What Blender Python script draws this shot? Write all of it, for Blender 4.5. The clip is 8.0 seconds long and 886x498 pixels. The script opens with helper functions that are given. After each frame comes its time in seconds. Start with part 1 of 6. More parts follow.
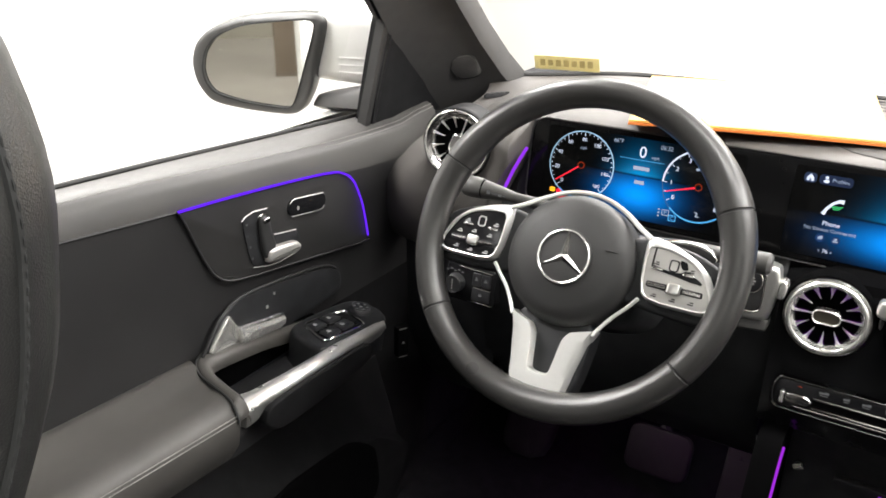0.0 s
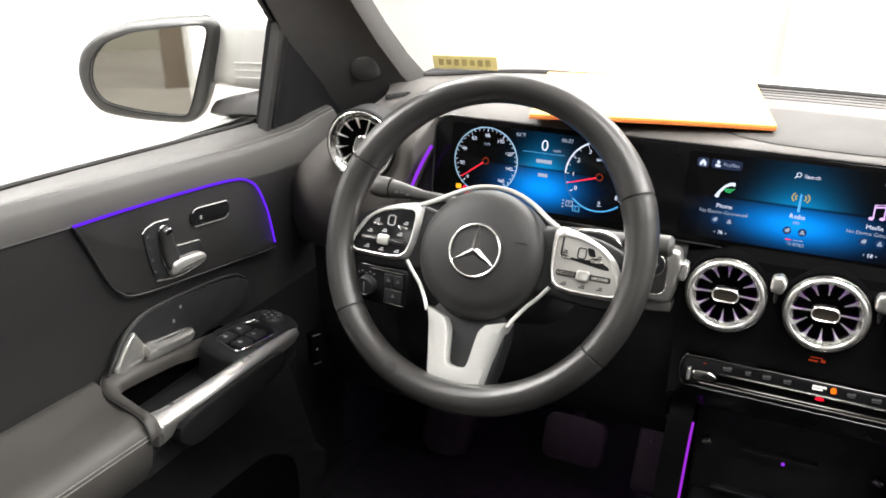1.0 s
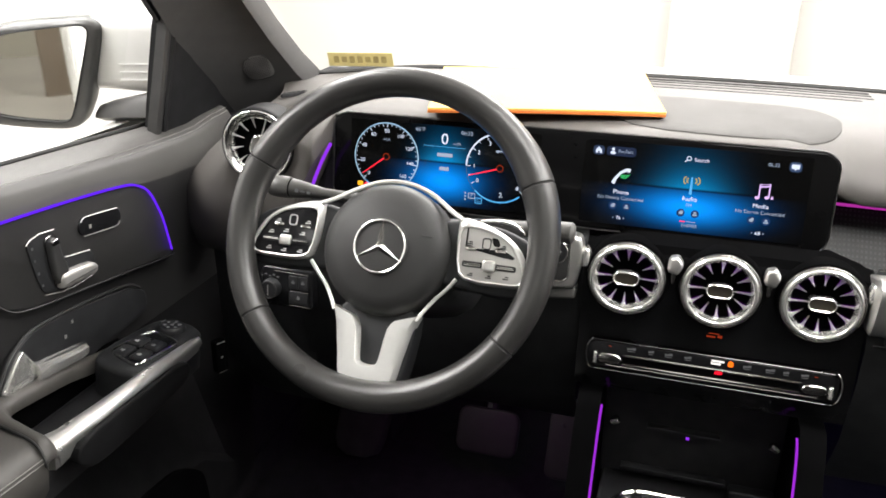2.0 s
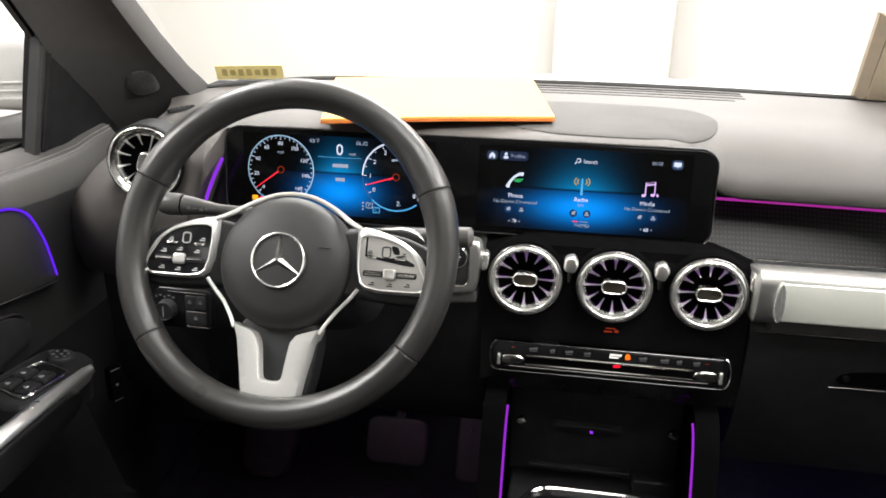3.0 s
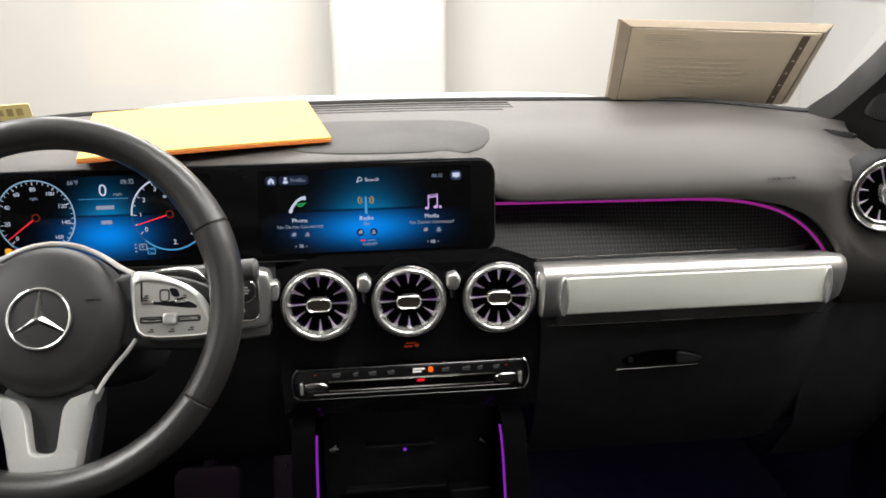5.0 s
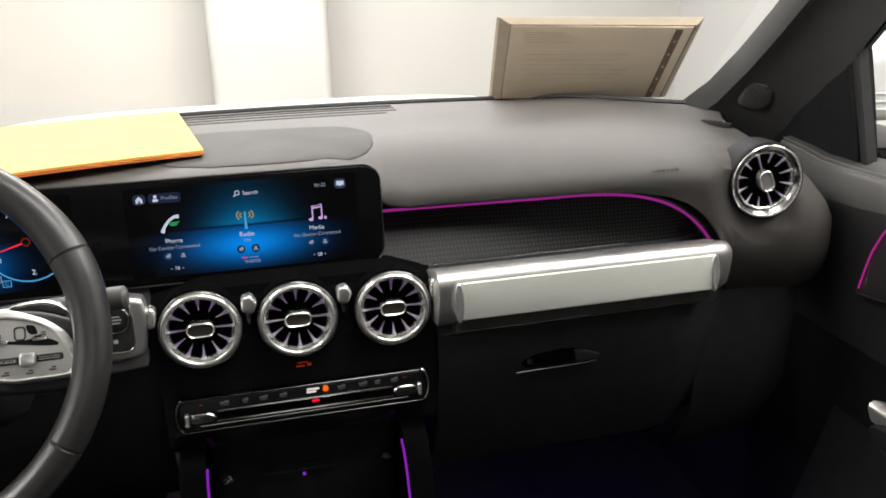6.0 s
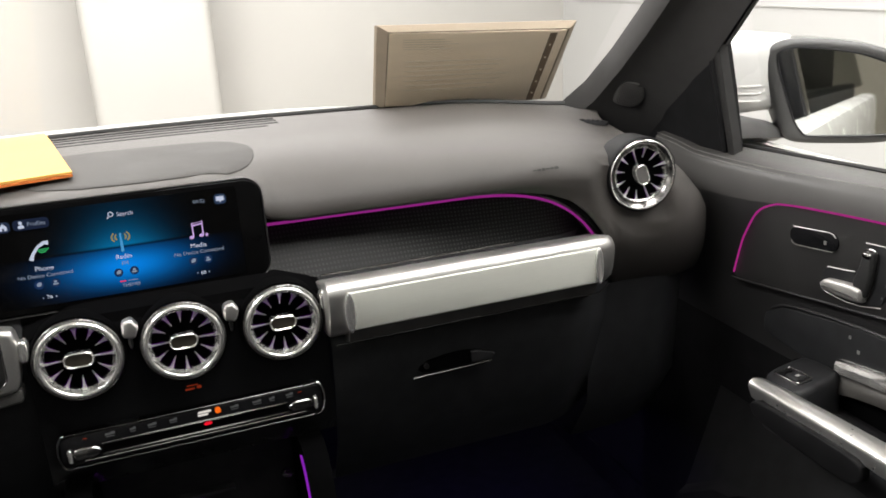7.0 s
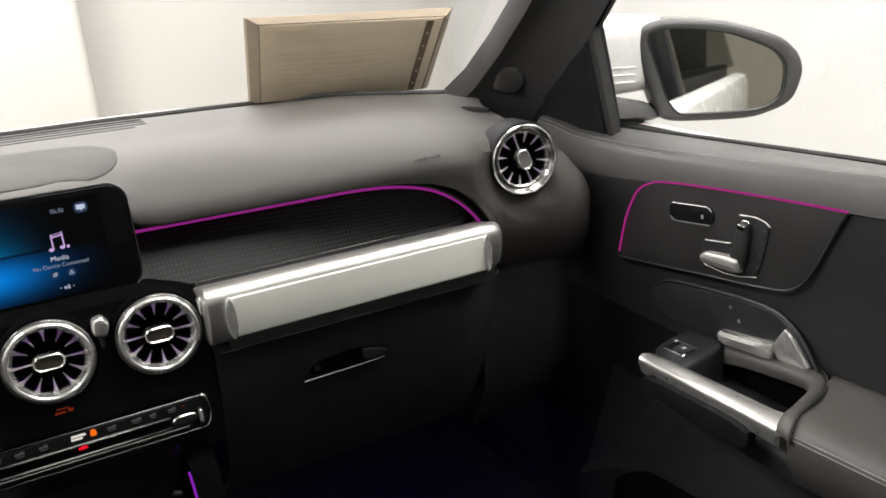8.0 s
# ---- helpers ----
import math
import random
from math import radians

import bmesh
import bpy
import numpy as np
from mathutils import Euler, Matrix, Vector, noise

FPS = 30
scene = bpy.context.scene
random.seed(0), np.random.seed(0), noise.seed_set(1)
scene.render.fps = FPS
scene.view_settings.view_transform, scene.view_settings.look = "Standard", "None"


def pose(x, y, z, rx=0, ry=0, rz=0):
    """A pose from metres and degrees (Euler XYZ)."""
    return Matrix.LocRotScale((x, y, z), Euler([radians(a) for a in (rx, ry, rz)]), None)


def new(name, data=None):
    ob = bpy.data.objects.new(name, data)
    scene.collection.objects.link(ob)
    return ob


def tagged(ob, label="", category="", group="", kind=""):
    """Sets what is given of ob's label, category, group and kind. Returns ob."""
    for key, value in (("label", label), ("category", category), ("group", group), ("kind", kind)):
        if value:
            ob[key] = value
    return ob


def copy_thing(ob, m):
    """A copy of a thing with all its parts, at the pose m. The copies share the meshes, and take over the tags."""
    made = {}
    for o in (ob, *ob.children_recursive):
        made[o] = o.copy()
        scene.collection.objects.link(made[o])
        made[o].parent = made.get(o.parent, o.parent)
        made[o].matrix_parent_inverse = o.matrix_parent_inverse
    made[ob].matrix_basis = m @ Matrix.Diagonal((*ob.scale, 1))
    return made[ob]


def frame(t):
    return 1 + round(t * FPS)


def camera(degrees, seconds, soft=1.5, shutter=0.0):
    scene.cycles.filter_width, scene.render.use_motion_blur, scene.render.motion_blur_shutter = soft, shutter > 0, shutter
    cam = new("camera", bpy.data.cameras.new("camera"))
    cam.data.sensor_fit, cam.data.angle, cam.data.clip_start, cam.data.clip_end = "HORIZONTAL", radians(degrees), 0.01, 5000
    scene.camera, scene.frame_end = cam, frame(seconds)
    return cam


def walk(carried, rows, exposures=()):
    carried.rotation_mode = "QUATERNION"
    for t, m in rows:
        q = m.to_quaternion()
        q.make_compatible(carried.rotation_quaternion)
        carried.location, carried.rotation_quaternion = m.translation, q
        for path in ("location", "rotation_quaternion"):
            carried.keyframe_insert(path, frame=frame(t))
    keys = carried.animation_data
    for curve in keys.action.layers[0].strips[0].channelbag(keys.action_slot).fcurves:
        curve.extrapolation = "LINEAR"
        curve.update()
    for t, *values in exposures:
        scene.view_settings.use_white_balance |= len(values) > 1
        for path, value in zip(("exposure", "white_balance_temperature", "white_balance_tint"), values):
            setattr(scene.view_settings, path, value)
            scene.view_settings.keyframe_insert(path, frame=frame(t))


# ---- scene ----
cam = camera(57.45, 8.0, soft=1.75)
# seconds, eye x y z, yaw, pitch, roll
PATH = [
    (0, -0.0618, -0.8858, 1.2998, 30.98, -22.90, -1.43),
    (0.5, -0.0630, -0.8897, 1.2976, 27.73, -22.60, -1.05),
    (1, -0.0666, -0.8906, 1.2918, 23.72, -22.33, -1.03),
    (1.5, -0.0689, -0.8866, 1.2862, 20.03, -22.46, -1.03),
    (3, -0.0654, -0.8897, 1.2830, 8.98, -21.33, -0.90),
    (3.5, -0.0656, -0.8876, 1.2820, 5.02, -21.37, -0.99),
    (4, -0.0619, -0.8866, 1.2805, 1.32, -20.68, -0.66),
    (4.5, -0.0573, -0.8858, 1.2803, -2.22, -19.88, -0.12),
    (6, -0.0361, -0.8386, 1.2712, -13.55, -19.61, 1.33),
    (6.5, -0.0297, -0.8389, 1.2679, -17.44, -18.97, 1.87),
    (7, -0.0167, -0.8450, 1.2650, -20.62, -19.03, 2.57),
    (7.5, -0.0095, -0.8365, 1.2554, -24.13, -19.40, 3.01),
    (8, 0.0095, -0.8344, 1.2549, -27.91, -19.77, 3.71),
]
walk(
    cam,
    [(t, pose(x, y, z, 0, 0, yaw) @ pose(0, 0, 0, 90 + pitch, 0, 0) @ pose(0, 0, 0, 0, 0, -roll)) for t, x, y, z, yaw, pitch, roll in PATH],
    exposures=[(0, 0.74), (1.7, 0.69), (3.0, 0.51), (3.5, 0.45), (4.0, 0.33), (4.5, 0.12), (5.8, -0.08), (7.0, -0.15), (8.0, -0.13)],
)

# ---- light: unseen lamps added over a white delivery bay, weak fill from the world ----
world = bpy.data.worlds.new("bay_air")
scene.world = world
world.use_nodes = True
world.node_tree.nodes["Background"].inputs[0].default_value = (1, 0.98, 0.95, 1)
world.node_tree.nodes["Background"].inputs[1].default_value = 0.05
# The last lamp is added to brighten the driver's armrest through the roof.
LAMPS = [(0.0, 3.0, 3.4, 1.6, 330), (-2.3, 0.2, 1.2, 3.4, 265), (2.3, 0.2, 1.2, 3.4, 185), (0.0, -4.0, 3.4, 1.4, 55), (0.75, -1.1, 1.2, 1.8, 120)]
for lx, ly, sx, sy, watts in LAMPS:
    ld = bpy.data.lights.new("added_bay_light", "AREA")
    ld.shape, ld.size, ld.size_y, ld.energy, ld.color = "RECTANGLE", sx, sy, watts, (1.0, 0.972, 0.95)
    lo = new("added_bay_light", ld)
    lo.matrix_basis = pose(lx, ly, 3.16)
# ambient lamps under the dashboard, one in each footwell
for lx, watts, tint in ((-0.30, 0.035, (0.75, 0.03, 0.80)), (0.42, 0.26, (0.16, 0.09, 1.0))):
    ld = bpy.data.lights.new("footwell_light", "AREA")
    ld.shape, ld.size, ld.size_y, ld.energy, ld.color = "RECTANGLE", 0.05, 0.02, watts, tint
    lo = new("footwell_light", ld)
    lo.matrix_basis = pose(lx, 0.20, 0.584)


# ---- materials ----
def mat(name, base, rough=0.5, metal=0.0, var=0.25, scale=40.0, bump=0.0, bscale=400.0, spec=0.5, coat=0.0, emit=None, power=0.0, kind="noise", stretch=None, rvar=0.1):
    m = bpy.data.materials.new(name)
    m.use_nodes = True
    nt = m.node_tree
    p = nt.nodes["Principled BSDF"]
    p.inputs["Roughness"].default_value = rough
    p.inputs["Metallic"].default_value = metal
    p.inputs["Specular IOR Level"].default_value = spec
    p.inputs["Coat Weight"].default_value = coat
    tc = nt.nodes.new("ShaderNodeTexCoord")
    src = tc.outputs["Object"]
    if stretch:
        mp = nt.nodes.new("ShaderNodeMapping")
        mp.inputs["Scale"].default_value = stretch
        nt.links.new(src, mp.inputs["Vector"])
        src = mp.outputs["Vector"]
    nz = nt.nodes.new("ShaderNodeTexNoise")
    nz.inputs["Scale"].default_value = scale
    nz.inputs["Detail"].default_value = 5
    nt.links.new(src, nz.inputs["Vector"])
    rp = nt.nodes.new("ShaderNodeValToRGB")
    rp.color_ramp.elements[0].position, rp.color_ramp.elements[1].position = 0.3, 0.7
    rp.color_ramp.elements[0].color = (*[c * (1 - var) for c in base], 1)
    rp.color_ramp.elements[1].color = (*[min(1, c * (1 + var)) for c in base], 1)
    nt.links.new(nz.outputs["Fac"], rp.inputs["Fac"])
    nt.links.new(rp.outputs["Color"], p.inputs["Base Color"])
    mr = nt.nodes.new("ShaderNodeMapRange")
    mr.inputs["To Min"].default_value, mr.inputs["To Max"].default_value = max(0.02, rough - rvar), min(1, rough + rvar)
    nz2 = nt.nodes.new("ShaderNodeTexNoise")
    nz2.inputs["Scale"].default_value = scale * 0.35
    nt.links.new(src, nz2.inputs["Vector"])
    nt.links.new(nz2.outputs["Fac"], mr.inputs["Value"])
    nt.links.new(mr.outputs["Result"], p.inputs["Roughness"])
    if bump:
        bp = nt.nodes.new("ShaderNodeBump")
        bp.inputs["Strength"].default_value = bump
        bp.inputs["Distance"].default_value = 0.0006
        if kind == "grain":
            tx = nt.nodes.new("ShaderNodeTexVoronoi")
            out = tx.outputs["Distance"]
        else:
            tx = nt.nodes.new("ShaderNodeTexNoise")
            out = tx.outputs["Fac"]
        tx.inputs["Scale"].default_value = bscale
        nt.links.new(src, tx.inputs["Vector"])
        nt.links.new(out, bp.inputs["Height"])
        nt.links.new(bp.outputs["Normal"], p.inputs["Normal"])
    if emit:
        p.inputs["Emission Color"].default_value = (*emit, 1)
        p.inputs["Emission Strength"].default_value = power
    return m


DASH = mat("dash_soft_vinyl", (0.0665, 0.0610, 0.0560), 0.58, bump=0.3, bscale=1300, kind="grain", var=0.05, scale=9)
LEATHER = mat("black_leather", (0.027, 0.0265, 0.0262), 0.33, bump=0.2, bscale=1500, kind="grain", var=0.15, scale=15)
RIMSKIN = mat("smooth_wheel_leather", (0.027, 0.0262, 0.0252), 0.33, bump=0.12, bscale=1500, kind="grain", var=0.12, scale=15, spec=0.65)
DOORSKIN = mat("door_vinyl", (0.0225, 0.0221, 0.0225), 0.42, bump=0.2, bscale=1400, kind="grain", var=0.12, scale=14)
# Paler copy of the door vinyl, for the light that falls from the window.
LITSKIN = mat("lit_door_vinyl", (0.052, 0.050, 0.0475), 0.45, bump=0.2, bscale=1400, kind="grain", var=0.10, scale=14)
ARMSKIN = mat("armrest_leather", (0.068, 0.064, 0.060), 0.45, bump=0.2, bscale=1400, kind="grain", var=0.12, scale=14, spec=0.4)
PLASTIC = mat("black_plastic", (0.0195, 0.0200, 0.0215), 0.48, bump=0.15, bscale=1200, spec=0.35)
DARK = mat("dark_plastic", (0.019, 0.019, 0.0205), 0.5, bump=0.2, bscale=900, spec=0.25)
# Near-black; in recesses and under parts it stands in for shade.
SHADEBLACK = mat("shade_black", (0.002, 0.002, 0.0022), 0.85, spec=0.03)
GREYPL = mat("grey_pillar_cloth", (0.038, 0.0368, 0.0358), 0.8, bump=0.15, bscale=1500, spec=0.3, var=0.06, scale=60)
GLOSS = mat("piano_black", (0.0095, 0.0096, 0.0105), 0.12, var=0.1, spec=0.3, rvar=0.02)
COVERGLASS = mat("display_cover_glass", (0.004, 0.004, 0.0042), 0.12, var=0.1, spec=0.14, rvar=0.02)
SILVER = mat("satin_silver", (0.80, 0.795, 0.77), 0.28, metal=0.92, var=0.015, scale=220, rvar=0.015)
BARMETAL = mat("satin_bar_metal", (0.76, 0.75, 0.72), 0.40, metal=0.95, var=0.015, scale=220, rvar=0.01)
SATIN = mat("pale_satin_silver", (0.80, 0.795, 0.77), 0.32, metal=0.6, var=0.015, scale=220, rvar=0.015)
POLISHED = mat("polished_silver", (0.88, 0.87, 0.84), 0.24, metal=0.8, var=0.015, scale=200, rvar=0.02)
RIMCHROME = mat("smoked_chrome", (0.06, 0.06, 0.06), 0.25, metal=1.0, var=0.05)
STALK = mat("stalk_plastic", (0.085, 0.083, 0.080), 0.42, bump=0.2, bscale=900)
FLUSH = mat("post_plastic", (0.009, 0.009, 0.0096), 0.6, bump=0.2, bscale=900, spec=0.14)
BRUSHED = mat("brushed_aluminium", (0.80, 0.81, 0.735), 0.38, metal=0.30, var=0.03, scale=60, bump=0.08, bscale=300, stretch=(1, 40, 40), rvar=0.04)
CHROME = mat("chrome", (0.86, 0.85, 0.83), 0.12, metal=1.0, var=0.03, rvar=0.05)
DARKCHROME = mat("dark_chrome", (0.35, 0.34, 0.33), 0.2, metal=1.0, var=0.1)
SWITCHEDGE = mat("dark_edge_plastic", (0.03, 0.03, 0.03), 0.35)
KNOBFACE = mat("smoked_knob_face", (0.10, 0.088, 0.068), 0.4, metal=0.5, var=0.1)
SWITCHGREY = mat("silver_switch_plastic", (0.42, 0.41, 0.39), 0.4, metal=0.6, var=0.06)
WHITEPAINT = mat("white_car_paint", (0.64, 0.64, 0.62), 0.25, var=0.02, coat=0.25)
MIRROR = mat("mirror_glass", (0.92, 0.93, 0.92), 0.02, metal=1.0, var=0.01, rvar=0.01)
RUBBER = mat("rubber", (0.012, 0.0115, 0.011), 0.65, bump=0.2)
CARPET = mat("black_carpet", (0.016, 0.016, 0.0175), 0.95, bump=1.0, bscale=900, spec=0.2)
WALL = mat("white_wall_paint", (0.425, 0.413, 0.392), 0.7, var=0.03, scale=2, bump=0.2, bscale=60)
SIDEWALL = mat("white_panel_paint", (0.455, 0.453, 0.447), 0.6, var=0.03, scale=2, bump=0.15, bscale=60)
BEIGE = mat("beige_wall_paint", (0.20, 0.185, 0.145), 0.7, var=0.06, scale=2, bump=0.2, bscale=60)
BROWN = mat("brown_post_paint", (0.10, 0.075, 0.05), 0.6, var=0.1, scale=4)
FLOORM = mat("bay_floor_epoxy", (0.30, 0.28, 0.245), 0.4, var=0.08, scale=3, bump=0.2, bscale=40)
# For the box's sides; darker than the face, with their shade painted in.
CARDSHADE = mat("shaded_card", (0.22, 0.175, 0.125), 0.8, var=0.06, scale=8, bump=0.3, bscale=500, stretch=(1, 1, 12))
CARDFACE = mat("card_face", (0.74, 0.62, 0.465), 0.8, var=0.06, scale=6, bump=0.3, bscale=400, stretch=(1, 1, 10))
CARDDARK = mat("brown_print", (0.16, 0.11, 0.07), 0.8, var=0.15)
CARDTEXT = mat("grey_print", (0.52, 0.44, 0.33), 0.8, var=0.1)
ENVELOPE = mat("manila_envelope", (0.70, 0.40, 0.09), 0.75, var=0.05, scale=10, bump=0.2, bscale=600)
ENVEDGE = mat("orange_envelope_fold", (0.60, 0.17, 0.03), 0.75, var=0.08)
TAGM = mat("yellow_label", (0.60, 0.50, 0.21), 0.7, var=0.1, scale=60)
TAGTEXT = mat("label_print", (0.30, 0.23, 0.08), 0.7)
THREAD = mat("grey_thread", (0.25, 0.243, 0.23), 0.7)
DARKTHREAD = mat("dark_thread", (0.02, 0.02, 0.02), 0.8)
PRINT = mat("pale_print", (0.45, 0.45, 0.44), 0.6)

cloth = GREYPL.node_tree.nodes["Principled BSDF"]
cloth.inputs["Sheen Weight"].default_value, cloth.inputs["Sheen Roughness"].default_value = 0.12, 0.5


def glow(name, colour, power):
    m = bpy.data.materials.new(name)
    m.use_nodes = True
    nt = m.node_tree
    nt.nodes.clear()
    o, e = nt.nodes.new("ShaderNodeOutputMaterial"), nt.nodes.new("ShaderNodeEmission")
    e.inputs[0].default_value, e.inputs[1].default_value = (*colour, 1), power
    nt.links.new(e.outputs[0], o.inputs[0])
    return m


BLUE = glow("ambient_light_blue", (0.10, 0.014, 0.70), 1.0)
PURPLE = glow("ambient_light_purple", (0.22, 0.025, 0.62), 0.9)
CONGLOW = glow("console_light_violet", (0.27, 0.02, 0.52), 0.9)
DASHGLOW = glow("ambient_light_violet", (0.29, 0.02, 0.23), 0.85)
VENTGLOW = glow("vent_light_violet", (0.17, 0.03, 0.30), 0.34)
FOOTGLOW = glow("footwell_light_violet", (0.42, 0.02, 0.45), 2.0)
FOOTBLUE = glow("footwell_light_blue", (0.05, 0.03, 0.62), 2.0)
MAGENTA = glow("ambient_light_magenta", (0.38, 0.02, 0.21), 1.0)
LCDWHITE = glow("display_white", (0.72, 0.78, 0.95), 0.8)
LCDGREY = glow("display_grey", (0.42, 0.5, 0.65), 0.6)
LCDRING = glow("display_ring", (0.40, 0.62, 0.85), 0.75)
LCDRED = glow("display_red", (1.0, 0.03, 0.06), 0.9)
LCDDIM = glow("display_dim_blue", (0.10, 0.16, 0.24), 0.5)
LCDBLUE = glow("display_cyan", (0.1, 0.45, 0.9), 0.7)
LCDGREEN = glow("display_green", (0.05, 0.55, 0.16), 0.7)
LCDGOLD = glow("display_gold", (0.5, 0.42, 0.15), 0.6)
LCDAMBER = glow("display_amber", (1.0, 0.42, 0.02), 0.9)
LCDPINK = glow("display_pink", (0.75, 0.5, 0.95), 0.8)
ORANGE = glow("telltale_orange", (1.0, 0.16, 0.01), 1.0)
REDLIT = glow("telltale_red", (0.9, 0.01, 0.03), 0.9)
DIMRED = glow("telltale_dim", (0.25, 0.03, 0.01), 0.6)
DIMLIT = glow("symbol_dim", (0.3, 0.3, 0.3), 0.2)


def thin_glass(name, tint):
    m = bpy.data.materials.new(name)
    m.use_nodes = True
    nt = m.node_tree
    nt.nodes.clear()
    o, mix = nt.nodes.new("ShaderNodeOutputMaterial"), nt.nodes.new("ShaderNodeMixShader")
    tr, gl = nt.nodes.new("ShaderNodeBsdfTransparent"), nt.nodes.new("ShaderNodeBsdfGlossy")
    tr.inputs[0].default_value = (*tint, 1)
    gl.inputs["Roughness"].default_value = 0.02
    mix.inputs[0].default_value = 0.025
    nt.links.new(tr.outputs[0], mix.inputs[1])
    nt.links.new(gl.outputs[0], mix.inputs[2])
    nt.links.new(mix.outputs[0], o.inputs[0])
    return m


GLASS = thin_glass("clear_glass", (0.97, 0.98, 0.97))
TINTED = thin_glass("tinted_glass", (0.30, 0.31, 0.30))
ROOFGLASS = thin_glass("roof_glass", (0.62, 0.63, 0.62))


def mesh_pad():
    """Fine square weave of the passenger insert."""
    m = bpy.data.materials.new("woven_insert")
    m.use_nodes = True
    nt = m.node_tree
    p = nt.nodes["Principled BSDF"]
    tc, mp, ck = nt.nodes.new("ShaderNodeTexCoord"), nt.nodes.new("ShaderNodeMapping"), nt.nodes.new("ShaderNodeTexBrick")
    mp.inputs["Rotation"].default_value = (radians(90), 0, 0)
    ck.offset = 0.0
    ck.inputs["Color1"].default_value = (0.026, 0.0265, 0.026, 1)
    ck.inputs["Color2"].default_value = (0.018, 0.0185, 0.018, 1)
    ck.inputs["Mortar"].default_value = (0.002, 0.002, 0.002, 1)
    ck.inputs["Scale"].default_value = 1.0
    ck.inputs["Brick Width"].default_value = ck.inputs["Row Height"].default_value = 0.0046
    ck.inputs["Mortar Size"].default_value = 0.0013
    nt.links.new(tc.outputs["Object"], mp.inputs["Vector"])
    nt.links.new(mp.outputs["Vector"], ck.inputs["Vector"])
    nt.links.new(ck.outputs["Color"], p.inputs["Base Color"])
    bp = nt.nodes.new("ShaderNodeBump")
    bp.inputs["Distance"].default_value, bp.inputs["Strength"].default_value = 0.0008, 0.8
    bp.invert = True
    nt.links.new(ck.outputs["Fac"], bp.inputs["Height"])
    nt.links.new(bp.outputs["Normal"], p.inputs["Normal"])
    p.inputs["Roughness"].default_value = 0.5
    p.inputs["Specular IOR Level"].default_value = 0.25
    return m


WEAVE = mesh_pad()


def lcd(name, top, low, cx, cz, rx, ztop, zlow, line):
    """A lit display: a dark field, a teal glow over a dark horizon and a blue glow under it."""
    m = bpy.data.materials.new(name)
    m.use_nodes = True
    nt = m.node_tree
    nt.nodes.clear()
    N, L = nt.nodes.new, nt.links.new
    tc, sp = N("ShaderNodeTexCoord"), N("ShaderNodeSeparateXYZ")
    L(tc.outputs["Object"], sp.inputs[0])

    def op(kind, a, b=None, c=None):
        n = N("ShaderNodeMath")
        n.operation = kind
        for i, v in enumerate((a, b, c)):
            if v is None:
                continue
            if isinstance(v, (int, float)):
                n.inputs[i].default_value = v
            else:
                L(v, n.inputs[i])
        return n.outputs[0]

    dx = op("DIVIDE", op("SUBTRACT", sp.outputs["X"], cx), rx)
    gx = op("POWER", 2.718, op("MULTIPLY", op("MULTIPLY", dx, dx), -1.6))
    dz = op("SUBTRACT", sp.outputs["Z"], cz)
    up = op("GREATER_THAN", dz, 0.0)
    a = op("DIVIDE", dz, ztop)
    gt = op("MULTIPLY", op("MULTIPLY", op("POWER", 2.718, op("MULTIPLY", a, -1.3)), up), gx)
    b = op("DIVIDE", dz, zlow)
    b1 = op("SUBTRACT", b, -0.75)
    gl = op("MULTIPLY", op("POWER", 2.718, op("MULTIPLY", op("MULTIPLY", b1, b1), -2.6)), op("SUBTRACT", 1.0, up))
    dk = op("ABSOLUTE", dz)
    ln = op("MINIMUM", 1.0, op("DIVIDE", dk, line))
    lines = op("MULTIPLY", gx, op("ADD", op("MULTIPLY", ln, 0.85), 0.15))
    c1, c2, ad = N("ShaderNodeVectorMath"), N("ShaderNodeVectorMath"), N("ShaderNodeVectorMath")
    c1.operation = c2.operation = "SCALE"
    c1.inputs[0].default_value, c2.inputs[0].default_value = top, low
    L(op("MULTIPLY", lines, gt), c1.inputs["Scale"])
    L(op("MULTIPLY", lines, gl), c2.inputs["Scale"])
    L(c1.outputs[0], ad.inputs[0])
    L(c2.outputs[0], ad.inputs[1])
    p, o = N("ShaderNodeBsdfPrincipled"), N("ShaderNodeOutputMaterial")
    p.inputs["Base Color"].default_value = (0.003, 0.003, 0.003, 1)
    p.inputs["Roughness"].default_value = 0.12
    p.inputs["Specular IOR Level"].default_value = 0.14
    p.inputs["Emission Strength"].default_value = 1.0
    L(ad.outputs[0], p.inputs["Emission Color"])
    L(p.outputs[0], o.inputs[0])
    return m


LCD_RIGHT = lcd("display_field_centre", (0.0, 0.17, 0.40), (0.0, 0.23, 0.80), -0.047, 1.0, 0.064, 0.022, 0.028, 0.0022)
LCD_LEFT = lcd("display_field_driver", (0.0, 0.20, 0.48), (0.0, 0.22, 0.78), -0.345, 1.0035, 0.047, 0.019, 0.031, 0.002)


# ---- geometry helpers ----
SIDE = [1]
ALONG = [0.0]
BASE = {}


def fr(o, u, v):
    """Axes at o: u to its right, v up, the third out of the face."""
    u, v = Vector(u).normalized(), Vector(v).normalized()
    n = u.cross(v)
    return Matrix(((u.x, v.x, n.x, o[0]), (u.y, v.y, n.y, o[1]), (u.z, v.z, n.z, o[2]), (0, 0, 0, 1)))


def face_frame(o, tilt=0.0):
    """Faces the back of the car; tilt: degrees by which its top leans forward."""
    a = radians(tilt)
    return fr(o, (1, 0, 0), (0, math.sin(a), math.cos(a)))


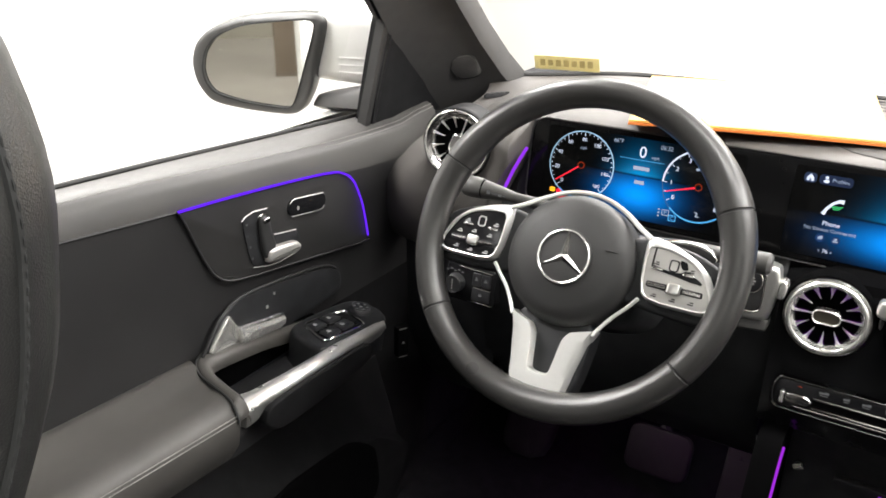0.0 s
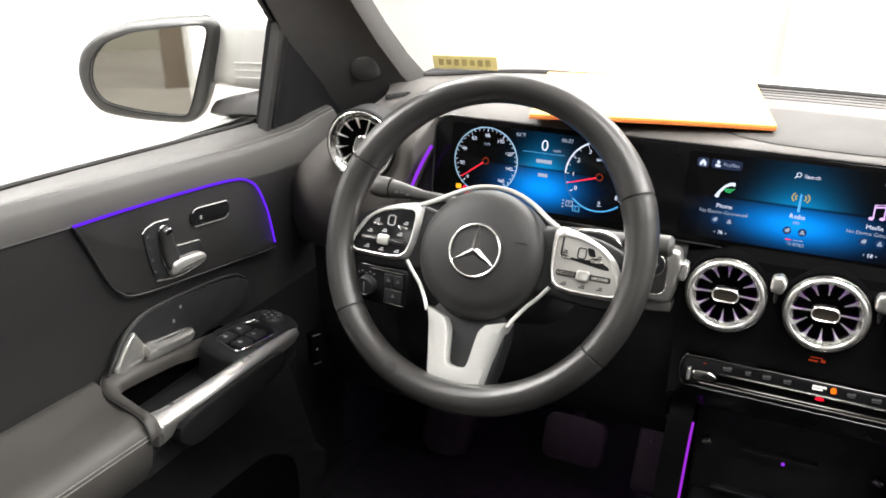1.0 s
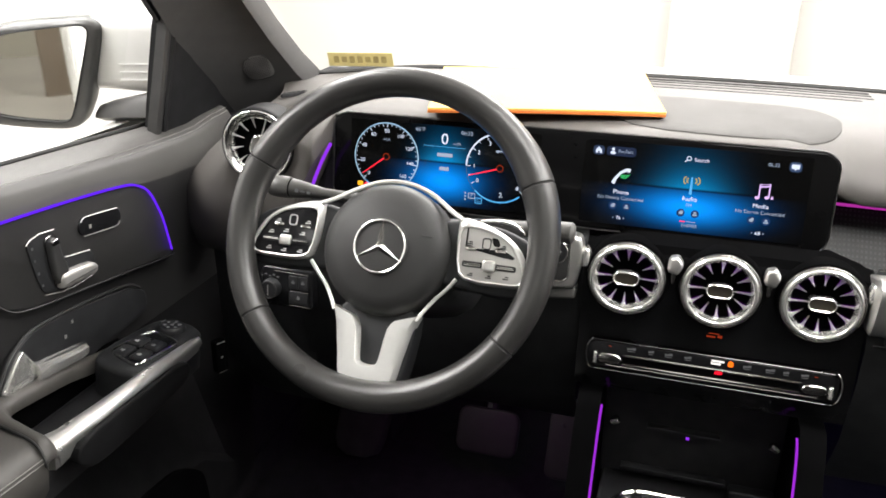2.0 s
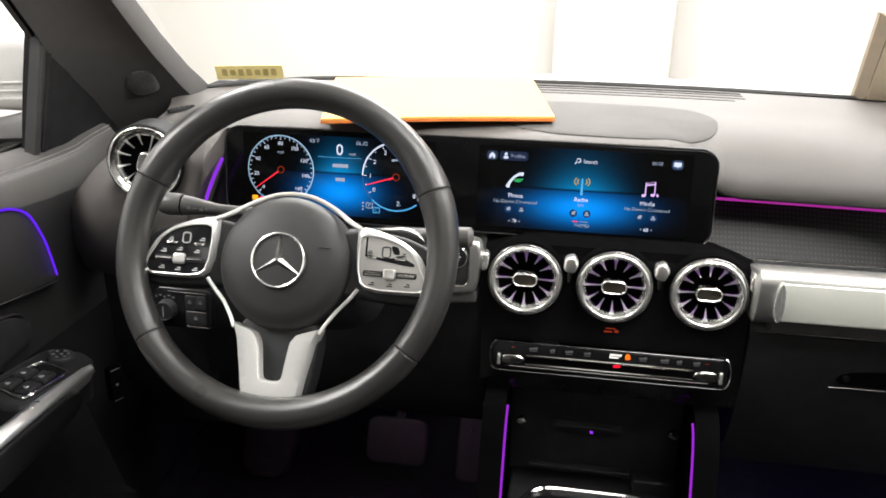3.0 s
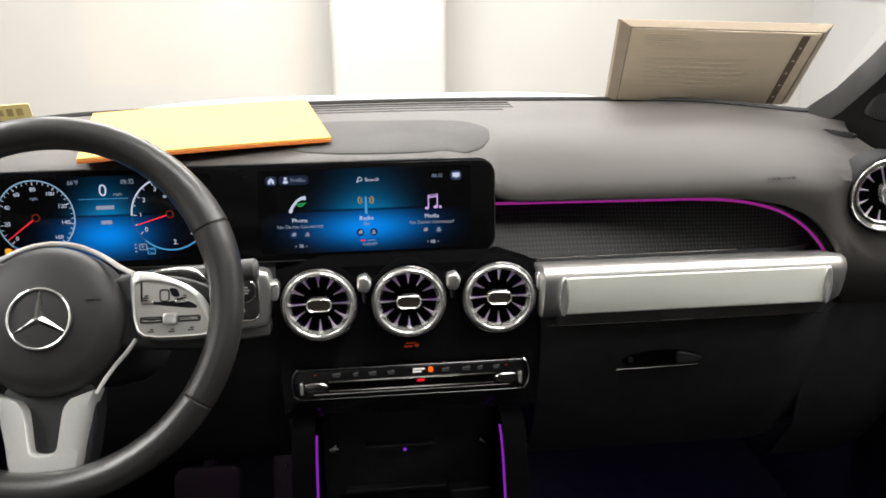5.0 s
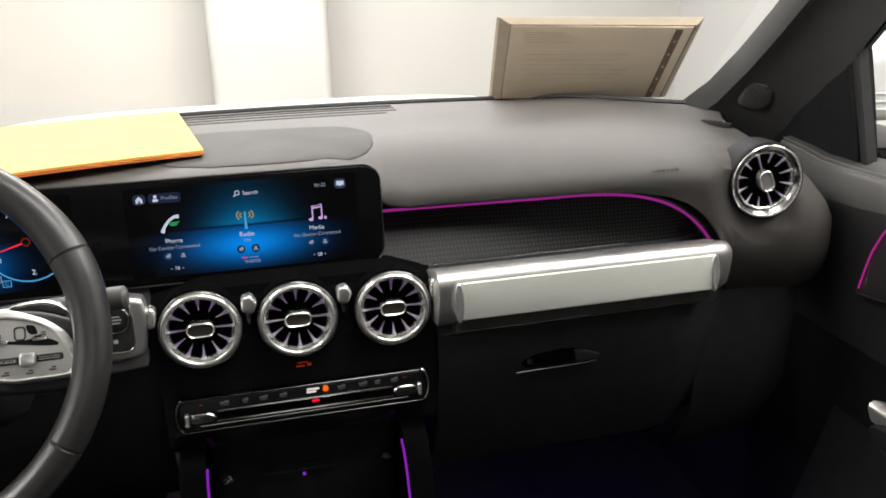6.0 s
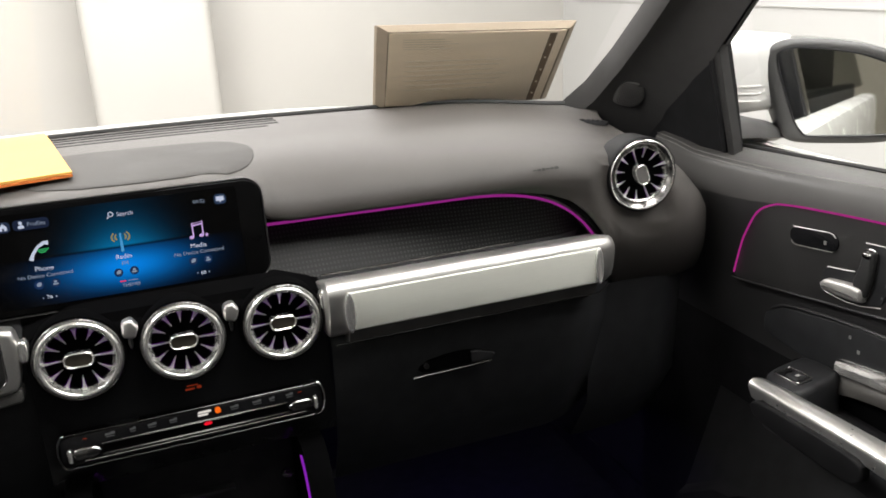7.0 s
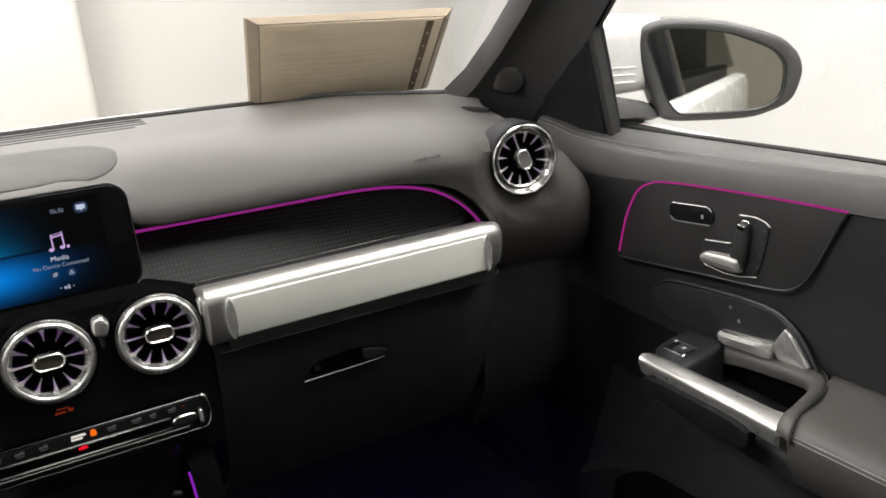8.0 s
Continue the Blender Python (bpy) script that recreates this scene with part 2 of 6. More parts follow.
def thing(name, loc, label, category, group="", kind=""):
    ob = new(name)
    ob.empty_display_size = 0.02
    ob.location = (loc[0] * SIDE[0], loc[1], loc[2])
    BASE[ob.name] = Matrix.Translation(ob.location).inverted()
    return tagged(ob, label, category, group, kind)


def part(name, bm, material, parent=None, label="", sharp=35):
    bmesh.ops.recalc_face_normals(bm, faces=bm.faces)
    if ALONG[0]:
        for v in bm.verts:
            v.co.y += ALONG[0]
    if SIDE[0] < 0:
        for v in bm.verts:
            v.co.x *= -1
        bmesh.ops.reverse_faces(bm, faces=bm.faces)
    me = bpy.data.meshes.new(name)
    bm.to_mesh(me)
    bm.free()
    me.materials.append(material)
    me.polygons.foreach_set("use_smooth", [True] * len(me.polygons))
    me.set_sharp_from_angle(angle=radians(sharp))
    ob = new(name, me)
    if parent:
        ob.parent = parent
        ob.matrix_parent_inverse = BASE.get(parent.name, Matrix())
    return tagged(ob, label)


def surf(name, bm, material, label, category, kind="structure", sharp=35):
    return tagged(part(name, bm, material, None, "", sharp), label, category, "", kind)


def rrect(w, h, r, cx=0.0, cy=0.0, n=5):
    pts = []
    for k, (sx, sy) in enumerate(((1, 1), (-1, 1), (-1, -1), (1, -1))):
        for i in range(n + 1):
            a = math.pi / 2 * (k + i / n)
            pts.append((cx + sx * (w / 2 - r) + r * math.cos(a), cy + sy * (h / 2 - r) + r * math.sin(a)))
    return pts


def circle(r, n=32, cx=0.0, cy=0.0, ry=None):
    return [(cx + r * math.cos(2 * math.pi * i / n), cy + (ry or r) * math.sin(2 * math.pi * i / n)) for i in range(n)]


def soften(pts, r=0.3, times=2):
    """Rounds the corners of a closed outline by cutting them."""
    for _ in range(times):
        out = []
        for i, p in enumerate(pts):
            q = pts[(i + 1) % len(pts)]
            out += [(p[0] * (1 - r) + q[0] * r, p[1] * (1 - r) + q[1] * r), (p[0] * r + q[0] * (1 - r), p[1] * r + q[1] * (1 - r))]
        pts, r = out, 0.25
    return pts


def inset(pts, d):
    area = sum(p[0] * q[1] - q[0] * p[1] for p, q in zip(pts, pts[1:] + pts[:1]))
    s = 1 if area > 0 else -1
    out = []
    for i in range(len(pts)):
        a, b, c = Vector(pts[i - 1]), Vector(pts[i]), Vector(pts[(i + 1) % len(pts)])
        e, f = (b - a), (c - b)
        if e.length < 1e-9 or f.length < 1e-9:
            out.append(tuple(b))
            continue
        n1, n2 = Vector((-e.y, e.x)).normalized(), Vector((-f.y, f.x)).normalized()
        n = n1 + n2
        n = n / max(0.5, n.length_squared / 2) if n.length > 1e-6 else n1
        out.append(tuple(b + n * (d * s)))
    return out


def loft(rings, closed=True, caps=True, bm=None):
    bm = bm or bmesh.new()
    vs = [[bm.verts.new(p) for p in ring] for ring in rings]
    n = len(rings[0])
    for a, b in zip(vs, vs[1:]):
        for i in range(n if closed else n - 1):
            j = (i + 1) % n
            bm.faces.new((a[i], a[j], b[j], b[i]))
    if caps and closed:
        bm.faces.new(vs[0])
        bm.faces.new(vs[-1])
    return bm


def prism(outline, m, depth, ch=0.0, front=0.0, bm=None, dome=0.0):
    """An outline in the axes m, its face at `front`, carried back by depth, with its front edge rounded by ch."""
    rings = [[m @ Vector((*p, front - depth)) for p in outline]]
    if ch:
        for k in (0.0, 0.3, 0.65, 1.0):
            a = k * math.pi / 2
            o = inset(outline, ch * (1 - math.cos(a)))
            rings.append([m @ Vector((*p, front - ch + ch * math.sin(a))) for p in o])
        if dome:
            o = inset(outline, ch)
            cx, cy = sum(p[0] for p in o) / len(o), sum(p[1] for p in o) / len(o)
            for k in (0.7, 0.35, 0.08):
                rings.append([m @ Vector((cx + (p[0] - cx) * k, cy + (p[1] - cy) * k, front + dome * (1 - k * k))) for p in o])
    else:
        rings.append([m @ Vector((*p, front)) for p in outline])
    return loft(rings, bm=bm)


def ring_prism(outer, inner, m, depth, ch=0.001, front=0.0, bm=None):
    """A frame between two outlines of as many points."""
    r = []
    r.append([m @ Vector((*p, front - depth)) for p in outer])
    r.append([m @ Vector((*p, front - ch)) for p in outer])
    r.append([m @ Vector((*p, front)) for p in inset(outer, ch)])
    r.append([m @ Vector((*p, front)) for p in inset(inner, -ch)])
    r.append([m @ Vector((*p, front - ch)) for p in inner])
    r.append([m @ Vector((*p, front - depth)) for p in inner])
    return loft(r, caps=False, bm=bm)


def tube(path, r, n=10, bm=None, caps=True, closed=False):
    path = [Vector(p) for p in path]
    rs = r if isinstance(r, (list, tuple)) else [r] * len(path)
    rings, up = [], None
    for i, p in enumerate(path):
        if closed:
            d = path[(i + 1) % len(path)] - path[i - 1]
        else:
            d = path[min(i + 1, len(path) - 1)] - path[max(i - 1, 0)]
        d.normalize()
        if up is None:
            up = Vector((0, 0, 1)) if abs(d.z) < 0.9 else Vector((1, 0, 0))
        s = d.cross(up).normalized()
        up = s.cross(d).normalized()
        rings.append([p + (s * math.cos(2 * math.pi * k / n) + up * math.sin(2 * math.pi * k / n)) * rs[i] for k in range(n)])
    if closed:
        rings.append(rings[0])
        return loft(rings, caps=False, bm=bm)
    return loft(rings, caps=caps, bm=bm)


def revolve(profile, m, n=40, bm=None, caps=True):
    """Profile of (radius, height) about the third axis of the axes m."""
    rings = [[m @ Vector((r * math.cos(2 * math.pi * k / n), r * math.sin(2 * math.pi * k / n), h)) for k in range(n)] for r, h in profile]
    return loft(rings, caps=caps, bm=bm)


def box(c, s, ch=0.003, bm=None, tilt=(0, 0, 0)):
    m = pose(*c, *tilt) @ Matrix.Translation((0, 0, s[2] / 2))
    return prism(rrect(s[0], s[1], min(ch, s[0] / 2.1, s[1] / 2.1), n=2) if ch else [(s[0] / 2, s[1] / 2), (-s[0] / 2, s[1] / 2), (-s[0] / 2, -s[1] / 2), (s[0] / 2, -s[1] / 2)], m, s[2], min(ch, s[2] / 2.1), bm=bm)


def lerp(x, pts):
    for (a, b), (c, d) in zip(pts, pts[1:]):
        if x <= c:
            return b + (d - b) * max(0.0, (x - a)) / (c - a)
    return pts[-1][1]


def sstep(x, a, b):
    k = min(1.0, max(0.0, (x - a) / (b - a)))
    return k * k * (3 - 2 * k)


def curve_pts(ctrl, n=24, closed=False):
    """A smooth run of points through the given ones."""
    c = [Vector(p) for p in ctrl]
    out = []
    m = len(c) if closed else len(c) - 1
    for i in range(m):
        p0 = c[i - 1] if closed or i > 0 else c[0]
        p1, p2 = c[i], c[(i + 1) % len(c)]
        p3 = c[(i + 2) % len(c)] if closed or i + 2 < len(c) else c[-1]
        for k in range(n):
            t = k / n
            out.append(0.5 * ((2 * p1) + (p2 - p0) * t + (2 * p0 - 5 * p1 + 4 * p2 - p3) * t * t + (3 * p1 - p0 - 3 * p2 + p3) * t ** 3))
    if not closed:
        out.append(c[-1])
    return out


def text(body, size, m, material, parent, name="lettering", align="CENTER"):
    cu = bpy.data.curves.new(name, "FONT")
    cu.body, cu.size, cu.align_x, cu.align_y = body, size, align, "CENTER"
    tmp = new(name, cu)
    bpy.context.view_layer.update()
    me = bpy.data.meshes.new_from_object(tmp)
    bpy.data.objects.remove(tmp)
    me.transform(m)
    me.materials.clear()
    me.materials.append(material)
    me.name = name
    ob = new(name, me)
    ob.parent = parent
    ob.matrix_parent_inverse = BASE.get(parent.name, Matrix())
    return ob


def bars(spec, m, material, parent, name="lettering_bar", front=0.0005):
    """Plain bars (u, v, width, height) in the axes m, as one part."""
    bm = bmesh.new()
    for u, v, w, h in spec:
        prism([(u - w / 2, v - h / 2), (u + w / 2, v - h / 2), (u + w / 2, v + h / 2), (u - w / 2, v + h / 2)], m, 0.0004, front=front, bm=bm)
    return part(name, bm, material, parent)


# ---- the delivery bay ----
def slab(x0, y0, z0, x1, y1, z1):
    return box(((x0 + x1) / 2, (y0 + y1) / 2, (z0 + z1) / 2), (x1 - x0, y1 - y0, z1 - z0), 0.0)


surf("floor", slab(-4.2, -6.2, -0.1, 4.2, 5.4, 0.0), FLOORM, "pale glossy epoxy floor of the bay", "floor")
surf("ceiling", slab(-4.2, -6.2, 3.2, 4.2, 5.4, 3.3), WALL, "white painted ceiling over the car", "ceiling")
surf("wall_front", slab(-4.2, 5.2, 0.0, 4.2, 5.4, 3.2), WALL, "plain white wall ahead of the car", "wall")
surf("wall_left", slab(-3.6, -6.2, 0.0, -3.4, 5.2, 3.2), SIDEWALL, "white wall beside the driver's side", "wall")
surf("wall_right", slab(3.4, -6.2, 0.0, 3.6, 5.2, 3.2), SIDEWALL, "white panelled wall beside the passenger's side", "wall")
surf("wall_back", slab(-3.4, -6.2, 0.0, 3.4, -6.0, 3.2), BEIGE, "beige wall behind the car", "wall")
bm = bmesh.new()
for z in (1.0, 1.32, 1.9):
    box((3.395, 0.0, z), (0.012, 10.0, 0.012), 0.0, bm=bm)
surf("wall_trim", bm, SIDEWALL, "thin white panel joints on the wall", "trim")
col = thing("column", (0.18, 4.9, 0), "broad white painted column with rounded edges", "column")
part("shaft", prism(rrect(0.80, 0.4, 0.06, 0.172, 5.0, 5), Matrix.Translation((0, 0, 3.2)), 3.2), WALL, col)
post = thing("post", (-0.955, -4.6, 0), "brown painted post by the beige wall", "post")
part("shaft", prism(rrect(0.165, 0.18, 0.015, -0.955, -4.6, 3), Matrix.Translation((0, 0, 3.2)), 3.2), BROWN, post)


# ---- car shell ----
surf("bonnet", loft([[(x, y, lerp(y, [(0.42, 1.0), (0.8, 0.995), (1.15, 0.962), (1.32, 0.915), (1.5, 0.82), (1.6, 0.6)]) - 0.10 * (x / 0.85) ** 4) for x in [i * 0.085 for i in range(-10, 11)]] for y in (0.42, 0.6, 0.8, 1.0, 1.15, 1.25, 1.32, 1.4, 1.5, 1.6)], closed=False), WHITEPAINT, "white painted bonnet in front of the windscreen", "bonnet")
surf("car_floor", slab(-0.74, -3.0, 0.26, 0.74, 0.75, 0.30), CARPET, "black carpeted car floor", "floor")
surf("bulkhead", slab(-0.74, 0.62, 0.30, 0.74, 0.70, 1.00), CARPET, "black carpeted bulkhead under the dashboard", "wall")
# The roof is unseen; its opening and glass are added to let light in.
for rx0, ry0, rx1, ry1 in ((-0.62, -0.50, 0.62, -0.30), (-0.62, -3.0, 0.62, -1.75), (-0.62, -1.75, -0.44, -0.50), (0.44, -1.75, 0.62, -0.50)):
    surf("roof_lining", slab(rx0, ry0, 1.585, rx1, ry1, 1.63), GREYPL, "dark grey cloth lining of the unseen roof", "ceiling")
roofg = thing("added_roof_pane", (0, -1.1, 1.63), "glass panel added in the unseen roof to let light in", "window")
part("pane", slab(-0.46, -1.77, 1.632, 0.46, -0.48, 1.638), ROOFGLASS, roofg)
# Unseen pane, added to dim the light from behind the seats.
tail = thing("added_tail_pane", (0, -3.0, 1.0), "unseen tinted pane added at the tailgate to dim light", "window")
part("pane", slab(-0.70, -3.03, 1.0, 0.70, -3.024, 1.60), TINTED, tail)
surf("rear_wall", slab(-0.74, -3.05, 0.30, 0.74, -2.98, 1.0), PLASTIC, "black rear load bay trim", "wall")
for sx in (1, -1):
    SIDE[0] = sx
    surf("kick_wall", slab(-0.80, 0.02, 0.26, -0.748, 0.72, 0.99), CARPET, "black carpeted side of the footwell", "wall")
    surf("sill_wall", slab(-0.84, -3.0, 0.26, -0.742, 0.72, 0.36), CARPET, "black carpeted sill", "wall")
    surf("side_wall", slab(-0.80, -3.0, 0.30, -0.76, -0.70, 1.05), PLASTIC, "black rear door and side trim", "wall")
    surf("car_side", loft([[(-0.90 + 0.05 * (z - 0.7) ** 2, y, z) for z in (0.25, 0.5, 0.7, 0.9, 0.97)] + [(-0.888, y, 0.992), (-0.87, y, 1.0), (-0.838, y, 1.004)] for y in (-3.0, -1.6, -0.8, -0.2, 0.1, 0.5)], closed=False), WHITEPAINT, "white painted door skin outside", "car body")
    rear = thing("rear_side_window", (-0.82, -1.4, 1.05), "dark tinted rear side window", "window")
    part("pane", loft([[(-0.83 + 0.28 * (z - 1.05), y, z) for z in (1.04, 1.3, 1.55)] for y in (-3.0, -1.6, -0.72)], closed=False), TINTED, rear)
    part("centre_pillar", box((-0.74, -0.66, 1.3), (0.06, 0.10, 0.62), 0.01, tilt=(0, 14, 0)), GLOSS, rear)
    win = thing("side_window", (-0.78, -0.3, 1.02), "clear front side window glass", "window")
    ob = part("pane", loft([[(-0.795 + 0.28 * (z - 1.03), y, z) for z in (0.995, 1.3, 1.56)] for y in (-0.62, -0.3, 0.02)], closed=False), GLASS, win)
    ob.visible_shadow = False
SIDE[0] = 1
# windscreen, leaning back from the foot of the dashboard
ws = thing("windscreen", (0, 0.42, 1.06), "clear raked windscreen with a dark lower edge", "windscreen")


def screen_y(x):
    return 0.425 - 0.25 * x * x


rows_ws = []
for k in range(9):
    s = k / 8
    rows_ws.append([(x * (1 - 0.2 * s), screen_y(x) - 0.72 * s + 0.03 * math.sin(math.pi * s), 1.058 + 0.50 * s) for x in [i * 0.066 for i in range(-10, 11)]])
ob = part("pane", loft(rows_ws, closed=False), GLASS, ws)
ob.visible_shadow = False
part("lower_edge", tube([(x, screen_y(x) - 0.002, 1.064 - 0.014 * sstep(abs(x), 0.45, 0.68)) for x in [i * 0.033 for i in range(-20, 21)]], 0.0042, 6), RUBBER, ws, "dark brown rubber edge")


# ---- dashboard ----
def vent_z(x):
    """Height of the corner vents."""
    return 1.0055 if x > 0 else 1.0130


def z_top(x):
    return 1.066 - 0.028 * sstep(abs(x), 0.42, 0.68)


def lip_z(x):
    """Height of the lower edge of the soft upper dashboard."""
    a = abs(x)
    if x > 0:
        return -0.0154 * (1 - sstep(x, 0.15, 0.50)) + lerp(a, [(0.10, 1.011), (0.36, 1.008), (0.41, 1.003), (0.45, 0.992), (0.48, 0.976), (0.505, 0.955), (0.525, 0.930), (0.538, 0.905), (0.546, 0.886), (0.556, 0.866), (0.575, 0.842), (0.61, 0.832), (0.72, 0.828)])
    return lerp(a, [(0.485, 1.035), (0.495, 1.018), (0.505, 0.995), (0.515, 0.972), (0.525, 0.945), (0.535, 0.91), (0.545, 0.886), (0.556, 0.866), (0.575, 0.842), (0.61, 0.832), (0.72, 0.828)])


def dash_profile(x):
    zt, a = z_top(x), abs(x)
    yw = screen_y(x) - 0.004
    back = 0.035 * max(0.0, (a - 0.61) / 0.095) ** 2
    k = sstep(x, 0.045, 0.130) if x > 0 else sstep(a, 0.494, 0.508)  # 0: above the display
    zl = lip_z(max(x, 0.10)) + 0.05 * (1 - k) if x > 0 and k > 0.02 else lip_z(x) if k > 0.02 else 1.05
    dyf = 0.055 * (1 - sstep(x, 0.15, 0.50)) if x > 0 else 0.0
    soft = [(0.10, zt - 0.004), (0.06, zt - 0.012), (0.03, zt - 0.022), (0.012, zt - 0.032), (0.004, zt - 0.042), (0.003, zt - 0.05)]
    over = [(0.12, zt - 0.0005), (0.10, zt - 0.0015), (0.085, zt - 0.003), (0.072, zt - 0.005), (0.063, zt - 0.007), (0.0575, zt - 0.0095)]
    soft = [(max(y, 0.0) + dyf * (1 - y / 0.15), z - 0.28 * dyf * (1 - y / 0.15)) for y, z in soft]
    mid = [(o[0] + (s[0] - o[0]) * k, o[1] + (s[1] - o[1]) * k) for s, o in zip(soft, over)]
    zb = 1.066 - 0.014 * sstep(a, 0.45, 0.68)
    pts = [(yw, zb - 0.004), (yw - 0.06, zb * 0.7 + zt * 0.3), (0.19, zt + 0.001), (0.15, zt)] + mid
    z0 = pts[-1][1]
    zl = min(zl, z0 - 0.003)
    y0 = pts[-1][0]
    h, turn = z0 - zl, 1 - sstep(a, 0.53, 0.548)
    for z, dy in ((z0 - 0.2 * h, 0.0005), (z0 - 0.35 * h, 0.001), (z0 - 0.5 * h, 0.003), (z0 - 0.65 * h, 0.004), (z0 - 0.75 * h, 0.005), (zl + min(0.012, 0.4 * h), 0.008), (zl + min(0.007, 0.22 * h), 0.020), (zl, 0.034)):
        pts.append((y0 + dy * k * turn + (1 - turn) * (0.012 * (z0 - z) / h + 0.0085 * max(0.0, (0.945 - z) / 0.05) ** 2), z))
    pts.append((pts[-1][0] + 0.004, zl - 0.003))
    pts.append((0.085 + 0.02, zl - 0.002))
    out = []
    for y, z in pts:
        d = math.hypot(a - 0.582, z - vent_z(x))
        out.append((y + max(0.0, 0.0165 - y - back) * (1 - sstep(d, 0.046, 0.085)), z))
    pts = out
    return [(x + math.copysign(0.055 * sstep(0.96 - z, 0.0, 0.16) * sstep(a, 0.57, 0.715), x) - math.copysign(0.085 * sstep(z, 0.93, 1.05) * sstep(a, 0.56, 0.715), x) * sstep(-y, -0.36, -0.10), y + back, z) for y, z in pts]


dash = thing("dashboard", (0, 0.2, 0.9), "black soft-touch dashboard with a curved passenger cowl", "dashboard")
xs = sorted({round(i * 0.023, 4) for i in range(-30, 31)} | {round(s * v, 4) for s in (1, -1) for v in (0.02, 0.03, 0.036, 0.042, 0.048, 0.054, 0.06, 0.066, 0.072, 0.078, 0.085, 0.09, 0.093, 0.096, 0.099, 0.102, 0.105, 0.110, 0.116, 0.476, 0.482, 0.491, 0.497, 0.502, 0.488, 0.494, 0.499, 0.505, 0.512, 0.519, 0.526, 0.533, 0.54, 0.547, 0.553, 0.558, 0.565, 0.47, 0.45, 0.46, 0.58, 0.60, 0.61, 0.62, 0.63, 0.64, 0.65, 0.66, 0.668, 0.676, 0.684, 0.698, 0.705, 0.712, 0.72)})
pad = loft([dash_profile(x) for x in xs], closed=False)
near = [e for e in pad.edges if any((abs(abs(v.co.x) - 0.582) < 0.06 and abs(v.co.z - vent_z(v.co.x)) < 0.07 and v.co.y < 0.12) for v in e.verts)]
bmesh.ops.subdivide_edges(pad, edges=near, cuts=4, use_grid_fill=True)
pad.normal_update()
hole = [f for f in pad.faces if abs(f.normal.z) < 0.93 and (lambda c: c.y < 0.07 and (abs(c.x) - 0.582) ** 2 + (c.z - vent_z(c.x)) ** 2 < 0.0425 ** 2)(f.calc_center_median())]
bmesh.ops.delete(pad, geom=hole, context="FACES")
part("upper_pad", pad, DASH, dash, "soft grey-black grained vinyl", sharp=50)
# speaker cover let into the top
spk = soften([(-0.155, 0.075), (0.055, 0.066), (0.112, 0.118), (0.118, 0.175), (0.085, 0.238), (-0.155, 0.25)], 0.2, 2)


def on_top(x, y):
    """Height of the soft dashboard at x, y."""
    p = [q[1:] for q in dash_profile(x)[:10]]
    for (ya, za), (yb, zb) in zip(p, p[1:]):
        if ya >= y >= yb:
            return za + (zb - za) * (ya - y) / max(1e-6, ya - yb)
    return p[-1][1]


cxs, cys = -0.02, 0.16
rings = [[(cxs + (x - cxs) * k, cys + (y - cys) * k, on_top(cxs + (x - cxs) * k, cys + (y - cys) * k) + dz) for x, y in spk] for k, dz in ((1.0, -0.0015), (0.995, 0.0010), (0.985, 0.0014), (0.9, 0.0018), (0.7, 0.0018), (0.4, 0.0018), (0.1, 0.0018))]
part("speaker_cover", loft(rings), mat("speaker_cloth", (0.046, 0.0435, 0.0405), 0.75, bump=0.5, bscale=1800, var=0.03), dash, "flat oval speaker cover")
# defroster outlet: slats along the windscreen
for i in range(4):
    pts = [(x, screen_y(x) - 0.035 - 0.021 * i, z_top(x) + 0.0015) for x in [-0.36 + 0.018 * k for k in range(31)] if abs(x) < 0.19 - 0.004 * i]
    part("defroster_slat", tube([(x, y, z - 0.0045) for x, y, z in pts], 0.0042, 6), DASH, dash)
    part("defroster_gap", tube([(x, y - 0.0095, z - 0.0015) for x, y, z in pts], 0.0013, 6), DARK, dash)
# small outlets at the ends; darker bars paint the shade of the pressed-in airbag mark
for sx in (1, -1):
    F = pose(sx * 0.622, 0.194, on_top(sx * 0.622, 0.194) + 0.0012, 0, 0, -sx * 60)
    wedge = soften([(-0.024, -0.0035), (0.022, -0.0055), (0.026, 0.0), (0.014, 0.005), (-0.018, 0.0040)], 0.2, 2)
    part("side_outlet_frame", ring_prism(inset(wedge, -0.0012), wedge, F, 0.005, 0.0004, front=0.0002), DARK, dash)
    part("side_outlet", prism(wedge, F, 0.005, front=-0.0006), SHADEBLACK, dash, "small dark slot")
    bm = bmesh.new()
    for k in range(4):
        box((-0.012 + 0.008 * k, 0, 0), (0.0016, 0.007, 0.0012), 0.0, bm=bm)
    bm.transform(F)
    part("side_outlet_slats", bm, PLASTIC, dash)
bars([(-0.015 + 0.006 * i, 0.0, 0.0042 + 0.001 * (i % 2), 0.0018 + 0.001 * (i % 3)) for i in range(6)], fr((0.4445, 0.0128, 1.0290), (1, 0, 0.01), (0, 0.613, 0.786)), GREYPL, dash, "emboss_shade", 0.0012)

# woven insert, light strip and lower panels
pad_top = [(x, lip_z(x) - 0.002) for x in (0.098, 0.2, 0.3, 0.36, 0.41, 0.45, 0.48, 0.505, 0.525, 0.54)]
cols = []
for x, zt in pad_top:
    n = 8
    cols.append([(x, 0.048 + 0.050 * (1 - sstep(x, 0.15, 0.50)) * f - 0.014 * (1 - f) ** 2.2, 0.925 + (zt - 0.925) * f) for f in [i / n for i in range(n + 1)]])
part("woven_insert", loft(cols, closed=False), WEAVE, dash, "black finely woven insert")
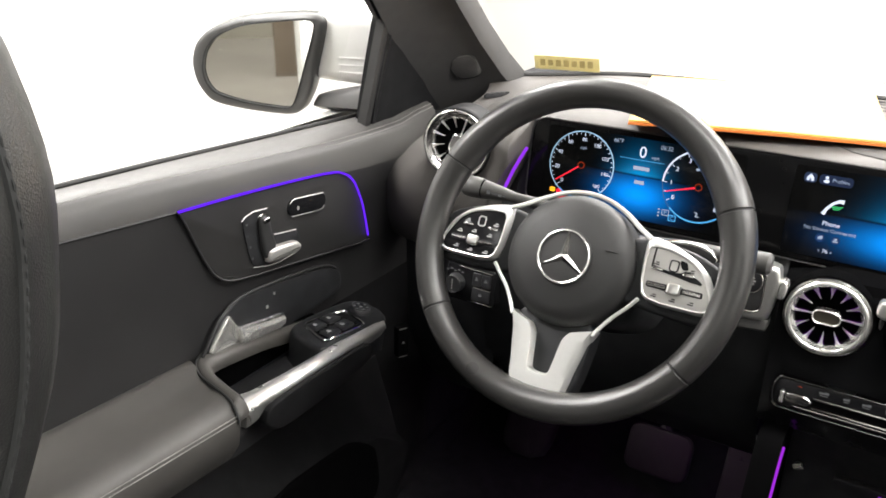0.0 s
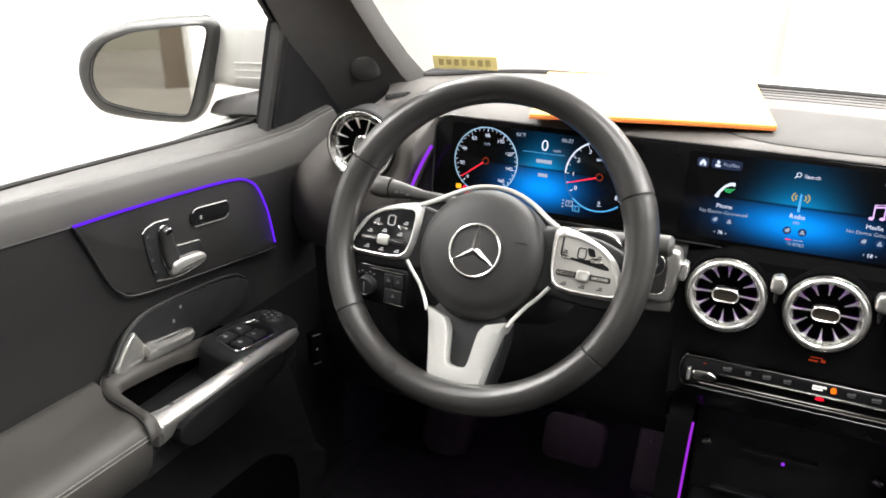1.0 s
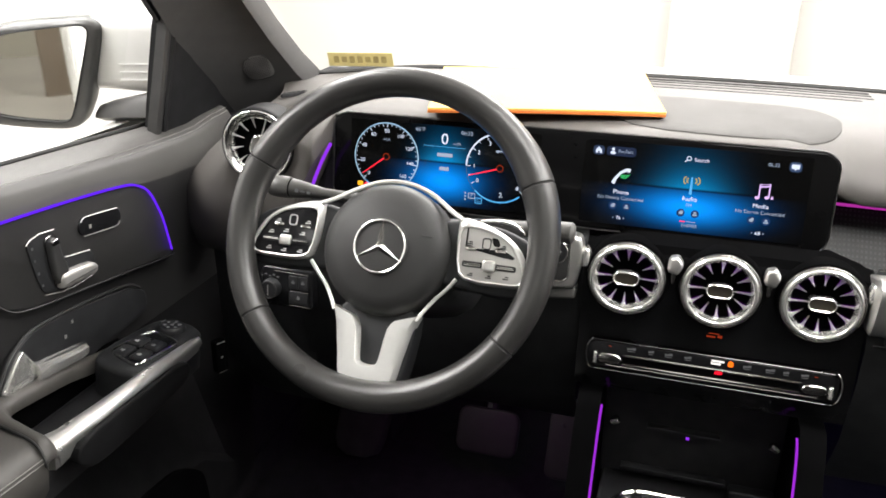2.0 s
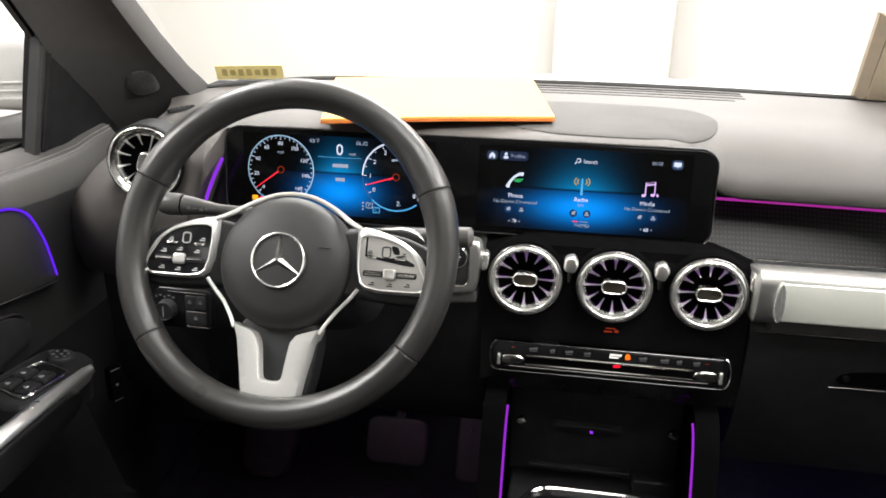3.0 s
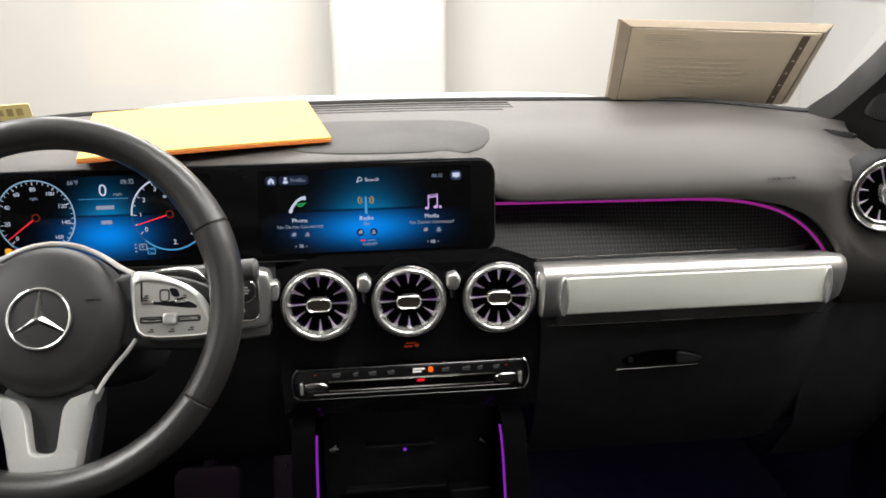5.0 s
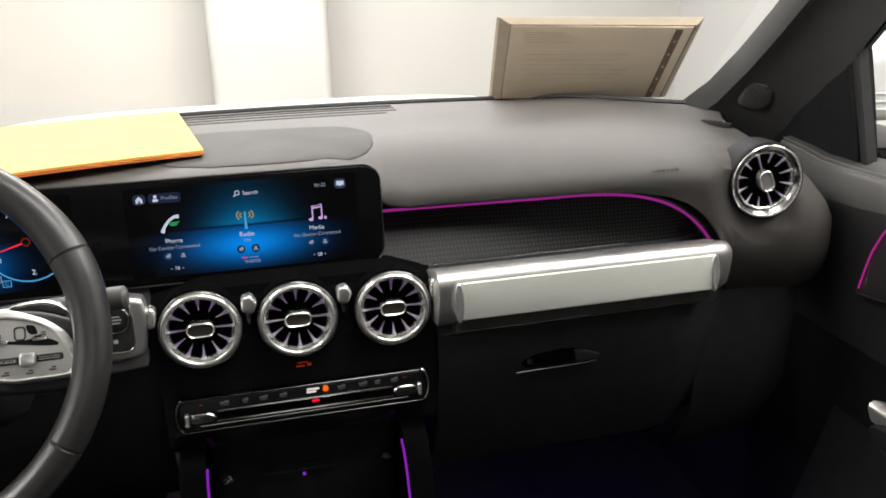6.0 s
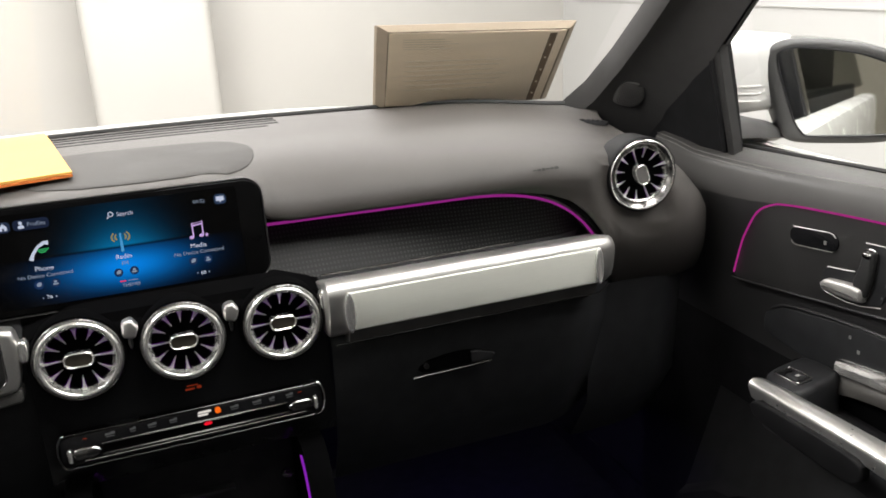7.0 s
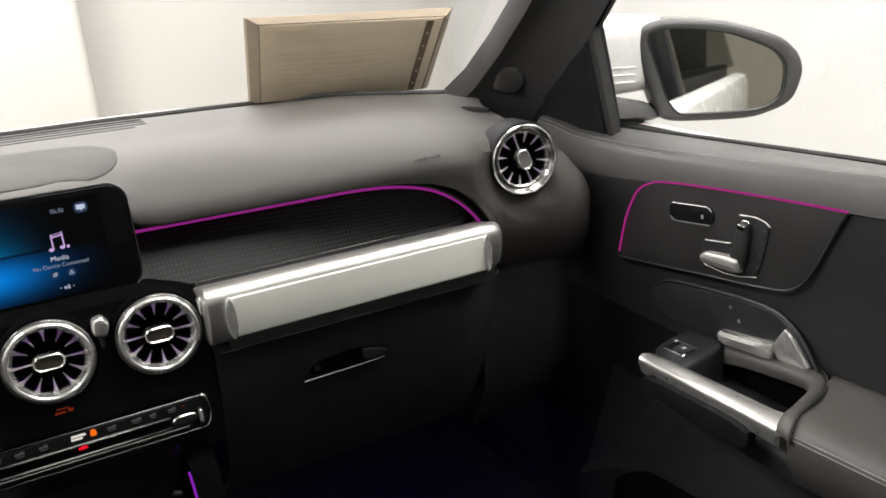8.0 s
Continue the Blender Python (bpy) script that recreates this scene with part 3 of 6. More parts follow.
strip = curve_pts([(x, 0.026 + 0.055 * (1 - sstep(x, 0.15, 0.50)), lip_z(x) - 0.0050) for x in (0.100, 0.2, 0.3, 0.36, 0.41, 0.45, 0.48, 0.505, 0.525, 0.536)], 6)
# Near-black tube that stands in for the shade under the soft lip.
part("lip_shade_strip", tube([p + Vector((0, -0.009, 0.0092)) for p in strip], 0.0037, 8), SHADEBLACK, dash, "black strip standing in for the shade under the lip")
part("light_strip", tube(strip, 0.0018, 6), DASHGLOW, dash, "thin violet ambient light strip")
stripl = curve_pts([(-0.488, 0.026, 1.020), (-0.497, 0.026, 1.004), (-0.507, 0.024, 0.982), (-0.516, 0.022, 0.958)], 6)
part("light_strip", tube(stripl, 0.0022, 6), PURPLE, dash, "thin violet ambient light strip")
cols = []
for x in (-0.545, -0.53, -0.51, -0.49, -0.47, -0.40, -0.2, -0.158):
    cols.append([(x, 0.060, lip_z(x) - 0.004 if x < -0.486 else 1.03), (x, 0.05, 0.95), (x, 0.04, 0.93), (x, 0.025, 0.91), (x, 0.03, 0.80), (x, 0.05, 0.70), (x, 0.12, 0.62), (x, 0.2, 0.60)])
part("knee_panel", loft(cols, closed=False), PLASTIC, dash, "matt black panel under the steering column")
cols = []
for x in (0.158, 0.2, 0.3, 0.4, 0.47, 0.50, 0.52, 0.54, 0.56, 0.58):
    e = 0.060 * sstep(x, 0.47, 0.60)
    cols.append([(x, y + e, z) for y, z in ((0.03, 0.935), (0.012, 0.87), (0.006, 0.862), (0.0, 0.85), (0.004, 0.80), (0.02, 0.72), (0.06, 0.64), (0.14, 0.60))])
# Darker than the soft pad above: the shade below the vents is painted in.
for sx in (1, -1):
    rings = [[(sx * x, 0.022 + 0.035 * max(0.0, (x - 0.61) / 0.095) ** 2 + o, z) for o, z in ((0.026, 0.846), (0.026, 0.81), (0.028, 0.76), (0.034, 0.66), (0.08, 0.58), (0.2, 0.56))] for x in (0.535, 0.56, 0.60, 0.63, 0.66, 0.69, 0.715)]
    part("shaded_end", loft(rings, closed=False), PLASTIC, dash, "lower end of the dashboard, its shade put into the colour")
glove = thing("glovebox", (0.36, 0.05, 0.73), "black closed glovebox with a recessed latch", "glovebox")
part("lid", loft(cols, closed=False), PLASTIC, glove)
FG = face_frame((0.312, 0.0005, 0.803), 6)
# Flat patch, not hollow; the recess's shade is only in its colour.
part("latch_recess", prism(soften([(-0.052, -0.006), (0.046, -0.006), (0.055, 0.002), (0.030, 0.011), (0.0, 0.0145), (-0.044, 0.0085)], 0.2, 2), FG, 0.006, front=0.0012), SHADEBLACK, glove, "near-black patch for the shaded latch recess")
part("latch_flap", prism(soften([(0.019, -0.0055), (0.046, -0.0055), (0.0545, 0.002), (0.032, 0.010), (0.018, 0.0115)], 0.16, 2), FG, 0.006, 0.002, front=0.004), DARK, glove, "grey-black latch flap")
part("latch_lip", tube([FG @ Vector((u, v, 0.003)) for u, v in ((-0.058, -0.0085), (-0.02, -0.0082), (0.02, -0.0076), (0.047, -0.0066))], 0.0009, 6), DARKCHROME, glove)
part("key_cylinder", revolve([(0.0, 0.0045), (0.0035, 0.0045), (0.0045, 0.003), (0.0045, 0.0)], FG @ Matrix.Translation((-0.040, 0.0035, 0)), 16), DARKCHROME, glove)


# ---- metal trim bar on the passenger side ----
bar = thing("trim_bar", (0.36, 0.0, 0.9), "satin silver trim bar with a brushed inset panel", "trim")
bar_sec = [(0.006, 0.936), (-0.008, 0.940), (-0.017, 0.9375), (-0.0222, 0.931), (-0.0235, 0.924), (-0.0228, 0.910), (-0.0205, 0.894), (-0.0165, 0.880), (-0.010, 0.874), (0.004, 0.872)]


def bar_ring(x, k=1.0, dy=0.0):
    return [(x, y + dy, 0.90 + (z - 0.90) * k) for y, z in bar_sec] + [(x, 0.03 + dy, 0.90 + 0.03 * k), ]


rings = [bar_ring(0.1525, 0.9, 0.004), bar_ring(0.155), bar_ring(0.25), bar_ring(0.4), bar_ring(0.500), bar_ring(0.518, 0.96, 0.003), bar_ring(0.530, 0.85, 0.010), bar_ring(0.536, 0.6, 0.020)]
part("bar", loft(rings), BARMETAL, bar, "satin silver bar", sharp=40)
part("upper_edge", tube([(x, 0.012, 0.9425) for x in (0.156, 0.2, 0.25, 0.3, 0.35, 0.40)], [0.0011] * 5 + [0.0004], 6), DARKCHROME, bar, "thin bright edge behind the bar")
part("lower_edge", tube([(x, -0.0165, 0.8655) for x in (0.16, 0.3, 0.45, 0.505)] + [(0.525, -0.010, 0.872)], 0.0009, 6), RIMCHROME, bar, "thin grey edge under the bar")
FI = face_frame((0.338, -0.0225, 0.9065), 5)
part("inset_panel", prism(rrect(0.325, 0.045, 0.005), FI, 0.008, 0.002, front=0.004), BRUSHED, bar, "brushed pale inset panel")
for ux in (-0.1610, 0.1610):
    part("inset_end", prism(soften([(ux - 0.006, -0.0235), (ux + 0.006, -0.0235), (ux + 0.006, 0.0235), (ux - 0.006, 0.0235)], 0.3, 2), FI, 0.008, 0.002, front=0.0075), POLISHED, bar, "polished end lip")
# Dull strip over the silver: the bar's shaded underside is in its colour.
part("shaded_lip", loft([[(x, 0.006, 0.8865), (x, -0.0225, 0.8855), (x, -0.0215, 0.878), (x, -0.016, 0.866), (x, -0.004, 0.860), (x, 0.02, 0.858)] for x in (0.176, 0.3, 0.45, 0.49, 0.500)]), STALK, bar, "lower face of the bar, its shade put into dim grey")


# ---- displays ----
TILT_D = 8.0
disp = thing("display_unit", (-0.195, 0.06, 0.94), "wide black glass display unit, both screens lit", "display")
FD = face_frame((-0.194, 0.0485, 0.9995), TILT_D)
FDG = FD @ Matrix.Translation((0, -0.0012, 0))
tl = math.cos(radians(TILT_D))


def dfr(x, z, lift=0.0):
    """Axes on the display's face at the car's x and z."""
    return FD @ Matrix.Translation((x + 0.194, (z - 0.9995) / tl, lift))


out = rrect(0.598, 0.1125, 0.019, n=8)
part("housing", prism(inset(out, -0.0015), FDG, 0.022, 0.004, front=-0.001), DARK, disp, "slim dark grey housing")
part("cover_glass", prism(out, FDG, 0.006, 0.0015, front=0.001), COVERGLASS, disp, "glossy black cover glass")
part("edge", ring_prism(inset(out, -0.0022), inset(out, -0.0010), FDG, 0.006, 0.0006, front=0.0008), SWITCHEDGE, disp)


def field(name, x0, x1, z0, z1, material):
    """A lit screen: a thin slab whose own origin is at the car's origin."""
    w, h = x1 - x0, (z1 - z0) / tl
    return part(name, prism(rrect(w, h, 0.003), dfr((x0 + x1) / 2, (z0 + z1) / 2), 0.0008, front=0.0016), material, disp)


centre = field("centre_screen", -0.172, 0.078, 0.950, 1.048, LCD_RIGHT)
driver = field("driver_screen", -0.470, -0.225, 0.950, 1.048, LCD_LEFT)
LIFT = 0.0022
# driver's screen: two dials
for cx, cz, kind in ((-0.421, 1.0035, "speed"), (-0.273, 1.0025, "rev")):
    D = dfr(cx, cz, LIFT)
    R = 0.0425
    lit = range(-50, 231, 5) if kind == "speed" else range(95, 181, 5)
    dial = part("dial_ring", tube([D @ Vector((R * math.cos(radians(a)), R * math.sin(radians(a)), 0.0003)) for a in lit], 0.00065 if kind == "speed" else 0.0009, 4), LCDRING if kind == "speed" else LCDWHITE, driver, "thin pale ring of the dial")
    if kind == "rev":
        part("dim_ring", tube([D @ Vector((R * math.cos(radians(a)), R * math.sin(radians(a)), 0.0002)) for a in range(-35, 235, 5)], 0.0004, 4), LCDDIM, dial, "faint ring of the dial")
    bm = bmesh.new()
    for k in range(33 if kind == "speed" else 17):
        a = radians(225 - k * 270 / 32) if kind == "speed" else radians(212 - k * 16)
        l = 0.004 if k % (4 if kind == "speed" else 2) == 0 else 0.0022
        box((R - 0.0015 - l / 2, 0, 0.0002), (l, 0.0007, 0.0002), 0.0, bm=bm)
        bm.verts.ensure_lookup_table()
        rot = Matrix.Rotation(a, 4, "Z")
        for v in bm.verts[-8:]:
            v.co = rot @ v.co
    bm.transform(D)
    part("dial_ticks", bm, LCDWHITE, dial)
    if kind == "speed":
        for k, s in enumerate(("0", "20", "40", "60", "80", "100", "120", "140", "160")):
            a = radians(225 - k * 270 / 8)
            text(s, 0.0066, D @ Matrix.Translation((0.0325 * math.cos(a), 0.0325 * math.sin(a), 0.0004)), LCDWHITE, dial, "numeral")
        text("mph", 0.005, D @ Matrix.Translation((0, 0.022, 0.0004)), LCDGREY, dial)
        ang = 217
    else:
        for k, s in enumerate(("0", "1", "2", "3", "4", "5", "6", "7", "8")):
            a = radians(212 - k * 32)
            text(s, 0.0074, D @ Matrix.Translation((0.0325 * math.cos(a), 0.0325 * math.sin(a), 0.0004)), LCDWHITE, dial, "numeral")
        text("2.", 0.008, D @ Matrix.Translation((0.004, -0.033, 0.0004)), LCDWHITE, dial, "gear_numeral")
        bars([(0.0, 0.021, 0.012, 0.0018), (-0.004, 0.0205, 0.003, 0.003)], D, LCDGREY, dial, "scale_bars", 0.0004)
        ang = 197
    a = radians(ang)
    nd = [D @ Vector((0.004 * math.cos(a), 0.004 * math.sin(a), 0.0008)), D @ Vector((0.040 * math.cos(a), 0.040 * math.sin(a), 0.0008))]
    part("needle", tube(nd, [0.0009, 0.0005], 6), LCDRED, dial)
    part("needle_hub", ring_prism(circle(0.0046, 24), circle(0.0034, 24), D, 0.0004, 0.0002, front=0.0008), DIMRED, dial)
    a0 = 232 if kind == "speed" else 225
    part("gauge_arc", tube([D @ Vector((R * 0.99 * math.cos(radians(t)), R * 0.99 * math.sin(radians(t)), 0.0004)) for t in range(a0, a0 + 88, 4)], 0.0009, 4), LCDBLUE, dial)
text("0", 0.019, dfr(-0.345, 1.0315, LIFT), LCDWHITE, driver, "speed_numeral")
text("mph", 0.0055, dfr(-0.329, 1.0275, LIFT), LCDGREY, driver)
text("66°F", 0.0068, dfr(-0.377, 1.0415, LIFT), LCDGREY, driver)
text("06:32", 0.0068, dfr(-0.317, 1.0410, LIFT), LCDGREY, driver)
bars([(0, 0, 0.020, 0.0045)], dfr(-0.344, 1.0125, LIFT), LCDGREY, driver)
bars([(0, 0, 0.012, 0.0045)], dfr(-0.344, 0.9955, LIFT), LCDGREY, driver)
bars([(0, 0, 0.055, 0.0005)], dfr(-0.345, 1.0225, LIFT), LCDBLUE, driver)
part("telltale", prism(rrect(0.0075, 0.006, 0.0015), dfr(-0.4555, 0.9665, LIFT), 0.0003), LCDAMBER, driver, "amber warning lamp")
part("telltale", prism(circle(0.0036, 16), dfr(-0.4465, 0.9655, LIFT), 0.0003), REDLIT, driver, "red warning lamp")
part("telltale", prism(rrect(0.010, 0.0045, 0.001), dfr(-0.441, 0.9585, LIFT), 0.0003), REDLIT, driver, "red warning lamp")
part("gear_box_symbol", ring_prism(rrect(0.009, 0.0075, 0.001), rrect(0.0072, 0.0057, 0.0005), dfr(-0.3065, 0.9655, LIFT), 0.0003, 0.0001), LCDGREY, driver)
text("P", 0.006, dfr(-0.3065, 0.9655, LIFT), LCDGREY, driver)
part("comfort_symbol", ring_prism(rrect(0.009, 0.0075, 0.001), rrect(0.0072, 0.0057, 0.0005), dfr(-0.2975, 0.9602, LIFT), 0.0003, 0.0001), LCDBLUE, driver)
text("C", 0.006, dfr(-0.2975, 0.9602, LIFT), LCDBLUE, driver)
bars([(0, 0.004, 0.002, 0.0018), (0, 0, 0.002, 0.0018), (0, -0.004, 0.002, 0.0018)], dfr(-0.3145, 0.9645, LIFT), LCDGREY, driver)

# centre screen: home page
part("chip", prism(rrect(0.013, 0.011, 0.004), dfr(-0.156, 1.0360, LIFT), 0.0003), glow("display_chip", (0.02, 0.03, 0.06), 1.0), centre)
part("home_symbol", prism([(-0.0035, -0.0035), (-0.001, -0.0035), (-0.001, -0.001), (0.001, -0.001), (0.001, -0.0035), (0.0035, -0.0035), (0.0035, 0.0005), (0.0, 0.004), (-0.0035, 0.0005)], dfr(-0.156, 1.0360, LIFT + 0.0003), 0.0003), LCDWHITE, centre)
part("chip", prism(rrect(0.034, 0.011, 0.004), dfr(-0.130, 1.0362, LIFT), 0.0003), glow("display_chip_wide", (0.012, 0.018, 0.04), 1.0), centre)
bm = prism(circle(0.0018, 12, 0, 0.0022), dfr(-0.1395, 1.0362, LIFT + 0.0003), 0.0003)
prism(soften([(-0.0033, -0.0035), (0.0033, -0.0035), (0.0025, 0.0), (-0.0025, 0.0)], 0.25, 1), dfr(-0.1395, 1.0362, LIFT + 0.0003), 0.0003, bm=bm)
part("profile_symbol", bm, LCDWHITE, centre)
text("Profiles", 0.0058, dfr(-0.1250, 1.0362, LIFT + 0.0004), LCDGREY, centre)
part("search_symbol", ring_prism(circle(0.0028, 16), circle(0.0019, 16), dfr(-0.0535, 1.0352, LIFT), 0.0003, 0.0001), LCDWHITE, centre)
part("search_stem", tube([dfr(-0.0556, 1.0331, LIFT) @ Vector((0, 0, 0)), dfr(-0.0575, 1.0312, LIFT) @ Vector((0, 0, 0))], 0.0006, 5), LCDWHITE, centre)
text("Search", 0.0062, dfr(-0.0395, 1.0342, LIFT), LCDWHITE, centre)
text("06:32", 0.0056, dfr(0.0375, 1.0364, LIFT), LCDGREY, centre)
part("chip", prism(rrect(0.013, 0.011, 0.004), dfr(0.0600, 1.0362, LIFT), 0.0003), glow("display_chip_note", (0.03, 0.05, 0.1), 1.0), centre)
part("message_symbol", prism([(-0.0042, -0.002), (-0.001, -0.002), (0.0, -0.004), (0.001, -0.002), (0.0042, -0.002), (0.0042, 0.003), (-0.0042, 0.003)], dfr(0.0600, 1.0362, LIFT + 0.0003), 0.0003), LCDWHITE, centre)
P0 = dfr(-0.126, 1.0080, LIFT)
part("phone_symbol", tube([P0 @ Vector((-0.010, -0.009, 0)), P0 @ Vector((-0.0075, -0.003, 0.0005)), P0 @ Vector((-0.002, 0.004, 0.0008)), P0 @ Vector((0.004, 0.0075, 0.0005)), P0 @ Vector((0.0085, 0.0072, 0))], [0.0022, 0.0016, 0.0014, 0.0018, 0.0024], 8), LCDWHITE, centre)
bm = bmesh.new()
for k in range(3):
    tube([P0 @ Vector((0.002 + 0.0035 * math.cos(radians(a)) * (1 + 0.5 * k), -0.001 + 0.0016 * k + 0.0012 * math.sin(radians(a)), 0.0004)) for a in range(200, 345, 20)], 0.0005, 4, bm=bm)
part("signal_waves", bm, LCDGREEN, centre)
P1 = dfr(-0.0475, 1.0065, LIFT)
bm = tube([P1 @ Vector((0, -0.012, 0.0)), P1 @ Vector((0, 0.008, 0.0004))], [0.0016, 0.0009], 8)
part("mast_symbol", bm, LCDBLUE, centre)
bm = bmesh.new()
for s in (0, 180):
    for r in (0.0055, 0.009):
        tube([P1 @ Vector((r * math.cos(radians(s + a)), 0.004 + r * 0.7 * math.sin(radians(s + a)), 0.0003)) for a in range(-45, 46, 15)], 0.0008, 4, bm=bm)
part("wave_symbol", bm, LCDGOLD, centre)
P2 = dfr(0.0310, 1.0055, LIFT)
bm = tube([P2 @ Vector(p) for p in ((-0.0045, -0.007, 0), (-0.0045, 0.008, 0), (0.006, 0.0095, 0), (0.006, -0.006, 0))], 0.0009, 6)
tube([P2 @ Vector((-0.0045, 0.0055, 0)), P2 @ Vector((0.006, 0.007, 0))], 0.0009, 6, bm=bm)
for cx, cy in ((-0.0065, -0.007), (0.004, -0.006), (0.0095, -0.006)):
    prism(circle(0.0025 if cx < 0.005 else 0.0015, 12, cx, cy, 0.0018), P2, 0.0004, front=0.0006, bm=bm)
part("note_symbol", bm, LCDPINK, centre)
for cx, a, b in ((-0.1255, "Phone", "No Device Connected"), (-0.0475, "Radio", "FM"), (0.0300, "Media", "No Device Connected")):
    text(a, 0.0072, dfr(cx, 0.9890, LIFT), LCDWHITE, centre)
    text(b, 0.0058, dfr(cx, 0.9818, LIFT), LCDGREY, centre)
    for k, dx in enumerate((-0.008, 0.008)):
        part("round_key", prism(circle(0.0046, 20), dfr(cx + dx, 0.9725, LIFT), 0.0003), glow("display_key", (0.01, 0.03, 0.09), 1.0), centre)
        bars([(0, 0, 0.0038, 0.0030), (0.0012, 0.0012, 0.0030, 0.0030)] if k == 0 else [(0, -0.0012, 0.0050, 0.0016), (0, 0.0012, 0.0028, 0.0022)], dfr(cx + dx, 0.9725, LIFT + 0.0002), LCDGREY, centre, "key_symbol")
text("76", 0.0058, dfr(-0.1255, 0.9585, LIFT), LCDWHITE, centre)
text("68", 0.0058, dfr(0.0310, 0.9580, LIFT), LCDWHITE, centre)
for cx in (-0.1255, 0.0310):
    for s in (-1, 1):
        part("step_arrow", prism([(s * 0.0052, -0.0008), (s * 0.0072, -0.0008), (s * 0.0062, 0.0012)] if s > 0 else [(-0.0072, 0.0008), (-0.0052, 0.0008), (-0.0062, -0.0012)], dfr(cx, 0.9583, LIFT), 0.0003), LCDGREY, centre)
text("THEMES", 0.0052, dfr(-0.0445, 0.9578, LIFT), LCDGREY, centre)
bars([(-0.005, 0, 0.006, 0.0012)], dfr(-0.0475, 0.9627, LIFT), LCDRED, centre, "page_mark")
bars([(0.005, 0, 0.010, 0.0007)], dfr(-0.0475, 0.9627, LIFT), LCDGREY, centre, "page_mark")


# ---- air vents ----
def air_vent(c, r=0.0434, tilt=4.0, turn=0.0, label="round turbine air vent with a polished silver ring", clip=False, wide=False, lit=True):
    v = thing("air_vent", c, label, "air vent", "round air vents")
    F = pose(*c, 0, 0, turn) @ face_frame((0, 0, 0), tilt)
    K = F @ Matrix.Rotation(radians(math.copysign(70, turn)), 4, "Z") if wide else F
    if wide:
        part("shroud", revolve([(r + 0.0042, -0.045), (r + 0.0046, -0.008), (r + 0.0042, -0.003), (r + 0.0030, -0.001), (r + 0.0018, -0.003)], F, 56, caps=False), FLUSH, v, "satin black shroud")
        part("ring", revolve([(r + 0.0014, -0.03), (r + 0.0018, -0.003), (r + 0.0014, 0.0), (r + 0.0006, 0.0008), (r - 0.0004, 0.0004), (r - 0.0010, -0.0012)], F, 56, caps=False), POLISHED, v, "thin polished ring")
        part("cone", revolve([(r - 0.0008, -0.0008), (r - 0.0052, -0.0050), (r - 0.0082, -0.0100)], F, 56, caps=False), DARKCHROME, v, "satin inner cone")
        ri = r - 0.0082
        part("inner_ring", revolve([(ri + 0.001, -0.012), (ri + 0.0008, -0.0060), (ri - 0.0004, -0.0050), (ri - 0.0016, -0.006), (ri - 0.0018, -0.014)], F, 56, caps=False), POLISHED, v, "thin chrome ring")
    else:
        part("outer_ring", revolve([(r + 0.0012, -0.03), (r + 0.0016, -0.004), (r + 0.0012, -0.0016), (r + 0.0004, -0.0010), (r - 0.0005, -0.0016), (r - 0.0010, -0.004)], F, 56, caps=False), DARKCHROME, v, "thin dark chrome outer ring", sharp=40)
        part("ring", revolve([(r - 0.0009, -0.008), (r - 0.0012, -0.0012), (r - 0.0020, 0.0012), (r - 0.0034, 0.0028), (r - 0.0050, 0.0032), (r - 0.0066, 0.0024), (r - 0.0076, 0.0006), (r - 0.0080, -0.0010), (r - 0.0098, -0.0042), (r - 0.0104, -0.0060), (r - 0.0105, -0.010)], F, 56, caps=False), POLISHED, v, "polished silver ring", sharp=50)
        part("collar", revolve([(r + 0.004, -0.03), (r + 0.005, -0.010), (r + 0.003, -0.004), (r, -0.004)], F, 48, caps=False), SHADEBLACK, v, "black collar")
        ri = r - 0.0104
    # Shallow cup; the darkness of a deep duct is in its colour.
    part("duct", revolve([(ri, -0.006), (ri - 0.0005, -0.0118), (0.0, -0.0122)], F, 32, caps=False), SHADEBLACK, v, "shallow duct, its inner darkness put into the colour")
    for k in range(12):
        a = 2 * math.pi * k / 12
        cs, sn = math.cos(a), math.sin(a)
        if k in (0, 6):
            rows_v = ((0.012, 0.0005, -0.0065), (ri * 0.6, 0.0006, -0.0060), (ri * 0.85, 0.0008, -0.005), (ri, 0.0014, -0.0042))
        else:
            rows_v = ((ri * 0.60, 0.0002, -0.0092), (ri * 0.74, 0.0006, -0.0072), (ri * 0.88, 0.0012, -0.0055), (ri * 0.96, 0.0018, -0.0046), (ri + 0.0002, 0.0030, -0.0040))
        rings = [[K @ Vector((rad * cs - q * w * sn, rad * sn + q * w * cs, h + d)) for q, d in ((-1, -0.002), (1, -0.002), (0.6, 0), (-0.6, 0))] for rad, w, h in rows_v]
        vane = part("vane", loft(rings), SATIN, v)
        if lit:
            rings = [[K @ Vector((rad * cs - q * (w + 0.0007) * sn, rad * sn + q * (w + 0.0007) * cs, h - 0.0020 + d)) for q, d in ((-1, -0.0006), (1, -0.0006), (1, 0), (-1, 0))] for rad, w, h in rows_v[1:]]
            part("light_guide", loft(rings), VENTGLOW, vane, "faint violet light behind the vane")
    ko = rrect(0.030, 0.0165, 0.0080, n=6) if not wide else rrect(0.027, 0.0175, 0.0080, n=6)
    knob = part("knob", ring_prism(ko, inset(ko, 0.0019), K, 0.012, 0.0013, front=0.001), POLISHED, v, "oval silver centre knob")
    part("knob_face", prism(inset(ko, 0.0017), K, 0.004, 0.0005, front=-0.0012), KNOBFACE if not wide else SWITCHGREY, knob)
    if clip:
        G = F @ Matrix.Translation((0.0525, 0.020, -0.008)) @ Matrix.Scale(1.18, 4)
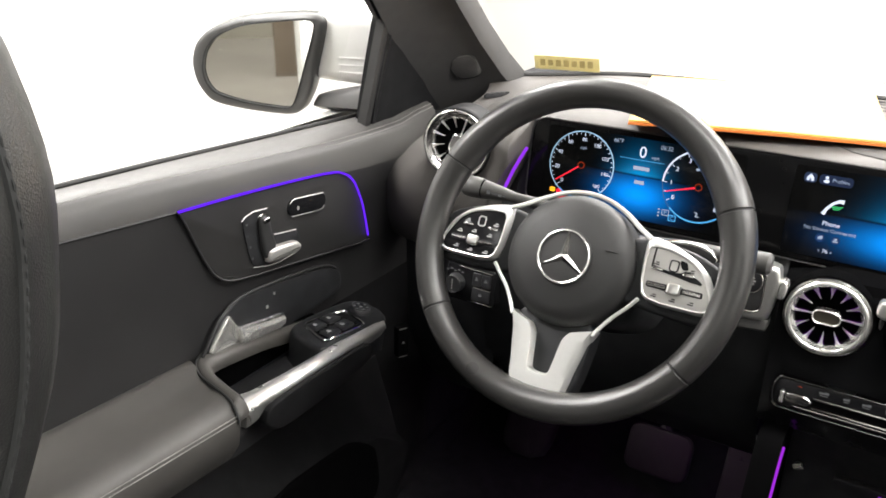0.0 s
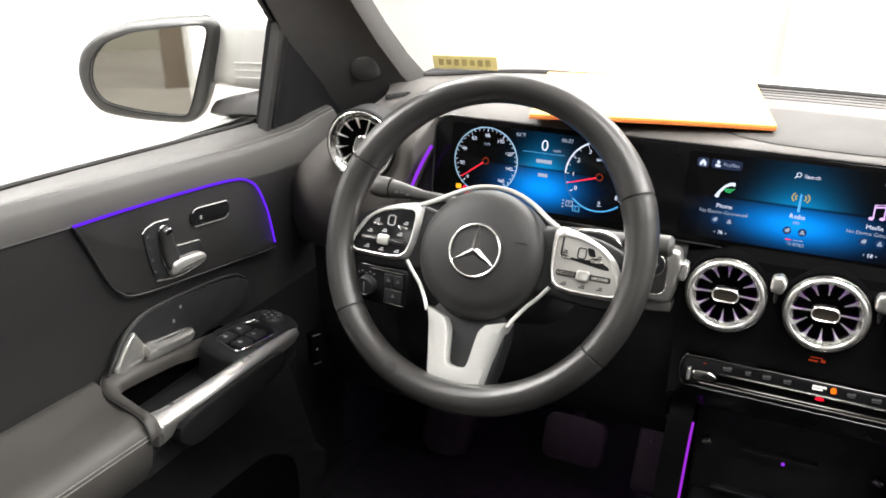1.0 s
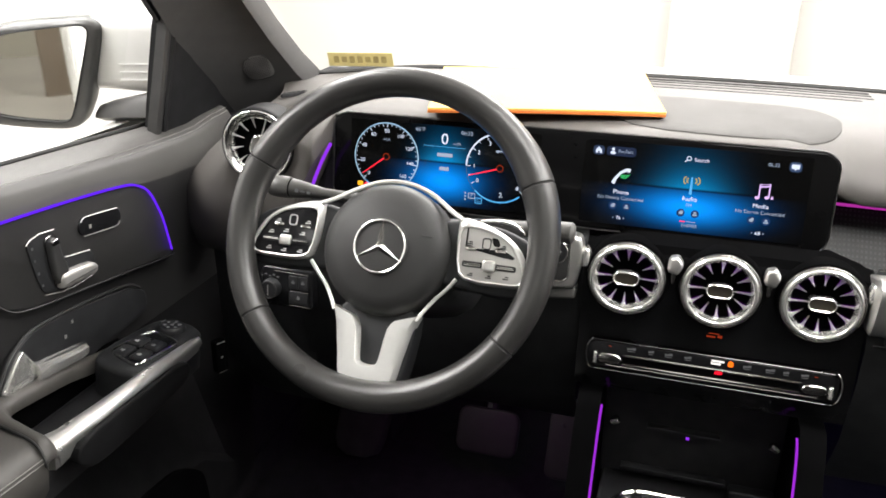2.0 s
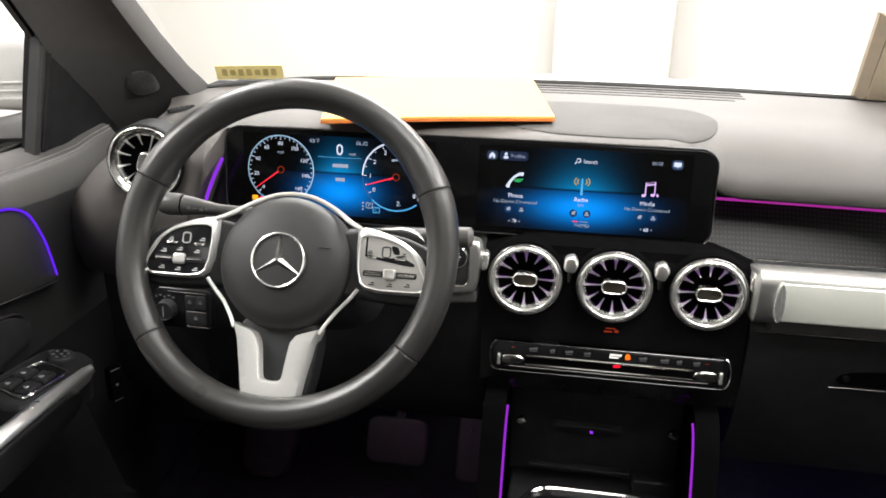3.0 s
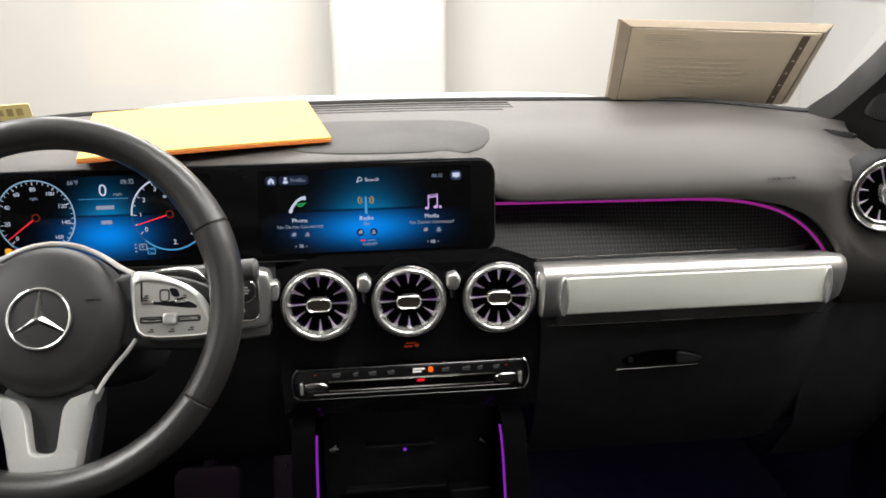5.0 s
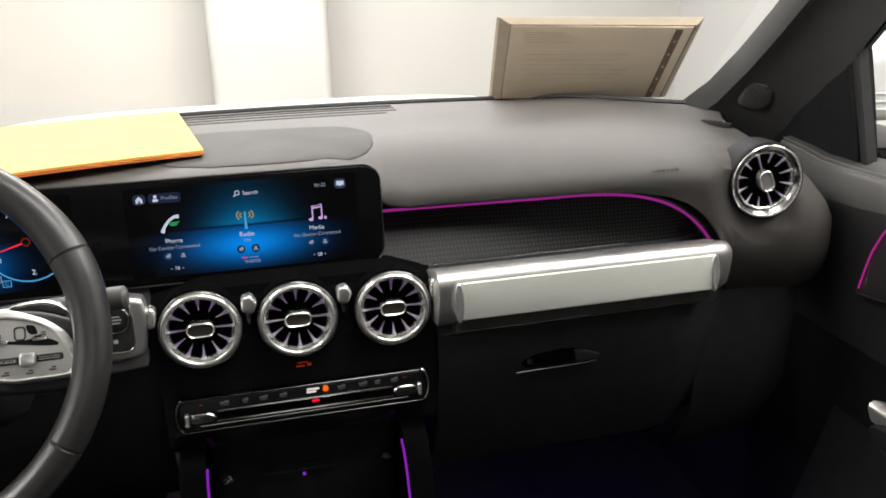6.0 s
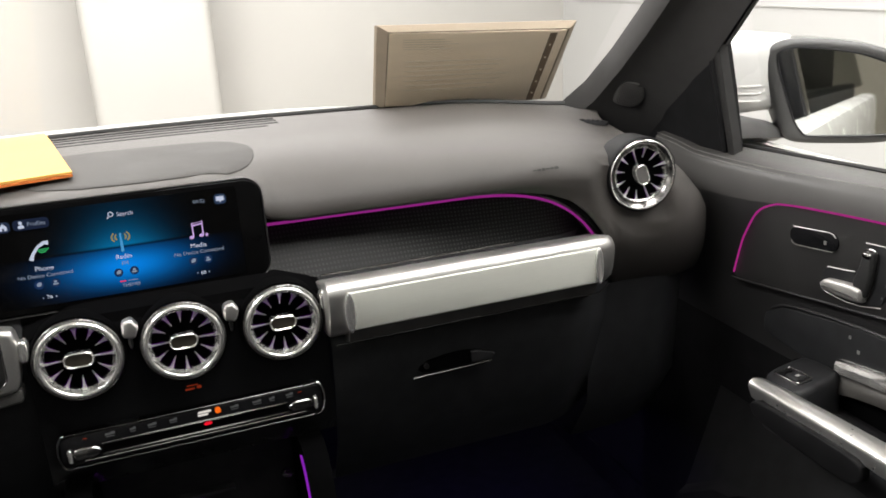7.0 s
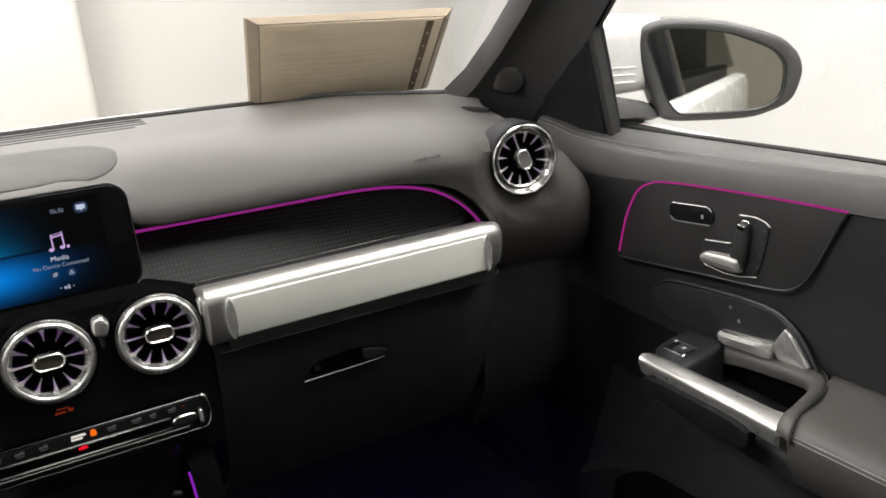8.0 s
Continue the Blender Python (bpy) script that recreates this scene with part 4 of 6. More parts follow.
        part("clip", prism(soften([(-0.007, -0.005), (0.004, -0.008), (0.0085, 0.003), (0.003, 0.0115), (-0.006, 0.009)], 0.18, 1), G, 0.014, 0.0040, front=0.006), BARMETAL, v, "polished link to the next vent", sharp=20)
        part("clip_leg", prism(soften([(-0.004, -0.018), (0.002, -0.020), (0.004, -0.006), (-0.004, -0.004)], 0.22, 2), G, 0.014, 0.002, front=0.000), DARKCHROME, v, "dark link to the next vent")
        part("clip_lug", prism(soften([(-0.0105, -0.028), (-0.005, -0.026), (-0.005, -0.014), (-0.0115, -0.014)], 0.22, 2), G, 0.014, 0.002, front=0.003), BARMETAL, v, "small polished lug")
    return v


v1 = air_vent((-0.1065, -0.004, 0.9005), clip=True)
copy_thing(v1, Matrix.Translation((-0.0020, -0.004, 0.8995)))
air_vent((0.1055, -0.004, 0.8995))
for sx in (1, -1):
    air_vent((sx * 0.582, 0.006, vent_z(sx)), 0.0440, 2.0, -sx * 7, "round corner air vent in a satin black shroud", wide=True, lit=sx > 0)
lk = thing("link_clip", (-0.155, 0, 0.92), "small chrome clip beside the vent", "trim clip", "chrome clips")
part("clip", prism(soften([(-0.006, -0.014), (0.004, -0.014), (0.006, 0.006), (0.0, 0.011), (-0.006, 0.006)], 0.22, 2), face_frame((-0.1555, 0.002, 0.921), 4), 0.014, 0.004, front=0.004), POLISHED, lk)
copy_thing(lk, Matrix.Translation((0.1555, -0.004, 0.92)))

# ---- centre stack and climate panel ----
stack = thing("centre_stack", (0, 0.03, 0.75), "gloss black centre stack behind the vents", "centre stack")
cols = []
for x in (-0.157, -0.15, -0.13, -0.11, -0.09, -0.07, 0.0, 0.07, 0.09, 0.11, 0.13, 0.15, 0.157):
    dz = 0.016 * sstep(abs(x), 0.10, 0.157)
    cols.append([(x, 0.045, 0.948 - dz), (x, 0.016, 0.940 - dz), (x, 0.012, 0.93 - dz), (x, 0.010, 0.86), (x, 0.009, 0.835), (x, 0.008, 0.82), (x, 0.008, 0.77), (x, 0.012, 0.745), (x, 0.03, 0.735), (x, 0.09, 0.73)])
part("panel", loft([c[2:] for c in cols], closed=False), GLOSS, stack)
# Split from the panel; the shade under the display is in its black.
part("panel_top", loft([c[:3] for c in cols], closed=False), SHADEBLACK, stack, "near-black ledge, the shade under the display put into it")
bars([(-0.006, 0, 0.010, 0.0022), (0.004, 0.001, 0.005, 0.0035), (-0.003, 0.0042, 0.012, 0.0012)], face_frame((0.0025, 0.009, 0.837), 0), DIMRED, stack, "airbag_lamp_bars", 0.002)
clim = thing("climate_panel", (0, -0.01, 0.8), "gloss black climate panel with a chrome rim", "climate control")
FC = face_frame((-0.001, -0.008, 0.8003), 8)
part("face", prism(rrect(0.284, 0.036, 0.009), FC, 0.014, 0.003, front=0.001), GLOSS, clim)
part("rim", ring_prism(rrect(0.2865, 0.0385, 0.0105), rrect(0.2840, 0.0360, 0.009), FC, 0.012, 0.0006, front=0.002), RIMCHROME, clim, "thin dark chrome rim")
for s in (-1, 1):
    part("end_arc", tube([FC @ Vector((s * (0.134 + 0.0085 * math.cos(radians(a))), 0.002 + 0.0185 * math.sin(radians(a)), 0.004)) for a in range(-75, 86, 10)], 0.0011, 6), CHROME, clim, "chrome end arc")
for dz, rr in ((0.0040, 0.0013), (-0.0078, 0.0014)):
    part("switch_bar", tube([FC @ Vector((u, dz, 0.004)) for u in (-0.1, -0.098, 0.098, 0.1)], [rr * 0.4, rr, rr, rr * 0.4], 6), DARKCHROME, clim, "long chrome rocker bar", sharp=20)
part("bar_gap", prism(rrect(0.196, 0.0060, 0.001, 0.0, -0.0019), FC, 0.004, front=0.0028), SHADEBLACK, clim)
part("bar_foot", tube([FC @ Vector((-0.118, -0.0118, 0.003)), FC @ Vector((0.118, -0.0118, 0.003))], 0.0006, 6), DARKCHROME, clim)
for s in (-1, 1):
    rk = part("temperature_rocker", prism(soften([(s * 0.100, -0.004), (s * 0.106, -0.0095), (s * 0.128, -0.0095), (s * 0.128, 0.0035), (s * 0.106, 0.0035), (s * 0.100, -0.001)], 0.2, 2), FC, 0.008, 0.0028, front=0.006), DARKCHROME, clim, "faceted chrome temperature rocker", sharp=25)
    part("rocker_end", prism(rrect(0.0045, 0.015, 0.0015, s * 0.1315, -0.003), FC, 0.008, 0.0016, front=0.0075), POLISHED, rk)
    bars([(s * 0.115, 0.0122, 0.004, 0.0008)], FC, DIMRED, clim, "temperature_mark", 0.0016)
for u, w in ((-0.090, 0.011), (-0.067, 0.007), (-0.047, 0.010), (-0.025, 0.009), (0.041, 0.010), (0.066, 0.011), (0.083, 0.007), (0.103, 0.009)):
    bars([(u - w * 0.2, 0.0118, w * 0.5, 0.0022), (u + w * 0.25, 0.0124, w * 0.4, 0.0030), (u, 0.0090, w * 0.8, 0.0010)], FC, DIMLIT, clim, "key_symbol", 0.0016)
bars([(0.0085, 0.0132, 0.014, 0.0024), (0.0065, 0.0100, 0.011, 0.0022)], FC, glow("lit_white", (0.9, 0.85, 0.8), 0.9), clim, "lit_key_bars", 0.0016)
part("hazard_key", prism(soften([(0.0195, 0.0085), (0.0255, 0.0085), (0.0262, 0.0120), (0.0245, 0.0160), (0.0200, 0.0155)], 0.25, 1), FC, 0.0006, front=0.0018), ORANGE, clim, "lit orange key symbol")
part("red_lamp", prism(soften([(0.005, -0.001), (0.015, -0.001), (0.0145, 0.0028), (0.007, 0.0028)], 0.25, 1), FC, 0.0006, front=0.0062), REDLIT, clim, "red lamp in the rocker bar")

# start key in its silver bracket
st = thing("start_key", (-0.175, 0.0, 0.905), "silver start key bracket beside the wheel", "start button")
FS = face_frame((-0.176, -0.004, 0.907), 4)
part("bracket", prism(soften([(-0.032, -0.033), (0.012, -0.029), (0.0178, 0.018), (0.0145, 0.037), (-0.032, 0.043)], 0.12, 2), FS, 0.02, 0.006), BARMETAL, st, "satin silver bracket")
part("base", prism(soften([(-0.030, -0.046), (0.012, -0.042), (0.013, -0.026), (-0.030, -0.03)], 0.1, 2), FS, 0.02, 0.003, front=-0.004), STALK, st, "dark grey foot of the bracket")
well = rrect(0.036, 0.054, 0.009, -0.0165, 0.0085)
plate_s = part("switch_well", prism(well, FS, 0.004, 0.0008, front=0.0012), SWITCHEDGE, st, "dark grey switch well")
part("well_rim", ring_prism(inset(well, -0.0016), well, FS, 0.004, 0.0006, front=0.0022), CHROME, plate_s)
key = part("button", revolve([(0.0, 0.0030), (0.0105, 0.0030), (0.0125, 0.0024), (0.0128, 0.0)], FS @ Matrix.Translation((-0.0138, 0.0172, 0.0012)), 28), DARK, st, "round dark start button")
part("button_rim", ring_prism(circle(0.0146, 32, -0.0138, 0.0172), circle(0.0128, 32, -0.0138, 0.0172), FS, 0.003, 0.0005, front=0.0034), CHROME, key)
bars([(-0.0138, 0.0215, 0.010, 0.0016), (-0.0138, 0.0180, 0.013, 0.0016), (-0.0138, 0.0145, 0.010, 0.0016)], FS, PRINT, key, "lettering_bar", 0.0046)
bars([(-0.0165, -0.0068, 0.0045, 0.0040)], FS, PRINT, plate_s, "key_symbol", 0.0018)

# light switch panel left of the wheel
ls = thing("light_switch", (-0.55, 0.02, 0.81), "black light switch panel with a round knob", "light switch")
FL = face_frame((-0.546, 0.012, 0.816), 6)
part("plate", prism(rrect(0.078, 0.056, 0.008, -0.009, -0.001), FL, 0.02, 0.003), GLOSS, ls)
kn = part("knob", revolve([(0.0, 0.013), (0.0105, 0.013), (0.0128, 0.0105), (0.0138, 0.0), (0.0148, -0.002)], FL @ Matrix.Translation((-0.0305, -0.0025, 0)), 28), PLASTIC, ls, "round rotary knob")
part("knob_ring", ring_prism(circle(0.0128, 28, -0.0305, -0.0025), circle(0.0114, 28, -0.0305, -0.0025), FL, 0.003, 0.0004, front=0.0138), SWITCHEDGE, kn)
bars([(-0.0305, -0.0025, 0.0013, 0.015)], FL, SWITCHGREY, kn, "pointer", 0.0140)
for cx, cy, kw, kh in ((0.0015, 0.0085, 0.0135, 0.019), (0.0160, 0.0085, 0.0135, 0.019), (0.0090, -0.0135, 0.028, 0.018)):
    pb = part("push_key", prism(rrect(kw, kh, 0.002, cx, cy), FL, 0.003, 0.0008, front=0.002), PLASTIC, ls)
    bars([(cx, cy, 0.005, 0.0020), (cx, cy + 0.0028, 0.0034, 0.0013)], FL, DIMLIT, pb, "key_symbol", 0.0024)
bars([(-0.046 + 0.006 * k, 0.0135 + 0.0022 * (k % 2), 0.0035, 0.0020) for k in range(5)], FL, DIMLIT, ls, "key_symbol", 0.0008)
for u0, u1, v in ((-0.0275, 0.0245, 0.0222), (-0.0030, 0.0245, -0.0034), (-0.0045, 0.0260, -0.0246)):
    part("plate_edge", tube([FL @ Vector((u0, v + 0.0006, 0.002)), FL @ Vector((u1, v - 0.0006, 0.002))], 0.0006, 5), DARKCHROME, ls, "thin chrome line")


# ---- steering wheel ----
WC = Vector((-0.3493, -0.148, 0.976))
WT = 28.0
FW = face_frame(WC, WT)
FH = FW @ Matrix.Translation((0, 0, -0.015))  # the hub and spokes lie deeper than the rim
wheel = thing("steering_wheel", WC, "black leather steering wheel with satin silver spokes", "steering wheel")
RM, RT = 0.1665, 0.0162


def rim_ring(a, k=1.0):
    """A slightly oval section of the rim at the angle a."""
    deg = math.degrees(a) % 360
    fat = 1.0 + 0.13 * (math.exp(-((deg - 25) / 16) ** 2) + math.exp(-((deg - 155) / 16) ** 2)) + 0.05 * math.exp(-((deg - 270) / 22) ** 2)
    out = []
    for i in range(16):
        b = 2 * math.pi * i / 16
        rr = RM + RT * fat * k * 0.98 * math.cos(b)
        out.append(FW @ Vector((rr * math.cos(a), rr * math.sin(a), RT * 1.08 * fat * k * math.sin(b))))
    return out


seams = [radians(a) for a in (24, 157, 217, 326)]
stops = seams + [seams[0] + 2 * math.pi]
for a0, a1 in zip(stops, stops[1:]):
    n = max(8, int((a1 - a0) / 0.06))
    rings = [rim_ring(a0 + 0.0045, 0.95)] + [rim_ring(a0 + 0.009 + (a1 - a0 - 0.018) * i / n) for i in range(n + 1)] + [rim_ring(a1 - 0.0045, 0.95)]
    part("rim_section", loft(rings), RIMSKIN, wheel, "black grained leather")
for a in seams:
    part("rim_seam", loft([rim_ring(a - 0.006, 0.94), rim_ring(a + 0.006, 0.94)]), DARKTHREAD, wheel, "dark seam in the leather")
HUBM = mat("airbag_cover_vinyl", (0.023, 0.0228, 0.0226), 0.5, bump=0.22, bscale=1100, kind="grain", var=0.1)
hub_o = circle(0.0705, 56, 0.0, -0.013)
hub = part("airbag_cover", prism(hub_o, FH, 0.050, 0.020, front=0.022, dome=0.0065), HUBM, wheel, "round black airbag cover", sharp=60)
part("cover_seam", tube([FH @ Vector((0.034 * math.sin(t), -0.072 - 0.0055 * math.cos(t), 0.0105)) for t in [i * 0.2 - 1.0 for i in range(11)]], 0.0008, 5), DARKTHREAD, hub)
# Dark bead that paints the shade of a pressed-in mark.
part("airbag_mark", tube([FH @ Vector((0.040 + 0.0025 * i, 0.004 + 0.0004 * (i % 2), 0.0250 - 0.0006 * i)) for i in range(6)], 0.0006, 5), DARKTHREAD, hub, "small pressed-in mark, its shade drawn as a dark line")
EM = FH @ Matrix.Translation((0.0, -0.0122, 0.0265))
em = part("emblem_ring", tube([EM @ Vector((0.0275 * math.cos(t), 0.0275 * math.sin(t), 0.0024)) for t in [2 * math.pi * i / 40 for i in range(40)]], 0.0013, 8, closed=True), POLISHED, wheel, "chrome emblem ring")
part("emblem_plate", prism(circle(0.030, 36), EM, 0.006, 0.001, front=0.0012), HUBM, em)
for k in range(3):
    a = radians(90 + 120 * k)
    d, q = Vector((math.cos(a), math.sin(a))), Vector((-math.sin(a), math.cos(a)))
    tip = d * 0.0265
    bm = bmesh.new()
    vs = [bm.verts.new(EM @ Vector(p)) for p in ((*(tip + q * 0.0004), 0.0015), (*(q * 0.0044 + d * 0.0025), 0.0015), (0, 0, 0.0050), (*(-q * 0.0044 + d * 0.0025), 0.0015), (*(tip - q * 0.0004), 0.0015))]
    bm.faces.new((vs[0], vs[1], vs[2]))
    bm.faces.new((vs[0], vs[2], vs[4]))
    bm.faces.new((vs[4], vs[2], vs[3]))
    part("emblem_point", bm, CHROME, em, sharp=5)
# side spokes with switch pads
PAD_OUT = ((0.074, 0.0315), (0.1025, 0.0265), (0.1275, 0.0165), (0.143, 0.0037), (0.1555, -0.020), (0.155, -0.032), (0.147, -0.0366), (0.080, -0.0366))
PAD_IN = ((0.079, 0.0210), (0.102, 0.0195), (0.121, 0.0140), (0.135, 0.0045), (0.1485, -0.0195), (0.1490, -0.0285), (0.144, -0.0328), (0.0825, -0.0328))
for s in (-1, 1):
    arm = soften([(s * 0.050, 0.030), (s * 0.120, 0.026), (s * 0.158, 0.010), (s * 0.168, -0.030), (s * 0.150, -0.048), (s * 0.080, -0.044), (s * 0.050, -0.040)], 0.2, 2)
    part("spoke_cover", prism(arm, FH, 0.030, 0.006, front=0.003), PLASTIC, wheel, "black spoke cover")
    outer_p, inner_p = ([(s * u, v) for u, v in run] for run in (PAD_OUT, PAD_IN))
    outer_p, inner_p = soften(outer_p, 0.16, 2), soften(inner_p, 0.16, 2)
    rings = [[FH @ Vector((*p, h)) for p in run] for run, h in ((outer_p, -0.004), (outer_p, 0.0095), (inset(outer_p, 0.0012), 0.0115), (inset(inner_p, -0.0012), 0.0145), (inner_p, 0.0140), (inner_p, 0.004))]
    part("switch_frame", loft(rings, caps=False), SATIN, wheel, "satin silver switch frame", sharp=45)
    face = part("switch_face", prism(inset(inner_p, -0.0004), FH, 0.010, 0.0006, front=0.0125), GLOSS if s < 0 else SWITCHGREY, wheel, "gloss black switch face" if s < 0 else "silver grey switch face")
    part("roller_slot", prism(rrect(0.056, 0.0060, 0.002, s * 0.1132, -0.0172), FH, 0.003, front=0.0130), DARK, face)
    part("roller", prism(rrect(0.0135, 0.0115, 0.003, s * 0.1132, -0.0172), FH, 0.006, 0.002, front=0.0165), SILVER, face, "silver roller")
    for q in (-1, 1):
        part("slot_bar", tube([FH @ Vector((s * 0.1132 + q * 0.0085, -0.0172, 0.0136)), FH @ Vector((s * 0.1132 + q * 0.026, -0.0172, 0.0136))], 0.0016, 6), CHROME, face)
    ink = PRINT if s < 0 else DARK
    part("touch_key", ring_prism(rrect(0.0095, 0.0120, 0.003, s * 0.108, 0.0055), rrect(0.0070, 0.0095, 0.002, s * 0.108, 0.0055), FH, 0.002, 0.0004, front=0.0134), ink, face)
    for cx, cy in ((0.0905, 0.0035), (0.1255, 0.0025), (0.095, -0.0095), (0.1145, -0.008), (0.132, -0.0105), (0.095, -0.0285), (0.114, -0.029), (0.132, -0.0280)):
        if s > 0 and -0.012 < cy < -0.005:
            continue
        bars([(s * cx, cy, 0.006, 0.0012), (s * cx + 0.001, cy + 0.0021, 0.0036, 0.0012)], FH, ink, face, "key_symbol", 0.0130)
    if s > 0:
        part("key_gap", prism(soften([(0.0865, -0.0010), (0.137, -0.0085), (0.1385, -0.0050), (0.121, 0.0035), (0.1155, -0.0005), (0.100, -0.0005), (0.0885, 0.0025)], 0.2, 1), FH, 0.001, front=0.0129), GLOSS, face, "gloss black gap between the keys")
        part("key_gap", prism(rrect(0.0018, 0.020, 0.0008, 0.0868, 0.0095), FH, 0.001, front=0.0129), GLOSS, face, "gloss black gap between the keys")
        part("key_gap", prism(soften([(0.112, 0.0125), (0.120, 0.0115), (0.1225, 0.0035), (0.1155, 0.0035)], 0.2, 1), FH, 0.001, front=0.0129), GLOSS, face, "gloss black gap between the keys")
    for cx in (0.0925, 0.1235):
        part("key_bar", prism(rrect(0.012, 0.0030, 0.0012, s * cx, -0.0008), FH, 0.002, 0.0008, front=0.0145), CHROME, face)
    part("spoke_accent", tube(curve_pts([FH @ Vector((s * x, y, z)) for x, y, z in ((0.079, 0.0275, 0.0115), (0.066, 0.0345, 0.007), (0.052, 0.0440, 0.002), (0.036, 0.0530, -0.001), (0.018, 0.0595, -0.002), (0.0, 0.0615, -0.002))], 4), 0.0026, 8), SATIN, wheel, "thin silver line round the hub")
    part("spoke_accent", tube(curve_pts([FH @ Vector((s * x, y, z)) for x, y, z in ((0.081, -0.0345, 0.0105), (0.072, -0.046, 0.008), (0.061, -0.058, 0.007), (0.0515, -0.072, 0.009), (0.0455, -0.083, 0.011))], 4), 0.0022, 8), SATIN, wheel, "thin silver line round the hub")
# lower spoke: a silver fork
half_o = ((0.0475, -0.078), (0.0415, -0.094), (0.0385, -0.109), (0.0345, -0.128), (0.0315, -0.146), (0.0265, -0.1555), (0.0140, -0.1595))
half_i = ((0.0225, -0.0865), (0.0170, -0.0940), (0.0148, -0.1040), (0.0130, -0.1180), (0.0112, -0.1300), (0.0085, -0.1335), (0.0045, -0.1345))
f_out, f_in = (curve_pts([(-u, v, 0) for u, v in run] + [(0, run[-1][1] - 0.0004, 0)] + [(u, v, 0) for u, v in reversed(run)], 4) for run in (half_o, half_i))
rings = []
for o, i in zip(f_out, f_in):
    d = (o - i).normalized() * 0.0030
    rings.append([FH @ Vector((p.x, p.y, h)) for p, h in ((o, -0.008), (o, 0.0105), (o - d, 0.0150), ((o + i) / 2, 0.0162), (i + d * 0.6, 0.0155), (i, 0.0125), (i, -0.008))])
part("lower_spoke", loft(rings), SATIN, wheel, "satin silver forked lower spoke", sharp=50)
part("lower_spoke_back", prism(soften([(-0.046, -0.07), (-0.036, -0.160), (0.036, -0.160), (0.046, -0.07)], 0.12, 2), FH, 0.03, 0.004, front=0.002), PLASTIC, wheel)

# column with stalks
colm = thing("steering_column", WC + Vector((0, 0.12, -0.03)), "black steering column shroud with two stalks", "steering column")
axis = FW.to_3x3() @ Vector((0, 0, -1))
part("shroud", loft([[FW @ Vector((p[0] * k, p[1] * k - 0.015, -d)) for p in soften([(-0.075, -0.06), (0.075, -0.06), (0.075, 0.04), (-0.075, 0.04)], 0.25, 2)] for d, k in ((0.03, 0.9), (0.04, 1.0), (0.16, 1.05))]), PLASTIC, colm)
stalk_run = [(-0.3900, -0.072, 0.9850, 0.0065), (-0.4180, -0.076, 0.9885, 0.0058), (-0.4480, -0.080, 0.9907, 0.0060), (-0.4620, -0.081, 0.9922, 0.0076), (-0.4760, -0.082, 0.9934, 0.0098), (-0.4880, -0.083, 0.9943, 0.0112), (-0.4885, -0.083, 0.9944, 0.0106), (-0.4900, -0.083, 0.9945, 0.0106), (-0.4905, -0.083, 0.9945, 0.0122), (-0.5000, -0.084, 0.9950, 0.0127), (-0.5100, -0.084, 0.9956, 0.0122), (-0.5135, -0.084, 0.9959, 0.0108), (-0.5150, -0.084, 0.9960, 0.0080)]
part("indicator_stalk", tube([q[:3] for q in stalk_run], [q[3] for q in stalk_run], 20), STALK, colm, "dark grey indicator stalk with a thick end")
part("stalk_band", tube([(-0.4884, -0.083, 0.9944), (-0.4902, -0.083, 0.9945)], 0.0110, 18), SHADEBLACK, colm, "dark band on the stalk")
bars([(-0.006, 0.001, 0.004, 0.004), (0.001, 0.0006, 0.005, 0.0014), (0.008, 0.0, 0.004, 0.003), (0.014, 0.0, 0.003, 0.0014)], fr((-0.472, -0.0925, 0.9940), (1, 0.18, -0.09), (0, 0.25, 1)), DIMLIT, colm, "stalk_symbol", 0.0006)
part("gear_stalk", tube([(-0.30, -0.07, 0.965), (-0.25, -0.078, 0.974), (-0.20, -0.084, 0.979), (-0.183, -0.086, 0.980), (-0.163, -0.088, 0.981), (-0.160, -0.088, 0.981)], [0.009, 0.009, 0.008, 0.011, 0.0115, 0.008], 14), STALK, colm, "black gear selector stalk")
part("stalk_paddle", prism(soften([(-0.285, 0.955), (-0.235, 0.966), (-0.205, 0.975), (-0.225, 0.990), (-0.26, 0.988), (-0.285, 0.978)], 0.22, 2), fr((0, -0.100, 0), (1, 0, 0), (0, 0, 1)), 0.008, 0.002), DARKCHROME, colm, "dark shift paddle")


# ---- centre console ----
con = thing("centre_console", (0, -0.1, 0.5), "black centre console with a lit storage bay", "console")
for s in (-1, 1):
    ox = -0.006
    prof = [(-0.012, 0.745), (-0.030, 0.735), (-0.050, 0.70), (-0.085, 0.62), (-0.12, 0.56), (-0.45, 0.53), (-0.45, 0.30), (0.20, 0.30), (0.20, 0.745)]
    # Near-black: the shade low on the console is put into it.
    part("side", loft([[(s * x + ox, y, z) for y, z in prof] for x in (0.114, 0.117, 0.138, 0.142)]), SHADEBLACK, con, "black console side, the shade there put into it")
    part("light_strip", tube(curve_pts([(s * 0.1125 + ox, -0.012, 0.732), (s * 0.1125 + ox, -0.028, 0.722), (s * 0.1125 + ox, -0.048, 0.69), (s * 0.1125 + ox, -0.084, 0.61), (s * 0.1125 + ox, -0.118, 0.56)], 6), 0.0014, 6), CONGLOW, con, "thin violet ambient light strip")
part("bay_back", box((0, 0.075, 0.65), (0.236, 0.02, 0.20), 0.004), DARK, con, "dark back of the storage bay")
part("bay_floor", box((0, -0.17, 0.575), (0.228, 0.50, 0.02), 0.004), DARK, con, "rubber floor of the storage bay")
